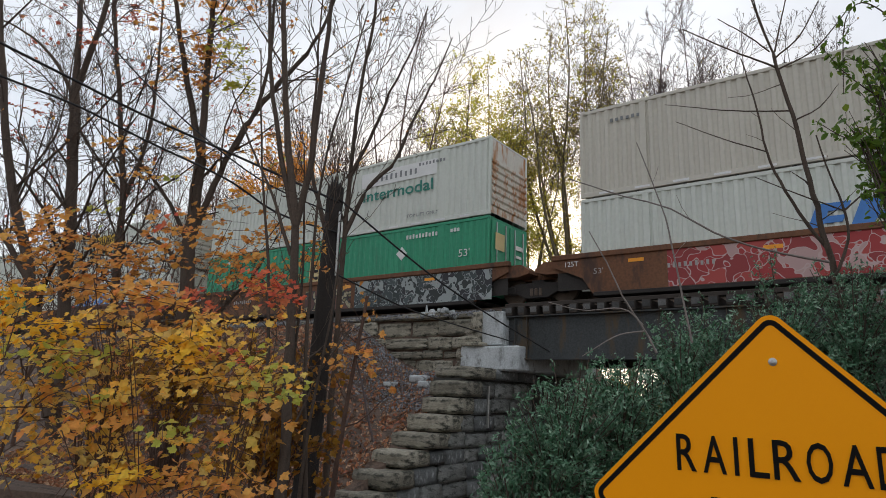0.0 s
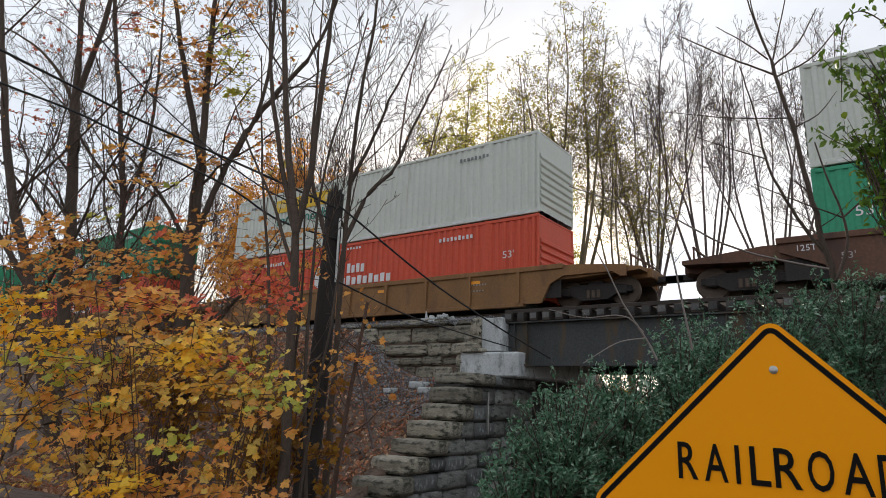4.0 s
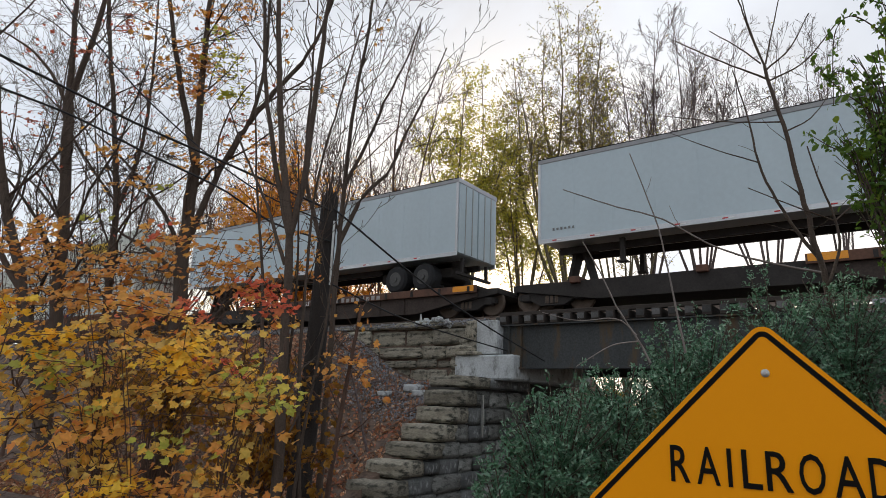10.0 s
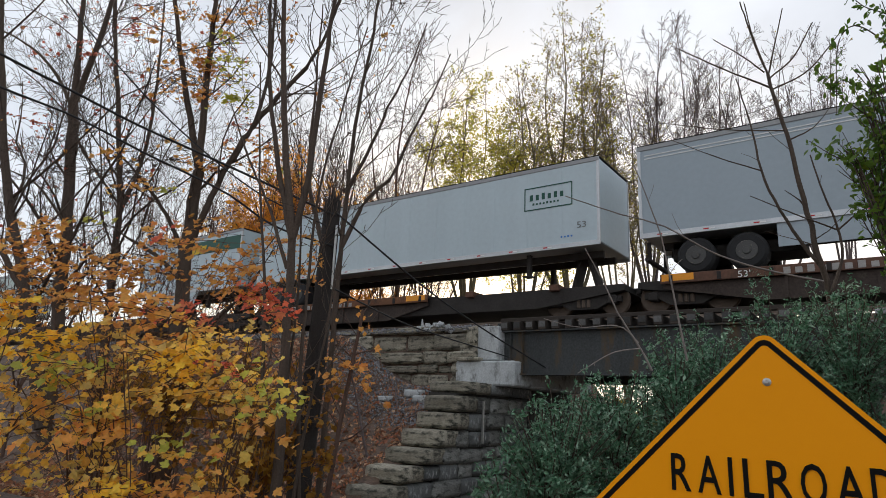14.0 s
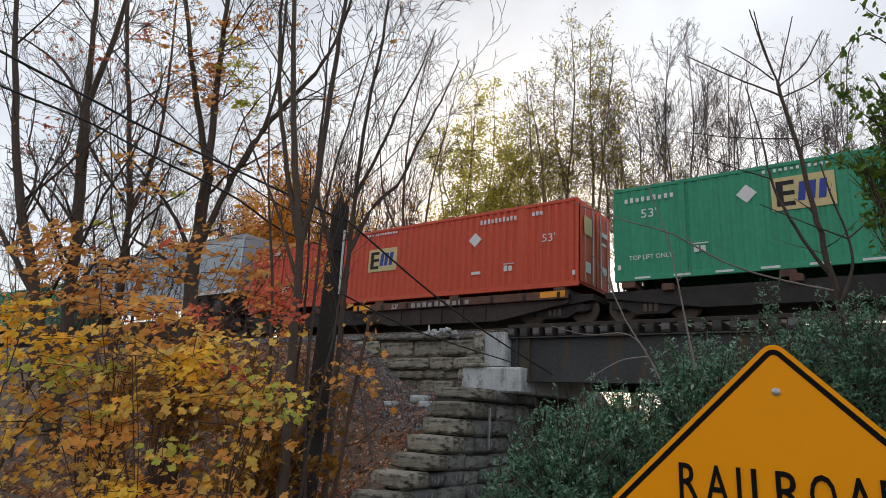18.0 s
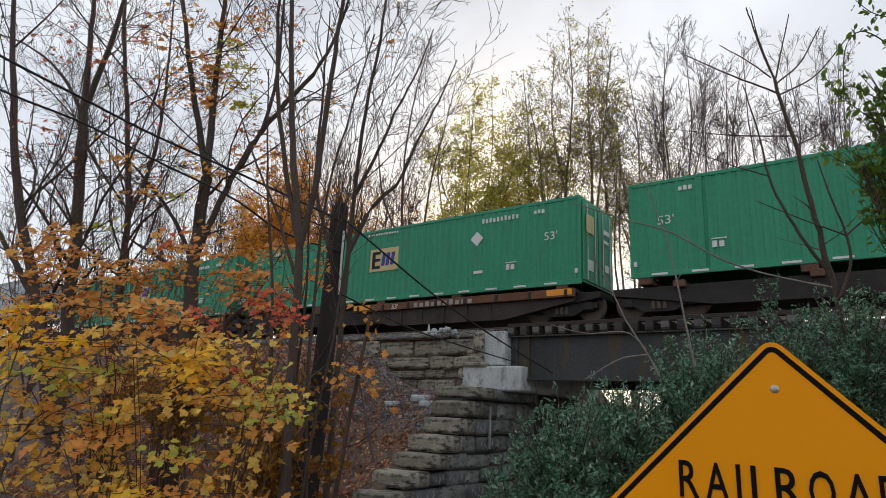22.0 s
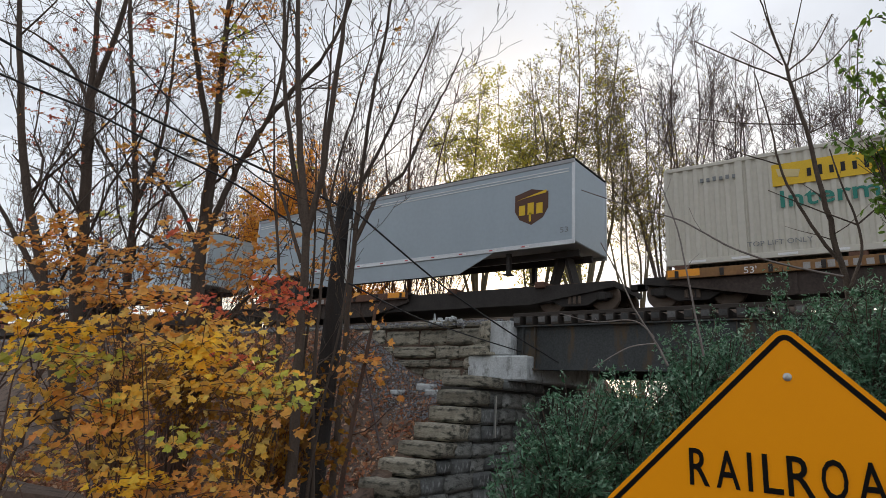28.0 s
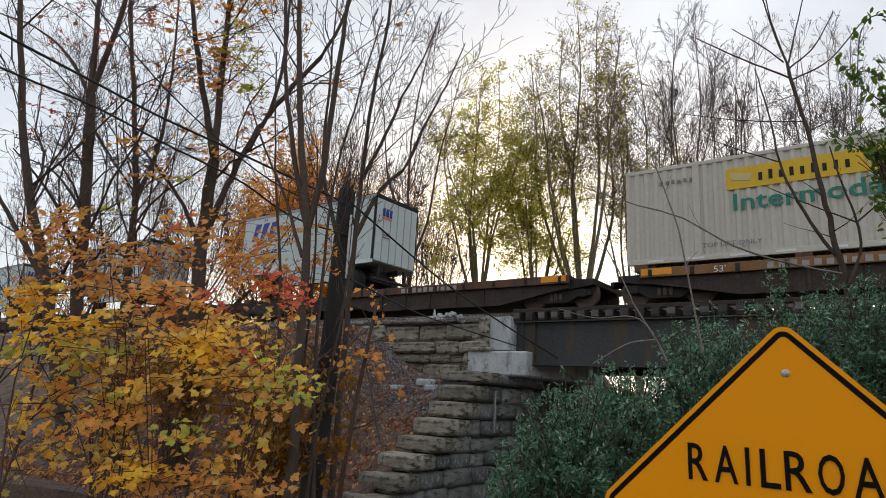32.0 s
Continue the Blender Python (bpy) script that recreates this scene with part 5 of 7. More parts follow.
shrub("bank_brush", "brown autumn brush along the far side of the track",
      [(-9.5, 5.6, 3.9, 2.6, 1.0, 1.7), (-14.5, 5.6, 4.0, 2.8, 1.0, 1.8), (-20, 5.8, 4.0, 3.2, 1.0, 1.9), (-26, 6.0, 4.0, 3.4, 1.0, 1.9), (-33, 6.0, 4.0, 3.8, 1.0, 2.0), (-42, 6.5, 4.0, 5.0, 1.2, 2.2)], 12000, 0.2, "scrap", LEAF_RUST, BARK_RED, 47, "brush", stalks=150, shoots_each=12, reach=0.2, ground=3.0)

# ---- trees beyond the track ----


def upright(x, y, z, height, count, lean, r, rng):
    """Stems of a tree that divides low and rises steeply."""
    base = np.array((x, y, z))
    fork = base + np.array((rng.normal() * 0.2, rng.normal() * 0.2, height * 0.2))
    stems = [([tuple(base), tuple((base + fork) / 2 + rng.normal(size=3) * 0.05), tuple(fork)], r, r * 0.75)]
    for k in range(count):
        a = 2 * math.pi * k / count + rng.random()
        out = np.array((math.cos(a), math.sin(a), 0)) * lean * height * rng.uniform(0.5, 1.2)
        tip = fork + out + np.array((0, 0, height * rng.uniform(0.55, 0.8)))
        stems.append(([tuple(fork), tuple(fork * 0.65 + tip * 0.35 + out * 0.2 + rng.normal(size=3) * 0.15), tuple(fork * 0.3 + tip * 0.7 + out * 0.1 + rng.normal(size=3) * 0.2), tuple(tip)], r * 0.5, r * 0.06))
    return stems


def fan(height, wide, count, r, rng, low=0.16):
    """Stems of a broad-headed tree: limbs that part low and spread to a rounded head, wide metres across."""
    fork = np.array((rng.normal() * 0.15, rng.normal() * 0.15, height * low))
    stems = [([(0, 0, 0), tuple(fork * 0.5 + rng.normal(size=3) * 0.06), tuple(fork)], r, r * 0.8)]
    for k in range(count):
        a = 2.4 * k + rng.random() * 0.8
        f = math.sqrt((k + 0.4) / count)
        out = np.array((math.cos(a), math.sin(a), 0)) * wide * 0.5 * f * 0.85
        tip = out + np.array((0, 0, height * (0.97 - 0.24 * f * f - 0.06 * rng.random())))
        mid = fork + (tip - fork) * 0.42 + out * 0.12 + rng.normal(size=3) * 0.25
        high = fork + (tip - fork) * 0.74 + out * 0.10 + rng.normal(size=3) * 0.2
        stems.append(([tuple(fork), tuple(mid), tuple(high), tuple(tip)], r * 0.36, r * 0.06))
    return stems


WOOD = ((1.6, 0.36, 36, 0.45, 0.3), (2.2, 0.46, 40, 0.3, 0.12), (2.6, 0.5, 40, 0.2, 0.1))
LEAFED = ((2.2, 0.21, 50, 0.04, 0.28), (3.0, 0.50, 50, 0.02, 0.12), (3.4, 0.50, 50, 0.0, 0.1))
HEADED = ((2.4, 0.21, 46, 0.10, 0.40), (3.2, 0.48, 46, 0.08, 0.12), (3.0, 0.48, 46, 0.05, 0.1))
TWIGS = ((1.7, 0.24, 36, 0.18, 0.36), (3.2, 0.46, 34, 0.16, 0.12), (3.6, 0.46, 34, 0.12, 0.1))
rng = np.random.default_rng(77)
FAR = "trees beyond the track"
poplar = tree("poplar_tree", "tall poplar with thin yellow-green autumn leaves", fan(17.6, 6.6, 8, 0.24, rng), LEAFED, BARK_OLIVE, 41, ((7.5, 0.135, "scrap", LEAF_LIME, 0.95, "yellow-green leaves"), (0.7, 0.13, "scrap", LEAF_OLIVE, 0.5, "olive leaves")), group=FAR, finest=0.014, scatter=0.16)
dusky = tree("poplar_tree", "tall poplar with olive brown autumn leaves", fan(21.0, 8.4, 8, 0.30, rng), HEADED, BARK_OLIVE, 42, ((1.9, 0.12, "scrap", LEAF_OLIVE, 0.8, "olive brown leaves"), (1.2, 0.13, "scrap", LEAF_LIME, 0.4, "yellow-green leaves")), group=FAR, finest=0.015, scatter=0.16)
bare = tree("bare_tree", "tall bare tree with fine upright twigs", fan(23.0, 8.0, 7, 0.22, rng, 0.24), TWIGS, BARK_PALE, 43, ((0.25, 0.10, "scrap", LEAF_OLIVE, 0.3, "last withered leaves"),), group=FAR, finest=0.014)
bare_2 = tree("bare_tree", "bare tree with purplish fine twigs", upright(0, 0, 0, 15, 6, 0.22, 0.15, rng), WOOD, BARK_RED, 44, (), group=FAR, finest=0.015)
amber = tree("maple_tree", "round maple with dense amber leaves", fan(13.5, 8.0, 8, 0.2, rng), LEAFED, BARK, 45, ((15.0, 0.17, "scrap", LEAF_AMBER, 0.95, "dense amber leaves"),), group=FAR, finest=0.012, scatter=0.3)
slight = tree("young_maple", "slender young maple with thin sunlit amber leaves", fan(13.0, 4.2, 8, 0.13, rng, 0.25), ((1.8, 0.24, 40, 0.35, 0.2), (2.8, 0.42, 42, 0.2, 0.12), (3.0, 0.44, 42, 0.1, 0.1)), BARK_RED, 48, ((1.6, 0.13, "scrap", LEAF_AMBER, 0.7, "sunlit amber leaves"), (0.8, 0.13, "scrap", LEAF_SUN, 0.5, "yellow leaves")), group=FAR, finest=0.012, scatter=0.14)
poplar.matrix_basis = pose(-7.3, 6.6, 2.4)
dusky.matrix_basis = pose(-2.7, 8.4, 2.0)
bare.matrix_basis = pose(0.2, 11.8, 0.8)
bare_2.matrix_basis = pose(-13.5, 5.0, 2.8)
amber.matrix_basis = pose(-18.3, 4.0, 3.2)
slight.matrix_basis = pose(-13.2, 4.4, 3.2)
for ob, rows in ((poplar, ((-5.3, 8.4, 1.8, 140, 0.92),)),
                 (dusky, ((-0.7, 10.4, 1.4, 200, 0.80),)),
                 (bare, ((2.2, 13.6, 0.8, 100, 1.02), (5.2, 13.2, 0.5, 220, 0.96), (8.2, 14.0, 0.4, 300, 0.92), (-19, 6, 2.0, 70, 0.9))),
                 (bare_2, ((-18, 5.5, 2.6, 80, 1), (-24, 6, 2.6, 190, 1.05), (-30, 5, 2.6, 20, 1.1), (-21, 9, 1.2, 250, 1.2), (-36, 8, 1.5, 130, 1.2), (-10.6, 7.0, 1.8, 300, 0.85), (-9.6, 5.4, 2.6, 90, 0.62))),
                 (slight, ((-11.6, 4.8, 3.0, 130, 0.75), (-14.8, 4.4, 3.2, 250, 0.9), (-10.4, 7.2, 2.2, 40, 0.95), (-12.4, 7.4, 2.0, 310, 1.1), (-15.8, 7.0, 2.2, 80, 1.1))),
                 (amber, ((-22.0, 5.0, 3.0, 120, 0.9), (-13.8, 4.8, 2.8, 30, 0.44), (-12.3, 4.8, 2.8, 150, 0.40), (-10.9, 5.2, 2.6, 260, 0.36), (-15.8, 4.2, 3.0, 200, 0.66)))):
    for x, y, z, turn, size in rows:
        c = copy_thing(ob, pose(x, y, z, 0, 0, turn))
        c.scale = (size, size, size)

# slender scrub on the bank before the track
scrub = tree("scrub_tree", "slender many-stemmed scrub tree with fine reddish twigs", upright(0, 0, 0, 8.0, 7, 0.26, 0.05, rng), ((2.2, 0.34, 40, 0.3, 0.2), (3.0, 0.42, 40, 0.15, 0.1), (3.4, 0.45, 40, 0.1, 0.1)), BARK_RED, 46, ((0.12, 0.08, "maple", LEAF_PINK, 0.3, "few dull red leaves"), (0.10, 0.09, "maple", LEAF_ORANGE, 0.3, "few orange leaves")), group="scrub trees on the bank", finest=0.007)
scrub.matrix_basis = pose(-6.0, -10.8, ground_height(-6.0, -10.8))
for x, y, turn, size in ((-9.2, -9.6, 100, 1.15), (-4.0, -10.0, 220, 0.8), (-9.0, -12.6, 300, 1.0), (-13.5, -10.0, 20, 1.2)):
    c = copy_thing(scrub, pose(x, y, ground_height(x, y), 0, 0, turn))
    c.scale = (size, size, size)

# ---- the train ----
# how far the train has gone, in metres, at each time in seconds
GONE = [(0, 0), (1, 22.05), (2, 44.14), (3, 66.21), (6, 132.8), (7, 154.84), (8, 177.74), (9, 199.84), (10, 222.84), (11, 245.74), (12, 268.14),
        (13, 290.54), (14, 312.84), (17, 380.04), (18, 402.34), (19, 425.44), (20, 447.84), (21, 470.14), (22, 491.79), (23, 514.96), (24, 537.86),
        (25, 560.76), (28, 628.06), (29, 650.44), (30, 672.64), (31, 695.54), (32, 718.39)]
MOVERS = []                       # thing, its place along the train, its height
BOX = 16.15                       # length of a 53-foot box
HALF = 1.295                      # half its width


def rides(ob, along, z):
    ob.location = (along, 0, z)
    MOVERS.append((ob, along, z))
    return ob


def ribbed_side(bm, length, y, out, z0, z1, pitch=0.27, deep=0.055):
    """A sheet with upright corrugations."""
    n = int(length / pitch)
    p = length / n
    xs = []
    for k in range(n):
        xs += [(k * p, 0), (k * p + p * 0.34, 0), (k * p + p * 0.5, deep), (k * p + p * 0.84, deep)]
    xs.append((length, 0))
    low = [bm.verts.new((x, y + out * d, z0)) for x, d in xs]
    high = [bm.verts.new((x, y + out * d, z1)) for x, d in xs]
    for k in range(len(xs) - 1):
        bm.faces.new((low[k], low[k + 1], high[k + 1], high[k]))


SHEETS = {}


def container(label, material, along, z, marks="", end="ribs", height=2.87):
    """A 53-foot container: skin, posts, rails, end, and its markings on the side that the road sees."""
    c = thing("shipping_container", label, "container", "containers on the train")
    key = (material.name, height, end, marks == "intermodal_plain")
    if key not in SHEETS:
        made = []
        for y, s in ((-HALF, 1), (HALF, -1)):
            bm = bmesh.new()
            ribbed_side(bm, BOX, y, s, 0.14, height - 0.1, deep=0.03 if "green" in material.name else 0.05)
            made.append(("side_sheet", finish(bm, "side_sheet", material)))
        bm = bmesh.new()
        box(bm, 0.02, BOX - 0.02, -HALF + 0.03, HALF - 0.03, height - 0.06, height - 0.012)
        made.append(("roof", finish(bm, "roof", material)))
        for y in (-1, 1):
            for z0, z1 in ((0.0, 0.16), (height - 0.11, height)):
                bm = bmesh.new()
                a, b = sorted((y * (HALF + 0.012), y * (HALF - 0.07)))
                box(bm, 0.0, BOX, a, b, z0, z1)
                rounded(bm, 0.012)
                made.append(("bottom_rail" if z0 == 0 else "top_rail", finish(bm, "rail", material)))
            for x in (0.0, 2.0, BOX - 2.0, BOX):
                bm = bmesh.new()
                a, b = sorted((y * (HALF + 0.012), y * (HALF - 0.10)))
                w = 0.09
                box(bm, max(0, x - w), min(BOX, x + w), a, b, 0.15, height - 0.10)
                made.append(("post", finish(bm, "post", material)))
            for x in (0.02, 1.95, BOX - 2.13, BOX - 0.2):
                bm = bmesh.new()
                a, b = sorted((y * (HALF + 0.02), y * (HALF - 0.12)))
                box(bm, x, x + 0.18, a, b, height - 0.09, height + 0.012)
                rounded(bm, 0.015)
                made.append(("corner_casting", finish(bm, "casting", material)))
        for x, s in ((0.02, -1), (BOX - 0.02, 1)):
            bm = bmesh.new()
            if end == "ribs" or s < 0:
                zs = [(0.08, 0.0)]
                for k in range(7):
                    z0 = 0.32 + k * (height - 1.05) / 7
                    zs += [(z0, 0.0), (z0 + 0.05, 0.06), (z0 + 0.15, 0.06), (z0 + 0.20, 0.0)]
                zs.append((height - 0.08, 0.0))
                rows = [[bm.verts.new((x + s * d, y, z)) for y in (-HALF + 0.05, HALF - 0.05)] for z, d in zs]
                for lo, hi in zip(rows, rows[1:]):
                    bm.faces.new((lo[0], lo[1], hi[1], hi[0]))
            else:
                box(bm, x - 0.02, x + 0.02, -HALF + 0.05, HALF - 0.05, 0.1, height - 0.08)
            made.append(("end_wall", finish(bm, "end_wall", RUSTY_WHITE if s > 0 and marks == "intermodal_plain" else material)))
        if end == "doors":
            for y in (-0.62, 0.62):
                bm = bmesh.new()
                box(bm, BOX, BOX + 0.04, y - 0.58, y + 0.58, 0.16, height - 0.14)
                rounded(bm, 0.012)
                made.append(("door", finish(bm, "door", material)))
                for d in (-0.3, 0.3):
                    bm = bmesh.new()
                    box(bm, BOX + 0.045, BOX + 0.08, y + d - 0.018, y + d + 0.018, 0.2, height - 0.18)
                    made.append(("lock_rod", finish(bm, "lock_rod", GALV)))
        SHEETS[key] = made
    for name, me in SHEETS[key]:
        part(name, me, None, c)
    dashes(BLACK, c, 0.35, 1.36, 0.10, 12, height - 0.03, height + 0.03, -HALF + 0.02)
    mark_side(c, marks, height, end)
    return rides(c, along, z)


def plate(name, material, parent, x0, x1, z0, z1, y=-HALF - 0.014, label="", slant=0.0):
    bm = bmesh.new()
    prism(bm, [(x0, z0), (x1, z0), (x1 + slant, z1), (x0 + slant, z1)], y - 0.004, y + 0.03)
    return part(name, bm, material, parent, label)


def word(text, material, parent, x, z, height, width, y=-HALF - 0.02, bold=0.0, slant=0.0):
    ob = part("lettering", letters(text, height, width, material, bold), material, parent, at=(x, y, z))
    return ob


def bars(material, parent, x, z, w, h, n, y=-HALF - 0.018, gap=0.5, slant=0.0):
    """A row of plain bars in place of lettering, too small to pick apart."""
    step = w / n
    bm = bmesh.new()
    for k in range(n):
        x0, x1 = x + k * step, x + k * step + step * (1 - gap)
        tall = h * (1.0, 0.82, 0.92, 0.78)[(k * 7 + n) % 4]
        prism(bm, [(x0, z), (x1, z), (x1 + slant, z + tall), (x0 + slant, z + tall)], y - 0.004, y + 0.03)
    return tagged(part("lettering_strip", bm, material, parent), kind="stuff")


def emblem(name, material, parent, outline, y=-HALF - 0.018, label=""):
    bm = bmesh.new()
    prism(bm, outline, y - 0.004, y + 0.03)
    return part(name, bm, material, parent, label)


def mark_side(c, marks, height, end):
    h = height
    if marks.startswith("intermodal"):
        x = {"intermodal": 8.6, "intermodal_right": 11.55, "intermodal_left": 4.7, "intermodal_plain": 11.9}[marks]
        plain = marks == "intermodal_plain"
        p = plate("white_panel" if plain else "yellow_panel", MARK_WHITE if plain else MARK_YELLOW, c, x - 1.9, x + 1.9, h - 0.98, h - 0.38, label="white name panel" if plain else "yellow name panel")
        bars(MARK_GREY if plain else BLACK, p, x - 1.1, h - 0.82, 2.2, 0.26, 9, -HALF - 0.026, gap=0.62)
        for s in () if plain else (-1, 1):
            emblem("scroll", MARK_CREAM, p, [(x + s * 1.25, h - 0.60), (x + s * 1.8, h - 0.50), (x + s * 1.75, h - 0.72), (x + s * 1.3, h - 0.80)], -HALF - 0.026)
        word("Intermodal", MARK_TEAL, c, x - 1.75, h - 1.58, 0.46, 3.5, bold=0.012)
        word("TOP LIFT ONLY", MARK_GREY, c, 12.45 if x > 11 else 2.1, 0.34, 0.13, 1.5)
        bars(MARK_GREY, c, BOX - 3.2, h - 0.55, 1.3, 0.13, 8)
        bars(MARK_GREY, c, 1.0, h - 0.55, 1.0, 0.12, 6)
    elif marks.startswith("hexagon"):
        x, z = (7.1, 1.53) if marks == "hexagon" else (6.35, 1.62)
        hexa = [(x + 0.68 * math.sin(math.pi / 3 * k), z + 0.68 * math.cos(math.pi / 3 * k)) for k in range(6)]
        e = emblem("hexagon", MARK_WHITE, c, hexa, label="white hexagon emblem")
        ink = MARK_RED
        for d in (-0.30, -0.12, 0.08, 0.26):
            plate("mark", ink, e, x + d, x + d + 0.09, z - 0.34, z + 0.34, -HALF - 0.026)
        plate("mark", ink, e, x - 0.2, x + 0.2, z - 0.05, z + 0.06, -HALF - 0.027)
        bars(MARK_WHITE, c, x + 1.25, z + 0.02, 1.0, 0.38, 4, gap=0.35)
        bars(MARK_WHITE, c, x + 0.95, z - 0.46, 1.65 if marks == "hexagon" else 2.7, 0.36, 6 if marks == "hexagon" else 9, gap=0.35)
        bars(MARK_WHITE, c, x, h - 0.27, 2.0, 0.09, 12)
        for d in (-3.4, 5.3) if marks == "hexagon" and end == "ribs" else ():
            p = plate("red_strip", MARK_RED, c, x + d - 0.62, x + d + 0.62, z - 0.72, z - 0.50, label="red name strip")
            plate("blue_edge", MARK_BLUE, p, x + d - 0.4, x + d + 0.2, z - 0.52, z - 0.46, -HALF - 0.022)
        for d in (0.75, BOX - 1.35):
            word("53'", MARK_WHITE, c, d, z - 0.12, 0.25, 0.42)
        for d in (2.3, BOX - 2.7):
            bars(MARK_WHITE, c, d, 0.62, 0.34, 0.20, 2, gap=0.3)
        bars(MARK_WHITE, c, 1.4, h - 0.46, 0.4, 0.14, 3, gap=0.35)
        bars(MARK_WHITE, c, 2.3, h - 0.52, 1.5, 0.16, 9)
        bars(MARK_WHITE, c, BOX - 4.0, h - 0.52, 1.5, 0.16, 9)
    elif marks.startswith("panel"):
        x, z, d, dz = {"panel": (8.02, 1.62, 12.3, 1.9), "panel_left": (5.0, 2.0, 3.69, 2.15), "panel_far": (10.94, 1.98, 12.33, 2.03)}[marks]
        p = plate("cream_panel", MARK_CREAM, c, x - 0.72, x + 0.72, z - 0.45, z + 0.45, label="cream emblem panel")
        plate("dark_mark", BLACK, p, x - 0.60, x - 0.44, z - 0.34, z + 0.34, -HALF - 0.026)
        for k in (-0.34, -0.05, 0.23):
            plate("dark_mark", BLACK, p, x - 0.44, x - 0.18, z + k, z + k + 0.11, -HALF - 0.027)
        for k in (-0.12, 0.10, 0.34):
            plate("blue_mark", MARK_BLUE, p, x + k, x + k + 0.16, z - 0.24, z + 0.26, -HALF - 0.026, slant=0.06)
        emblem("placard", MARK_WHITE, c, [(d, dz - 0.26), (d + 0.26, dz), (d, dz + 0.26), (d - 0.26, dz)], label="white diamond placard")
        mirrored = marks != "panel"
        for q, inner in ((1.05, 2.45), (15.12, 13.67)):
            up = 2.0 if mirrored else 1.65
            word("53'", MARK_WHITE, c, q - 0.22, up - 0.13, 0.27, 0.46)
            bars(MARK_WHITE, c, inner - 0.18, 0.68, 0.36, 0.20, 2, gap=0.3)
            plate("overline", MARK_WHITE, c, inner - 0.2, inner + 0.2, 0.91, 0.94)
            if mirrored:
                bars(MARK_WHITE, c, q - 0.7, 2.38, 1.5, 0.16, 9)
                word("TOP LIFT ONLY", MARK_WHITE, c, q - 0.6, 0.61, 0.14, 1.25)
            else:
                bars(MARK_WHITE, c, q - 0.6 if q > 8 else q + 0.4, 2.46, 0.42, 0.15, 3, gap=0.35)
        if not mirrored:
            bars(MARK_WHITE, c, 12.5, 2.42, 1.5, 0.17, 10)
            plate("notice", MARK_WHITE, c, 12.2, 12.55, 0.66, 0.76)
        bars(MARK_WHITE, c, x - 0.9, h - 0.24, 1.6, 0.09, 12)
        for q in (0.1, 15.95):
            plate("notice", MARK_WHITE, c, q, q + 0.09, 0.35, 0.5)
    if marks.startswith("panel") and end == "doors":
        block("end_placard", MARK_CREAM, c, BOX + 0.086, BOX + 0.092, -1.05, -0.45, h - 1.15, h - 0.55, "cream placard on the end door")
        for y, z0, w, tall in ((0.35, h - 0.9, 0.5, 0.16), (0.35, h - 1.2, 0.4, 0.10), (-0.95, 0.5, 0.4, 0.34), (0.4, 0.7, 0.35, 0.24)):
            block("end_notice", MARK_WHITE, c, BOX + 0.086, BOX + 0.092, y, y + w, z0, z0 + tall)
    elif marks == "slanted":
        faded = "faded" in c["label"]
        for k, w in enumerate((0.72, 1.05, 0.28, 0.72, 0.72)):
            x = 5.9 + (0, 0.92, 2.15, 2.6, 3.5)[k]
            ink = MARK_BLUE if faded and k == 3 else MARK_HAZE if faded else MARK_SKY
            p = emblem("slanted_letter", ink, c, [(x, 0.95), (x + w * 0.45, 0.95), (x + w * 0.45 + 0.13, 1.28), (x + w + 0.12, 1.28), (x + w + 0.2, 1.45), (x + w * 0.45 + 0.2, 1.45), (x + w * 0.45 + 0.24, 1.58), (x + w + 0.26, 1.58), (x + w + 0.34, 1.78), (x + 0.34, 1.78)])
        bars(MARK_GREY, c, BOX - 3.6, h - 0.55, 1.3, 0.14, 9)
    if "green" in c["label"]:
        dashes(MARK_WHITE, c, 0.6, 1.1, 0.45, 14, 0.05, 0.11, -HALF - 0.016)


def dashes(material, parent, x, step, w, n, z0, z1, y):
    """A row of small reflective dashes."""
    bm = bmesh.new()
    for k in range(n):
        box(bm, x + k * step, x + k * step + w, y - 0.004, y + 0.02, z0, z1)
    return tagged(part("reflector_strip", bm, material, parent), kind="stuff")


WHEEL = {}


def wheel_mesh(kind):
    if kind not in WHEEL:
        bm = bmesh.new()
        if kind == "rail":
            barrel(bm, 0, 0, -0.07, 0.06, 0.46, 22)
            barrel(bm, 0, 0, -0.11, 0.0, 0.15, 12)
            WHEEL[kind] = finish(bm, "wheel", WHEEL_STEEL)
        elif kind == "tyre":
            barrel(bm, 0, 0, -0.28, 0.28, 0.51, 24)
            WHEEL[kind] = finish(bm, "tyre", RUBBER)
        else:
            barrel(bm, 0, 0, -0.295, -0.2, 0.28, 18)
            barrel(bm, 0, 0, -0.33, -0.29, 0.11, 12)
            WHEEL[kind] = finish(bm, "rim", RIM)
    return WHEEL[kind]


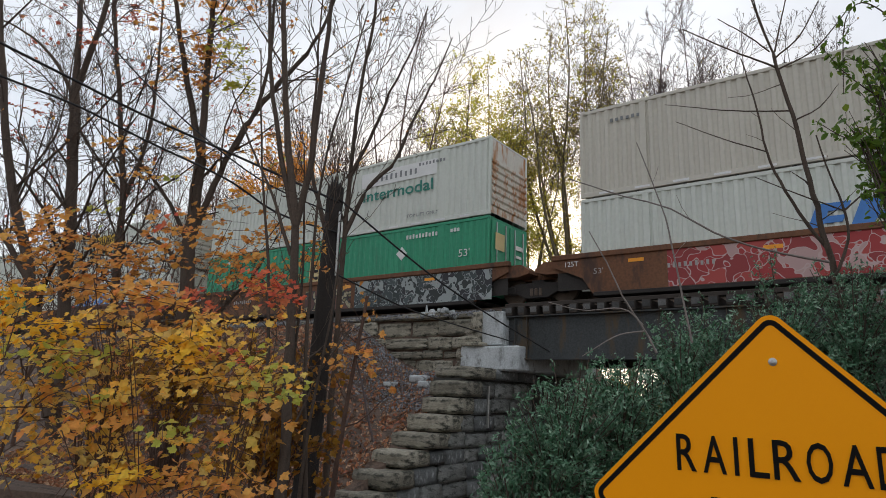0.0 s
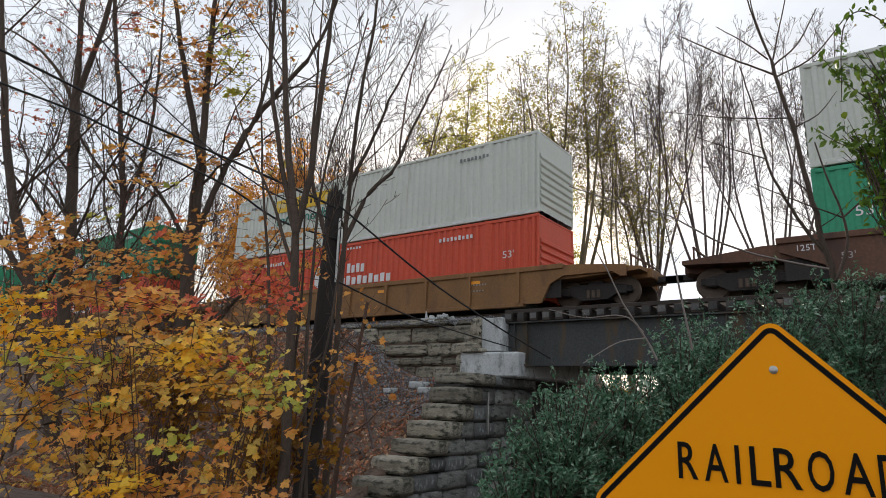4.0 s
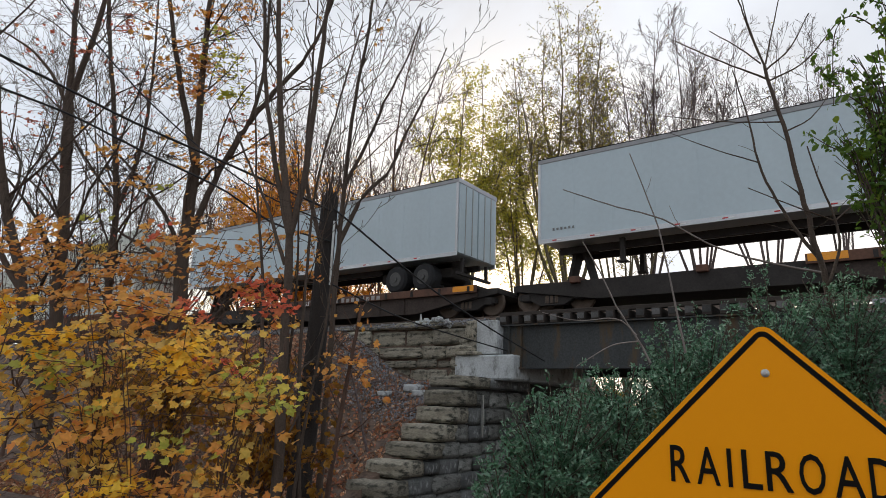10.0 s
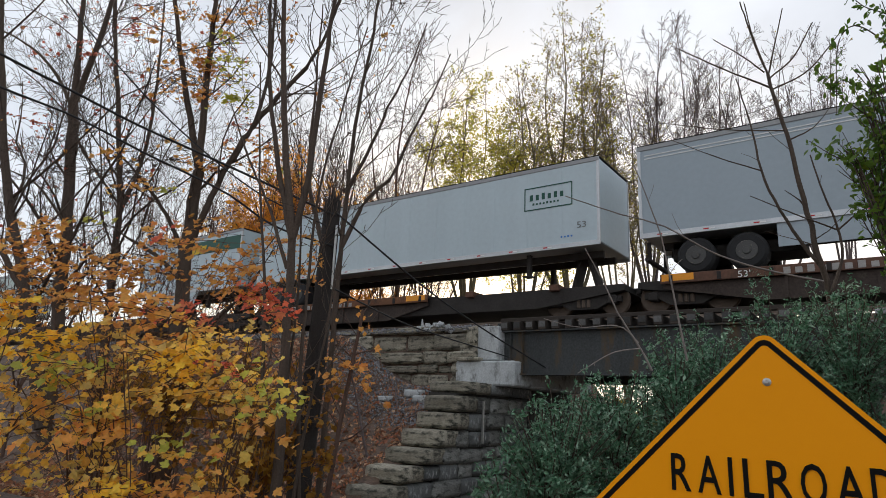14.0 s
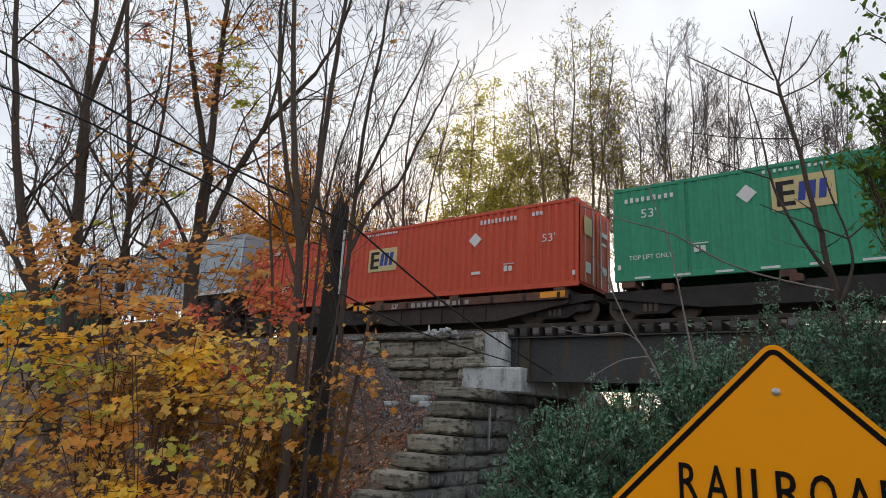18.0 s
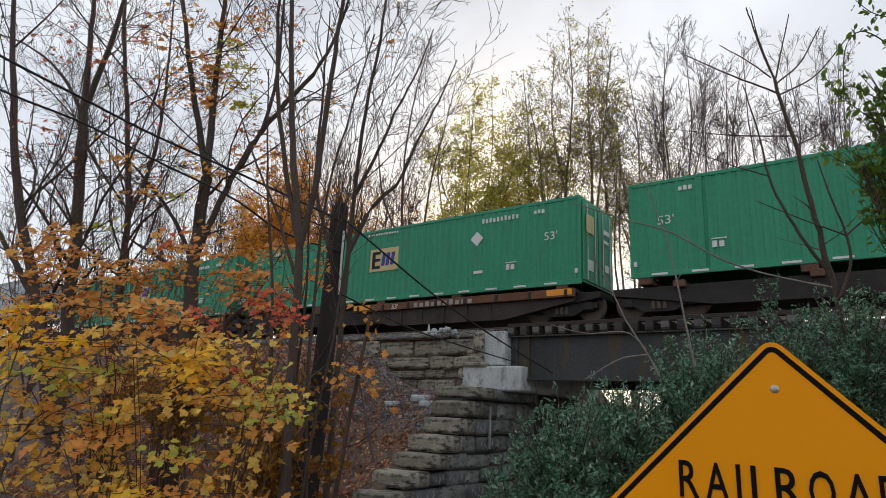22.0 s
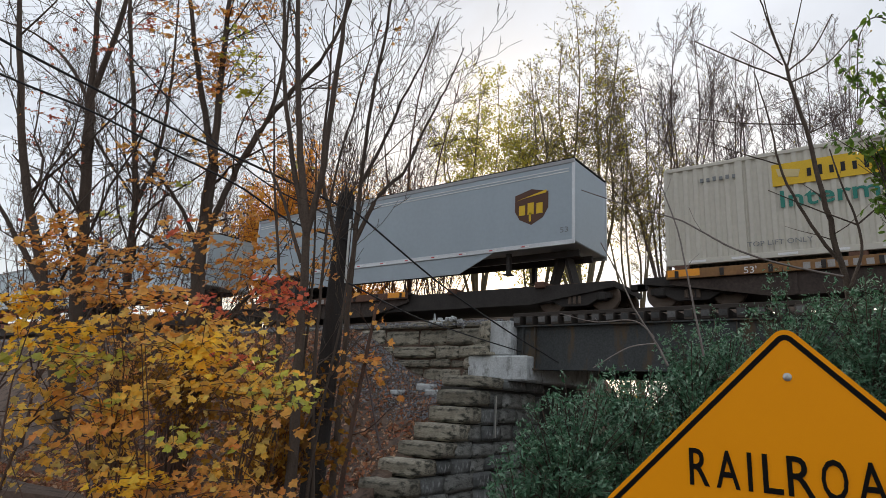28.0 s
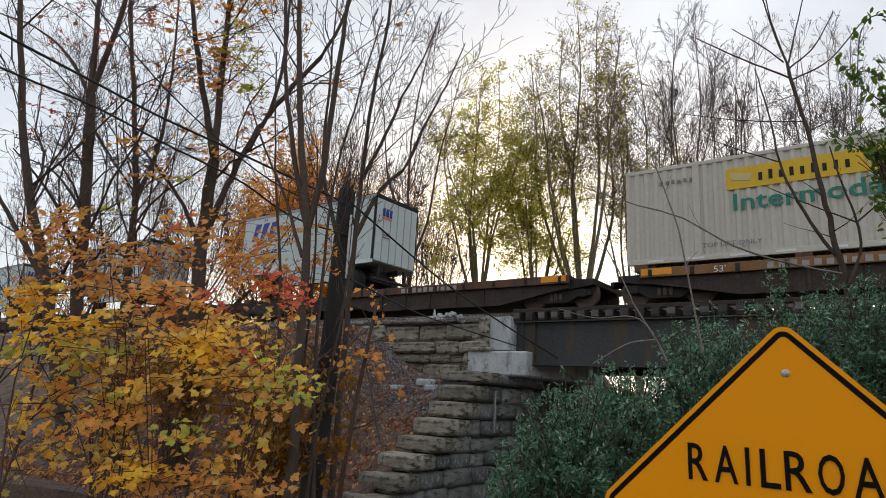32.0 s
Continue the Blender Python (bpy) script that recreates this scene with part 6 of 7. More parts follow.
def bogie(parent, x):
    """A two-axle truck: side frames, springs, wheels."""
    for y in (-1.0, 1.0):
        bm = bmesh.new()
        prism(bm, [(x - 1.15, 0.40), (x - 1.15, 0.56), (x - 0.55, 0.68), (x + 0.55, 0.68), (x + 1.15, 0.56), (x + 1.15, 0.40), (x + 0.75, 0.38), (x + 0.42, 0.20), (x - 0.42, 0.20), (x - 0.75, 0.38)], y - 0.09, y + 0.09)
        frame_part = part("side_frame", bm, DARK_STEEL, parent)
        for d in (-0.16, 0.0, 0.16):
            bm = bmesh.new()
            box(bm, x + d - 0.055, x + d + 0.055, y - 0.12, y + 0.12, 0.25, 0.50)
            rounded(bm, 0.02)
            part("spring", bm, WHEEL_STEEL, frame_part)
        for d in (-0.89, 0.89):
            bm = bmesh.new()
            box(bm, x + d - 0.14, x + d + 0.14, y - 0.14, y + 0.14, 0.34, 0.58)
            rounded(bm, 0.03)
            part("axle_box", bm, DARK_STEEL, frame_part)
    for d in (-0.89, 0.89):
        for y in (-0.78, 0.78):
            part("wheel", wheel_mesh("rail"), None, parent, at=(x + d, y, 0.46), smooth=False)
    block("bolster", DARK_STEEL, parent, x - 0.22, x + 0.22, -0.95, 0.95, 0.45, 0.78)


def well_car(label, material, along, left, right, ribbed=False, graffiti=None):
    """A well car under one double stack. left, right: shared (one truck between two units) or end (its own truck and coupler)."""
    car = thing("well_car", label, "rail car", "well cars of the train")
    top = 1.32 if not ribbed else 1.26
    a, b = -0.35, BOX + 0.35
    for y in (-1.44, 1.44):
        bm = bmesh.new()
        arch = [(0.5, top), (0.5, top - 0.30), (-0.45, 0.62), (-0.75, 0.14)]
        if ribbed:
            arch = [(0.9, top), (2.5, top - 0.14), (2.5, 0.78), (2.35, 0.78), (2.1, 0.94), (0.55, 0.94), (0.1, 0.72), (-0.2, 0.14)]
        prism(bm, [(b + d, z) for d, z in arch] + [(a - d, z) for d, z in arch[::-1]], y - 0.05, y + 0.05)
        side = part("side_wall", bm, material, car)
        block("top_chord", material, side, a - 0.55, b + 0.55, y - 0.11, y + 0.09, top - 0.10, top + 0.06, bevel=0.015)
        block("bottom_sill", DARK_STEEL if not ribbed else material, side, a + 0.8, b - 0.8, y - 0.09, y + 0.09, 0.06, 0.18, bevel=0.012)
        if ribbed:
            for k in range(9):
                x = a + 1.0 + k * (b - a - 2.0) / 8
                block("rib", material, side, x - 0.06, x + 0.06, y - 0.13, y - 0.05, 0.16, top - 0.08)
        # dark plates added behind the end arches, so that their openings look dark
        for x0, x1 in ((b - 1.5, b + 0.42), (a - 0.42, a + 1.5)):
            block("dark_arch_backing", DARK_STEEL, side, x0, x1, *sorted((y * 0.925, y * 0.945)), 0.3, top - 0.08)
    block("well_floor", DARK_STEEL, car, a + 0.7, b - 0.7, -1.35, 1.35, 0.10, 0.20)
    for end, s, kind in ((a, -1, left), (b, 1, right)):
        reach = 1.3 if kind == "shared" else 3.0
        x0, x1 = sorted((end, end + s * reach))
        block("end_platform", material, car, x0, x1, -0.75, 0.75, 0.80, 1.10, bevel=0.03)
        bm = bmesh.new()
        o = [(end - s * 0.1, 1.25), (end + s * 0.9, 1.25), (end + s * (reach - 0.1), 1.05), (end + s * (reach - 0.1), 0.95), (end + s * 0.8, 0.85), (end - s * 0.1, 0.85)]
        prism(bm, o if s > 0 else o[::-1], -1.38, -0.7)
        part("end_slope", bm, material, car)
        if kind == "end":
            bogie(car, end + s * 1.35)
            block("coupler", DARK_STEEL, car, *sorted((end + s * 2.9, end + s * 3.75)), -0.12, 0.12, 0.74, 0.94, bevel=0.03)
            block("end_railing", RUST_BROWN, car, end + s * 2.6 - 0.02, end + s * 2.6 + 0.02, -1.3, 1.3, 1.4, 1.45)
            for y in (-1.28, 0.0):
                block("railing_post", RUST_BROWN, car, end + s * 2.6 - 0.02, end + s * 2.6 + 0.02, y, y + 0.04, 1.0, 1.4)
        elif s > 0:
            bogie(car, end + s * 1.31)
    if graffiti == "bubbles":
        plate("graffiti", BLACK, car, 1.0, 14.3, 0.2, 1.18, -1.496, "black sprayed ground")
        for x0, lean in ((1.25, 0.0), (1.6, 0.55), (2.35, 0.12)):
            plate("white_stroke", MARK_WHITE, car, x0 + (0.5 if x0 == 1.6 else 0), x0 + 0.24 + (0.5 if x0 == 1.6 else 0), 0.25, 1.12, -1.504, slant=-lean if x0 == 1.6 else lean)
        for x0, x1, colour, low, high in ((2.95, 5.0, "blue", 0.2, 1.2), (5.0, 7.3, "blue", 0.18, 1.22), (7.35, 9.9, "green", 0.18, 1.22), (9.9, 11.8, "purple", 0.18, 0.95), (12.2, 14.1, "blue", 0.45, 1.22), (-0.45, 0.95, "purple", 0.72, 1.2)):
            mid, half, h0, hh = (x0 + x1) / 2, (x1 - x0) / 2 - 0.05, (low + high) / 2, (high - low) / 2
            ring = []
            for k in range(28):
                a = 2 * math.pi * k / 28
                cx, cz = math.cos(a), math.sin(a)
                ring.append((mid + half * math.copysign(abs(cx) ** 0.3, cx), h0 + hh * math.copysign(abs(cz) ** 0.35, cz) * (1 + 0.06 * math.sin(2 * a + x0))))
            b = emblem("bubble_letter", SPRAY[colour], car, ring, -1.504, colour + " sprayed bubble letter")
            plate("stroke", BLACK, b, mid - 0.1, mid - 0.05, h0 - 0.12, h0 + 0.1, -1.512, slant=0.08)
    elif graffiti:
        for n, (x0, x1, z0, z1, m) in enumerate(graffiti):
            plate("graffiti", m, car, x0, x1, z0, z1, -1.50, "sprayed graffiti")
    if graffiti and graffiti != "bubbles" and graffiti[0][4] == ROSE:
        p = plate("number_panel", BLACK, car, 11.2, 13.6, 0.55, 0.95, -1.500, "black number panel")
        bars(MARK_WHITE, p, 11.35, 0.68, 2.1, 0.15, 10, -1.506)
    for x in (1.5, 5.0, 9.5, 13.6):
        plate("reflector", MARK_AMBER, car, x, x + 0.45, top - 0.34, top - 0.24, -1.505)
    word("53'", MARK_DIM, car, 0.45, 0.72, 0.17, 0.30, -1.505)
    word("125T", MARK_WHITE, car, -0.45, top - 0.32, 0.15, 0.42, -1.505)
    bars(MARK_DIM, car, 2.6, 0.72, 1.3, 0.15, 9, -1.503)
    bars(MARK_DIM, car, BOX - 2.6, 0.86, 0.8, 0.06, 7, -1.503)
    bars(MARK_DIM, car, BOX - 2.6, 0.66, 0.7, 0.05, 6, -1.503)
    return rides(car, along, RAIL)


def flat_car(label, material, along, length, deck="right", lettered=False, trucks="both"):
    """A flat unit: spine, wheel platform on one end or all along, trucks, hitches."""
    car = thing("flat_car", label, "rail car", "flat cars of the train")
    L = length
    bm = bmesh.new()
    prism(bm, [(0.2, 0.88), (L - 0.2, 0.88), (L - 0.2, 0.70), (L - 3.0, 0.30), (3.0, 0.30), (0.2, 0.70)], -1.18, 1.18)
    part("centre_sill", bm, DARK_STEEL, car)
    x0, x1 = {"right": (L * 0.42, L - 0.9), "left": (0.9, L * 0.58), "full": (0.1, L - 0.1)}[deck]
    block("deck", DARK_STEEL, car, x0, x1, -1.36, 1.36, 0.88, 0.98)
    for y in (-1.36, 1.36):
        s = block("side_sill", material, car, x0, x1, *sorted((y, y * 1.05)), 0.64 if deck == "full" else 0.74, 1.0, bevel=0.01)
        n = int((x1 - x0) / 1.2)
        for k in range(n + 1):
            block("stake_pocket", DARK_STEEL, s, x0 + 0.3 + k * (x1 - x0 - 0.6) / n - 0.05, x0 + 0.3 + k * (x1 - x0 - 0.6) / n + 0.05, *sorted((y * 1.052, y * 1.075)), 0.76, 0.96)
        bm = bmesh.new()
        a0, a1 = x0 + (1.9 if deck != "left" else 2.6), x1 - (1.9 if deck != "right" else 2.6)
        prism(bm, [(x0 + 0.05, 0.74), (x1 - 0.05, 0.74), (x1 - 0.05, 0.62), (a1, 0.16), (a0, 0.16), (x0 + 0.05, 0.62)], y * 0.93 - 0.03, y * 0.93 + 0.03)
        web = part("side_web", bm, GRIMY_BROWN, car)
        for k in range(5):
            q = a0 + (a1 - a0) * (k + 0.5) / 5
            block("web_rib", GRIMY_BROWN, web, q - 0.04, q + 0.04, *sorted((y * 0.95, y * 0.985)), 0.18, 0.72)
    block("lower_sill", DARK_STEEL, car, 0.6, L - 0.6, -1.05, 1.05, 0.62, 0.86)
    if deck != "full":
        o0, o1 = ((0.3, x0 + 0.02) if deck == "right" else (x1 - 0.02, L - 0.3))
        block("spine_deck", RUST_BROWN, car, o0, o1, -0.85, 0.85, 0.70, 0.96, bevel=0.02)
        for f in (0.25, 0.7):
            x = o0 + f * (o1 - o0)
            block("cross_arm", RUST_BROWN, car, x - 0.16, x + 0.16, -1.33, 1.33, 0.80, 1.0, bevel=0.02)
    for x in (x0 + 0.05, x1 - 0.95):
        plate("end_mark", MARK_AMBER, car, x, x + 0.85, 0.80, 0.99, -1.435)
    bars(MARK_DIM, car, (x0 + x1) / 2 - 1.6, 0.77, 2.6, 0.18, 10, -1.435, gap=0.4)
    word("53'", MARK_WHITE, car, x0 + 2.0, 0.76, 0.18, 0.30, -1.438)
    if trucks == "both":
        bogie(car, 1.5)
        bogie(car, L - 1.5)
    else:
        bogie(car, 0.0)
    for s, x in ((-1, 0), (1, L)):
        block("coupler", DARK_STEEL, car, *sorted((x - s * 0.1, x + s * 0.4)), -0.12, 0.12, 0.74, 0.94, bevel=0.03)
    return rides(car, along, RAIL)


def hitch(parent, x, z):
    """The fifth-wheel stand that holds a trailer's nose."""
    for d in (-0.32, 0.32):
        bm = bmesh.new()
        prism(bm, [(x + d * 1.3 - 0.05, 0), (x + d * 1.3 + 0.05, 0), (x + d * 0.4 + 0.05, z), (x + d * 0.4 - 0.05, z)], -0.28, 0.28)
        part("hitch_leg", bm, DARK_STEEL, parent)
    block("hitch_plate", DARK_STEEL, parent, x - 0.45, x + 0.45, -0.5, 0.5, z, z + 0.08, bevel=0.02)


def trailer(label, material, along, length, wheels="right", axles=2, marks="", skirt=False, height=2.85, frame_material=None):
    """A road trailer riding on a flat car: box, rails, doors, running gear, landing legs."""
    t = thing("semi_trailer", label, "trailer", "trailers on the train")
    L, z0, z1 = length, 1.13, 1.13 + height
    under = frame_material or DARK_STEEL
    block("box", material, t, 0.03, L - 0.03, -HALF, HALF, z0 + 0.1, z1 - 0.02, bevel=0.03)
    for y in (-1, 1):
        a, b = sorted((y * (HALF - 0.03), y * (HALF + 0.022)))
        block("bottom_rail", ALUMINIUM, t, 0, L, a, b, z0, z0 + 0.15, bevel=0.01)
        block("top_rail", RAIL_GREY, t, 0, L, a, b, z1 - 0.14, z1, bevel=0.012)
        for x in (0.0, L - 0.09):
            block("corner_post", BLACK if L < 9 and (x > 1) == (wheels == "right") else ALUMINIUM, t, x, x + 0.09, a, b, z0 + 0.15, z1 - 0.14)
    block("roof_edge", BLACK, t, 0.0, L, -HALF - 0.024, HALF + 0.024, z1 + 0.001, z1 + 0.025)
    n = int(L / (0.31 if L < 9 and marks in ("", "swoosh") else 1.22))
    for k in range(1, 1 if marks.startswith("shield") else n):
        x = k * L / n
        block("panel_seam", material, t, x - (0.035 if n > 20 else 0.012), x + (0.035 if n > 20 else 0.012), -HALF - (0.022 if n > 20 and not marks else 0.008), -HALF + 0.02, z0 + 0.16, z1 - 0.15)
    n = int(L / 1.25)
    dashes(MARK_RED, t, 0.5, 1.25, 0.14, n, z0 + 0.06, z0 + 0.095, -HALF - 0.026)
    dashes(MARK_WHITE, t, 0.66, 1.25, 0.14, n, z0 + 0.06, z0 + 0.095, -HALF - 0.026)
    rear = L if wheels == "right" else 0.0
    s = 1 if wheels == "right" else -1
    for y in (-0.64, 0.64):
        d = block("rear_door", material, t, *sorted((rear - s * 0.03, rear + s * 0.03)), y - 0.60, y + 0.60, z0 + 0.12, z1 - 0.16, bevel=0.01)
        for q in (-0.22, 0.22):
            block("lock_rod", GALV, d, *sorted((rear + s * 0.031, rear + s * 0.06)), y + q - 0.015, y + q + 0.015, z0 + 0.15, z1 - 0.2)
    block("door_header", BLACK if L < 9 else ALUMINIUM, t, *sorted((rear - s * 0.02, rear + s * 0.05)), -HALF, HALF, z1 - 0.16, z1 + 0.01, bevel=0.01)
    for k in range(2):
        y = -0.8 + 1.6 * k
        block("underride_leg", under, t, *sorted((rear - s * 0.15, rear - s * 0.05)), y - 0.05, y + 0.05, z0 - 0.55, z0)
    block("underride_bar", under, t, *sorted((rear - s * 0.18, rear - s * 0.05)), -1.1, 1.1, z0 - 0.62, z0 - 0.52, bevel=0.01)
    for y in (-0.5, 0.5):
        block("frame_rail", under, t, 0.4, L - 0.2, y - 0.05, y + 0.05, z0 - 0.22, z0)
    first = 1.5 if axles == 2 else 1.25
    for k in range(axles):
        x = rear - s * (first + 1.28 * k)
        block("axle", under, t, x - 0.07, x + 0.07, -1.0, 1.0, 0.44, 0.58)
        for y in (-0.98, 0.98):
            w = part("wheel", wheel_mesh("tyre"), None, t, at=(x, y, 0.51))
            r = part("rim", wheel_mesh("rim"), None, w)
            if y > 0:
                r.rotation_euler = (0, 0, math.pi)
    a, b = sorted((rear - s * 0.7, rear - s * (first + 1.28 * axles)))
    block("running_gear", under, t, a, b, -0.55, 0.55, 0.55, z0 - 0.02, bevel=0.03)
    nose = L - rear
    for y in (-0.9, 0.9):
        x = nose + s * 2.6
        leg = block("landing_leg", under, t, x - 0.07, x + 0.07, y - 0.07, y + 0.07, 0.42, z0)
        block("foot", under, leg, x - 0.14, x + 0.14, y - 0.14, y + 0.14, 0.38, 0.43)
    hitch(t, nose + s * 0.95, z0 - 0.1)
    if skirt:
        x0, x1 = sorted((nose + s * 3.0, rear - s * (first + 1.28 * (axles - 1) + 0.75)))
        if x1 - x0 > 1:
            bm = bmesh.new()
            cut = 1.4 if x1 - x0 > 4 else 0.35
            o = [(x0 + (cut if s > 0 else 0.0), z0 - 0.62), (x1 - (cut if s < 0 else 0.0), z0 - 0.62), (x1, z0), (x0, z0)]
            prism(bm, o, -HALF + 0.02, -HALF + 0.05)
            part("side_skirt", bm, material, t)
    f = -HALF - 0.010
    if marks.startswith("shield"):
        x, z = {"shield_left": (1.43, z0 + 1.36), "shield_right": (L - 1.55, z0 + 1.42)}[marks]
        r = 0.62
        o = [(x - r, z + r * 0.75), (x, z + r), (x + r, z + r * 0.75), (x + r, z - r * 0.15), (x + r * 0.7, z - r * 0.65), (x, z - r), (x - r * 0.7, z - r * 0.65), (x - r, z - r * 0.15)]
        e = emblem("shield", MARK_BROWN, t, o[::-1], f, "brown shield with golden marks")
        emblem("mark", MARK_YELLOW, e, [(x - 0.55, z + 0.28), (x + 0.55, z + 0.52), (x + 0.55, z + 0.42), (x - 0.2, z + 0.34)], f - 0.008)
        bars(MARK_YELLOW, e, x - 0.46, z - 0.26, 0.98, 0.44, 3, f - 0.008, 0.3)
        plate("mark", MARK_YELLOW, e, x - 0.08, x + 0.0, z - 0.50, z - 0.2, f - 0.008)
        for drop in (0.30, 0.40):
            plate("stripe", MARK_WHITE, t, 0.2, L - 0.2, z1 - drop - 0.03, z1 - drop, f)
        word("53" if L > 9 else "28", MARK_GREY, t, L - 0.5, z0 + 0.4, 0.18, 0.28, f - 0.006)
    elif marks == "swoosh":
        for x in (0.62, 1.20, 1.80):
            emblem("slanted_mark", MARK_BLUE, t, [(x, z1 - 1.22), (x + 0.24, z1 - 1.22), (x + 0.62, z1 - 0.40), (x + 0.20, z1 - 0.40)], f, "blue slanted mark")
        emblem("swoosh", MARK_ORANGE, t, [(0.55, z1 - 1.95), (0.66, z1 - 1.60), (2.55, z1 - 1.28), (1.5, z1 - 1.62)], f, "orange swoosh")
        emblem("swoosh", MARK_ORANGE, t, [(0.68, z1 - 1.50), (0.72, z1 - 1.36), (2.5, z1 - 1.22)], f)
        for y in (-0.95, -0.74, -0.53):
            block("door_mark", MARK_BLUE, t, *sorted((rear + s * 0.062, rear + s * 0.07)), y, y + 0.14, z1 - 0.85, z1 - 0.52)
        block("door_swoosh", MARK_ORANGE, t, *sorted((rear + s * 0.062, rear + s * 0.07)), -0.98, -0.4, z1 - 0.96, z1 - 0.90)
        for k in (0.0, 0.1, 0.2):
            block("door_notice", MARK_GREY, t, *sorted((rear + s * 0.062, rear + s * 0.068)), -0.9, -0.5, z1 - 1.55 - k, z1 - 1.50 - k)
        word("FREIGHT", MARK_BLUE, t, 1.45, z1 - 1.92, 0.20, 1.15, f - 0.006)
        bars(MARK_RED, t, 1.4, z1 - 0.30, 0.3, 0.1, 2, f)
    elif marks == "green_band":
        emblem("band", MARK_GREEN, t, [(4.0, z1 - 0.95), (L - 0.1, z1 - 0.95), (L - 0.1, z1 - 0.30), (4.25, z1 - 0.30)], f, "dark green band")
        bars(MARK_YELLOW, t, 4.35, z1 - 0.92, 1.35, 0.48, 3, f - 0.008, 0.15, 0.12)
    elif marks == "framed":
        x = L - 2.6
        for zz in (z1 - 1.45, z1 - 0.70):
            plate("mark", MARK_GREEN, t, x, x + 1.7, zz, zz + 0.035, f)
        for xx in (x, x + 1.67):
            plate("mark", MARK_GREEN, t, xx, xx + 0.03, z1 - 1.45, z1 - 0.67, f)
        bars(MARK_GREEN, t, x + 0.2, z1 - 1.12, 1.3, 0.22, 6, f)
        bars(MARK_GREEN, t, x + 0.3, z1 - 1.28, 1.0, 0.07, 8, f)
        word("53", MARK_GREY, t, L - 0.75, z0 + 0.6, 0.2, 0.3, f - 0.006)
        bars(MARK_SKY, t, L - 1.3, z0 + 0.35, 0.45, 0.06, 4, f)
    elif marks == "vent":
        plate("vent", MARK_GREY, t, 1.0, 1.6, z0 + 0.75, z0 + 1.05, f, "grey louvred vent")
        bars(MARK_GREY, t, 0.7, z0 + 0.5, 0.9, 0.05, 6, f)
    else:
        bars(MARK_GREY, t, 0.5, z0 + 0.40, 0.8, 0.09, 6, f)
        plate("mark", MARK_GREY, t, L - 1.9, L - 1.1, z0 + 0.42, z0 + 0.54, f)
    return rides(t, along, RAIL + 1.0)


CAMO = tags("brown_cream_graffiti", (0.15, 0.07, 0.05), [(0.36, 0.31, 0.20), (0.22, 0.20, 0.10), (0.11, 0.05, 0.04)], 1.2)
SILVER = tags("silver_black_graffiti", (0.03, 0.03, 0.035), [(0.06, 0.08, 0.08), (0.03, 0.035, 0.035), (0.30, 0.33, 0.32), (0.05, 0.065, 0.065), (0.03, 0.04, 0.04)], 1.7, (0.36, 0.39, 0.38), 0.014)
ROSE = tags("red_white_graffiti", (0.34, 0.035, 0.035), [(0.36, 0.045, 0.04), (0.27, 0.035, 0.035), (0.40, 0.06, 0.05), (0.30, 0.04, 0.04), (0.46, 0.30, 0.28)], 1.3, (0.50, 0.36, 0.34), 0.02)
SMOKE = tags("black_grey_graffiti", (0.05, 0.038, 0.03), [(0.04, 0.035, 0.03), (0.07, 0.05, 0.035)], 1.6, (0.17, 0.16, 0.14), 0.02)
MARK_HAZE = paint("faded_grey_lettering", (0.40, 0.46, 0.52), 0.6, vary=0.1)
SPRAY = {"blue": paint("blue_spray_paint", (0.05, 0.32, 0.50), 0.6, vary=0.25, grain=2), "green": paint("lime_spray_paint", (0.33, 0.40, 0.04), 0.6, vary=0.25, grain=2), "purple": paint("purple_spray_paint", (0.15, 0.07, 0.33), 0.6, vary=0.25, grain=2)}
CREAM_TAG = tags("cream_graffiti", (0.42, 0.40, 0.33), [(0.46, 0.44, 0.37), (0.38, 0.36, 0.30)], 0.9, (0.10, 0.05, 0.045), 0.03)
PLUM = tags("pink_blue_graffiti", (0.30, 0.05, 0.08), [(0.36, 0.06, 0.10), (0.10, 0.18, 0.40), (0.30, 0.05, 0.07)], 1.2, (0.55, 0.48, 0.50), 0.03)

LOW, HIGH = RAIL + 0.25, RAIL + 0.25 + 2.92
CONT = {
    "iw": ("weathered white corrugated container with yellow panel and green lettering", WHITE_BOX),
    "ic": ("cream corrugated container with yellow panel and green lettering", CREAM_BOX),
    "gw": ("green corrugated container with white hexagon emblem", GREEN_BOX),
    "ge": ("green corrugated container with cream emblem panel", GREEN_BOX_2),
    "rh": ("orange-red corrugated container with white hexagon emblem", RED_BOX),
    "re": ("orange-red corrugated container with cream emblem panel", RED_BOX),
    "wf": ("white corrugated container with faded grey slanted lettering", WHITE_BOX),
    "ws": ("white corrugated container with slanted blue lettering", WHITE_BOX),
}
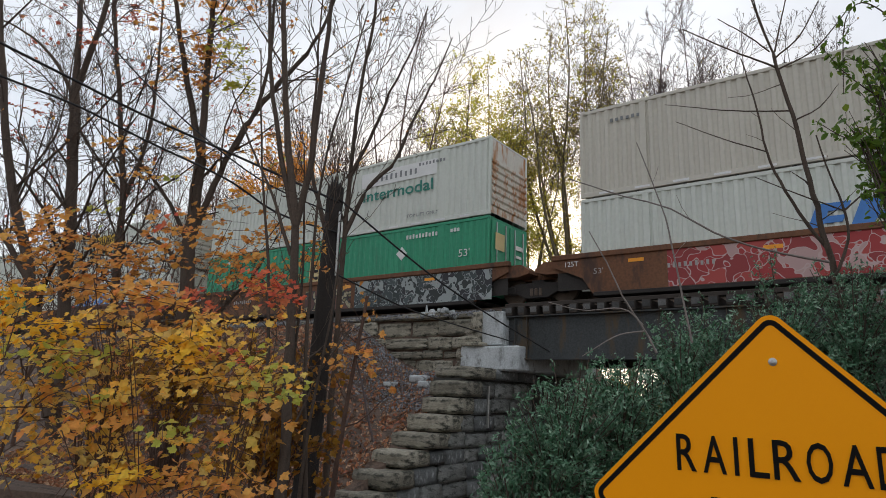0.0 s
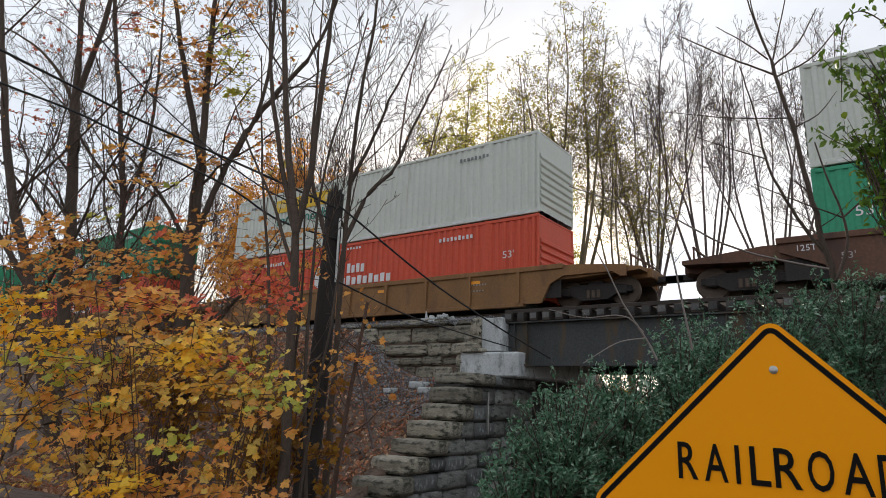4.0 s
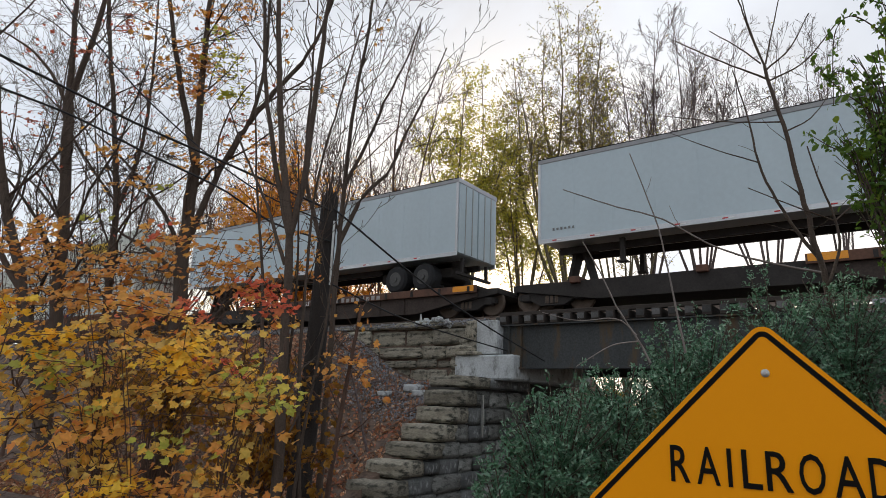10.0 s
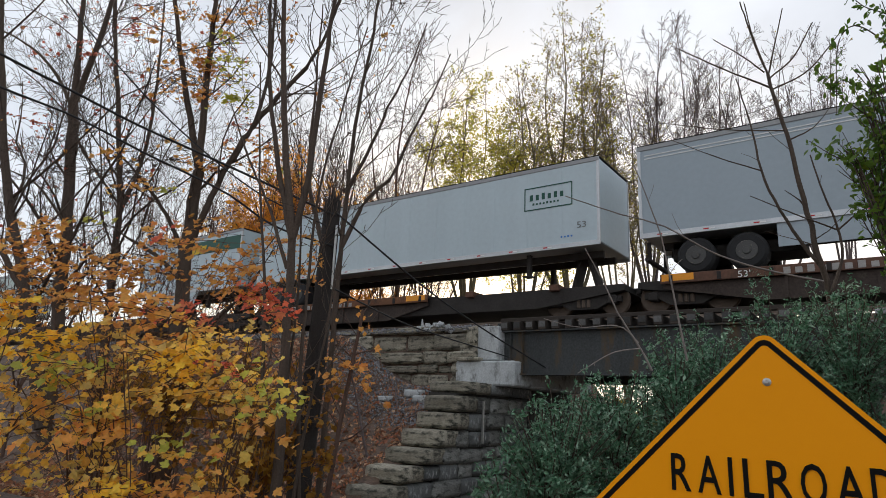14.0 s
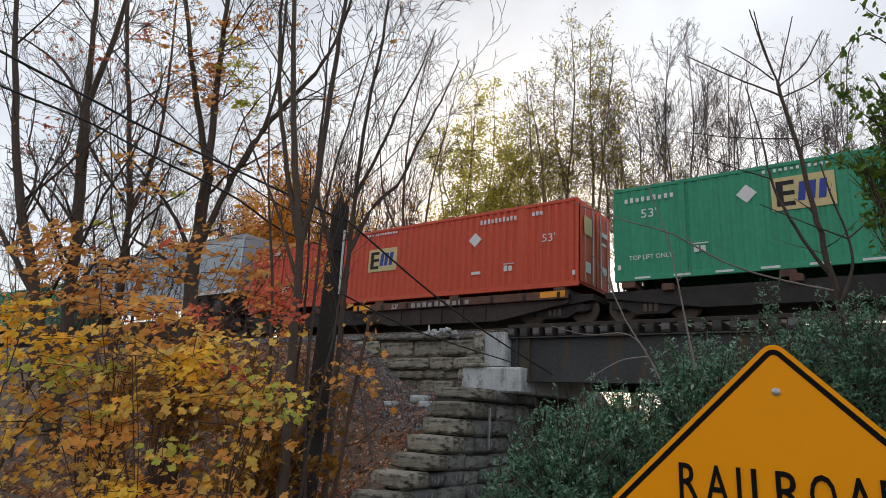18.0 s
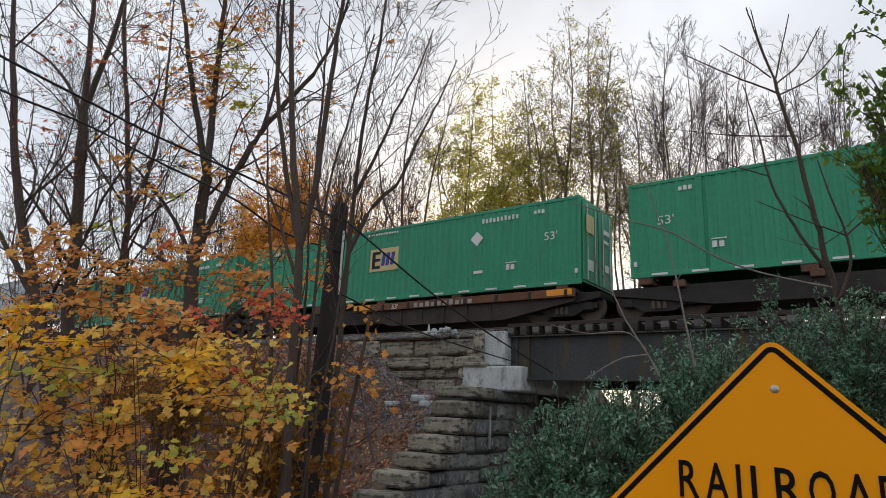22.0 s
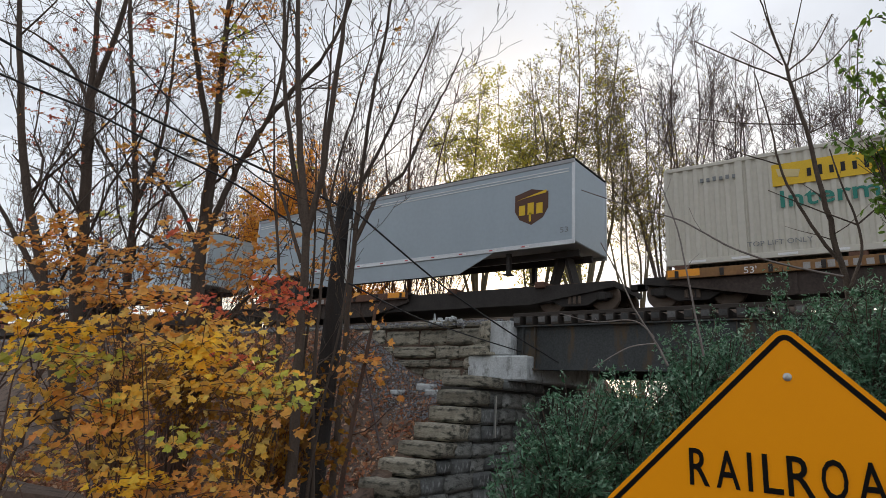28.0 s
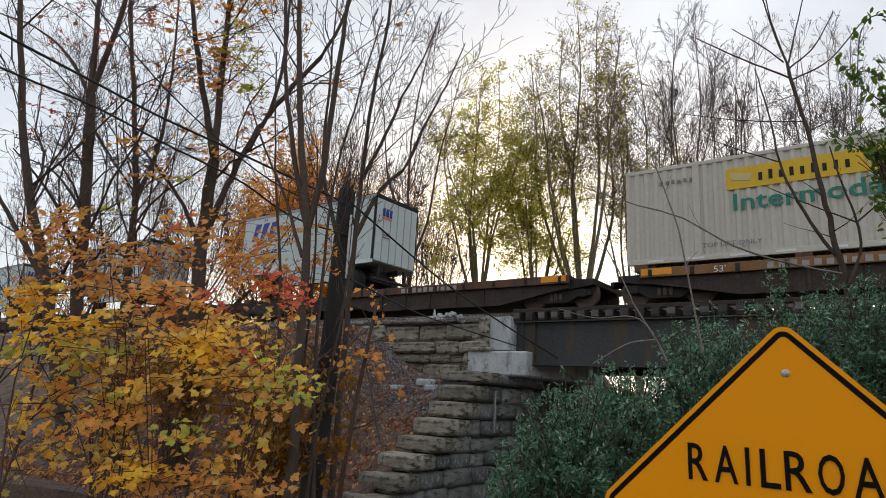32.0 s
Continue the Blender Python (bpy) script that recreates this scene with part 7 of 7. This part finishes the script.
# along, top box and its marks and end, bottom box and its marks, car's colour, ribbed, left end, right end, graffiti
STACKS = [
    (-56.6, ("iw", "intermodal", "ribs"), ("ge", "panel", "ribs"), RUST_BROWN, False, "end", "shared", None),
    (-37.0, ("iw", "intermodal", "ribs"), ("ws", "slanted", "ribs"), RUST_BROWN, False, "shared", "shared", None),
    (-17.5, ("iw", "intermodal_plain", "ribs"), ("ge", "panel", "doors"), RUST_ORANGE, False, "shared", "shared", ((10.2, 16.4, 0.18, 1.2, SILVER), (7.4, 10.0, 0.2, 1.0, CAMO))),
    (1.97, ("ic", "intermodal_right", "ribs"), ("ws", "slanted", "ribs"), RUST_ORANGE, False, "shared", "end", ((2.6, 9.4, 0.2, 1.22, ROSE),)),
    (25.75, ("gw", "hexagon", "doors"), ("ge", "panel_left", "doors"), RUST_BROWN, False, "end", "end", None),
    (49.38, ("gw", "hexagon", "ribs"), ("rh", "hexagon_wide", "ribs"), RUST_YELLOW, True, "end", "end", None),
    (72.86, ("iw", "intermodal_left", "ribs"), ("rh", "hexagon_wide", "ribs"), RUST_YELLOW, True, "end", "end", None),
    (96.65, ("iw", "intermodal", "ribs"), ("ge", "panel", "doors"), RUST_BROWN, False, "end", "end", None),
    (120.4, ("ge", "panel_far", "doors"), ("gw", "hexagon", "doors"), PLUM_STEEL, False, "end", "shared", ((2.0, 13.2, 0.2, 1.2, CAMO),)),
    (139.86, ("ic", "intermodal_right", "ribs"), ("rh", "hexagon_wide", "ribs"), PLUM_STEEL, False, "shared", "shared", ((0.6, 4.6, 0.25, 1.18, PLUM), (8.2, 11.2, 0.2, 1.2, CREAM_TAG))),
    (159.3, ("iw", "intermodal_right", "ribs"), ("rh", "hexagon_wide", "ribs"), PLUM_STEEL, False, "shared", "end", "bubbles"),
    (182.84, ("iw", "intermodal_right", "ribs"), ("wf", "slanted", "ribs"), RUST_ORANGE, True, "end", "end", ((4.0, 11.0, 0.2, 0.95, SMOKE),)),
]


def make(kind, along, z, marks, end):
    label, material = CONT[kind]
    return container(label, material, along, z, marks, end)


def build_stacks():
    for along, upper, lower, colour, ribbed, left, right, graffiti in STACKS:
        make(upper[0], along, HIGH, upper[1], upper[2])
        make(lower[0], along, LOW, lower[1], lower[2])
        words = "ribbed rusty well car" if ribbed else "smooth-sided oxide brown well car"
        well_car(words + (" sprayed with graffiti" if graffiti else "") + " carrying two stacked containers", colour, along, left, right, ribbed, graffiti)


build_stacks()

SHORT, MID = 8.53, 13.75
# flat units: start, length, where the platform lies, colour
FLATS = [(202.9, 19.3, "right", RUST_BROWN), (222.4, 20.2, "right", RUST_BROWN), (243.0, 19.4, "left", PLUM_STEEL), (262.8, 19.4, "right", RUST_BROWN),
         (282.4, 16.8, "left", RUST_BROWN), (299.2, 17.2, "left", RUST_ORANGE), (316.4, 17.6, "left", RUST_BROWN), (334.2, 18.6, "right", RUST_BROWN),
         (353.0, 17.4, "right", RUST_ORANGE), (370.4, 17.1, "right", RUST_ORANGE), (387.5, 17.2, "right", RUST_BROWN), (404.7, 17.4, "right", RUST_ORANGE),
         (422.6, 18.0, "right", RUST_ORANGE), (440.9, 18.2, "right", RUST_BROWN), (459.4, 17.4, "right", RUST_ORANGE), (476.8, 17.6, "right", RUST_ORANGE),
         (494.4, 18.2, "right", RUST_ORANGE), (514.6, 19.2, "left", RUST_ORANGE), (534.5, 28.2, "full", RUST_RED), (563.3, 28.2, "full", RUST_RED),
         (592.2, 19.0, "left", RUST_BROWN), (611.9, 19.0, "left", RUST_BROWN), (631.4, 18.6, "left", RUST_YELLOW), (650.3, 19.6, "right", RUST_BROWN),
         (670.3, 10.2, "full", RUST_ORANGE), (680.9, 20.2, "right", RUST_BROWN), (701.4, 19.2, "right", RUST_BROWN), (721.0, 18.4, "left", RUST_YELLOW)]


def build_flats():
    for along, length, deck, colour in FLATS:
        words = {"full": "long rust-red flat car with a full deck", "left": "rusty spine flat car with wheel platform", "right": "rusty spine flat car with wheel platform"}[deck]
        flat_car(words, colour, along, length, deck)


build_flats()
DECK = RAIL + 1.14
for along, kind, marks in ((353.9, "ge", "panel"), (387.94, "re", "panel"), (405.24, "ge", "panel_left"), (423.6, "iw", "intermodal_left"), (459.9, "ge", "panel"),
                           (477.5, "ge", "panel"), (495.2, "ge", "panel"), (632.3, "ic", "intermodal_left"), (721.5, "ic", "intermodal_left")):
    make(kind, along, DECK, marks, "doors" if kind in ("ge", "re") else "ribs")
    start = max(a for car, a, _ in MOVERS if car.name.startswith("flat_car") and a < along + 0.5)
    car = next(car for car, a, _ in MOVERS if a == start and car.name.startswith("flat_car"))
    for x in (0.4, 4.5, 8.0, 11.5, 15.5):
        block("bolster_pad", RUST_BROWN, car, along - start + x - 0.2, along - start + x + 0.2, -1.3, 1.3, 0.94, 1.14, bevel=0.02)

PLAIN, GREY = "plain white road trailer on a flat car", "pale grey road trailer with brown shield on a flat car"
PUP = "short white road trailer on a flat car"
for label, m, along, length, wheels, axles, marks, skirt in (
        (PLAIN + " with small grey vent", TRAILER_WHITE, 204.24, BOX, "right", 2, "vent", False),
        (PLAIN, TRAILER_WHITE, 223.55, BOX, "right", 2, "", False),
        ("short grey road trailer with brown shield on a flat car", TRAILER_GREY, 252.25, SHORT, "left", 1, "shield_right", True),
        (PUP, PUP_WHITE, 263.9, SHORT, "right", 1, "", True),
        ("short white road trailer with dark green band", TRAILER_WHITE, 289.4, SHORT, "left", 1, "green_band", True),
        (PLAIN + " with framed lettering", TRAILER_WHITE, 299.4, BOX, "left", 2, "framed", False),
        (GREY, TRAILER_GREY, 316.75, BOX, "left", 2, "shield_right", True),
        (PLAIN, TRAILER_WHITE, 335.2, BOX, "right", 2, "", False),
        (GREY, TRAILER_GREY, 370.8, BOX, "right", 2, "shield_left", True),
        ("short grey road trailer with brown shield on a flat car", TRAILER_GREY, 443.2, SHORT, "right", 1, "shield_left", False),
        ("older " + PLAIN, TRAILER_WHITE, 517.3, MID, "left", 2, "", False),
        (PLAIN, TRAILER_WHITE, 534.96, BOX, "right", 2, "", False),
        (PLAIN, TRAILER_WHITE, 556.25, BOX, "left", 2, "", False),
        ("cream white road trailer with a red frame", TRAILER_WHITE, 573.9, BOX, "left", 2, "", False),
        (PLAIN, TRAILER_WHITE, 593.3, BOX, "left", 2, "", False),
        (GREY, TRAILER_GREY, 613.35, BOX, "left", 2, "shield_right", True),
        ("short white road trailer with blue letters and orange swoosh", PUP_WHITE, 651.4, SHORT, "right", 1, "swoosh", True),
        ("short white road trailer with blue letters and orange swoosh", PUP_WHITE, 667.6, SHORT, "right", 1, "swoosh", True),
        ("short white road trailer with blue letters and orange swoosh", PUP_WHITE, 685.25, SHORT, "right", 1, "swoosh", True),
        ("short white road trailer with blue letters and orange swoosh", PUP_WHITE, 702.7, SHORT, "right", 1, "swoosh", True)):
    trailer(label, m, along, length, wheels, axles, marks, skirt, frame_material=RED_BOX if "red frame" in label else None)


def motions():
    """The whole train rolls to the left along the straight track."""
    for ob, along, z in MOVERS:
        walk(ob, [(t, pose(along - gone, 0, z)) for t, gone in GONE])


motions()
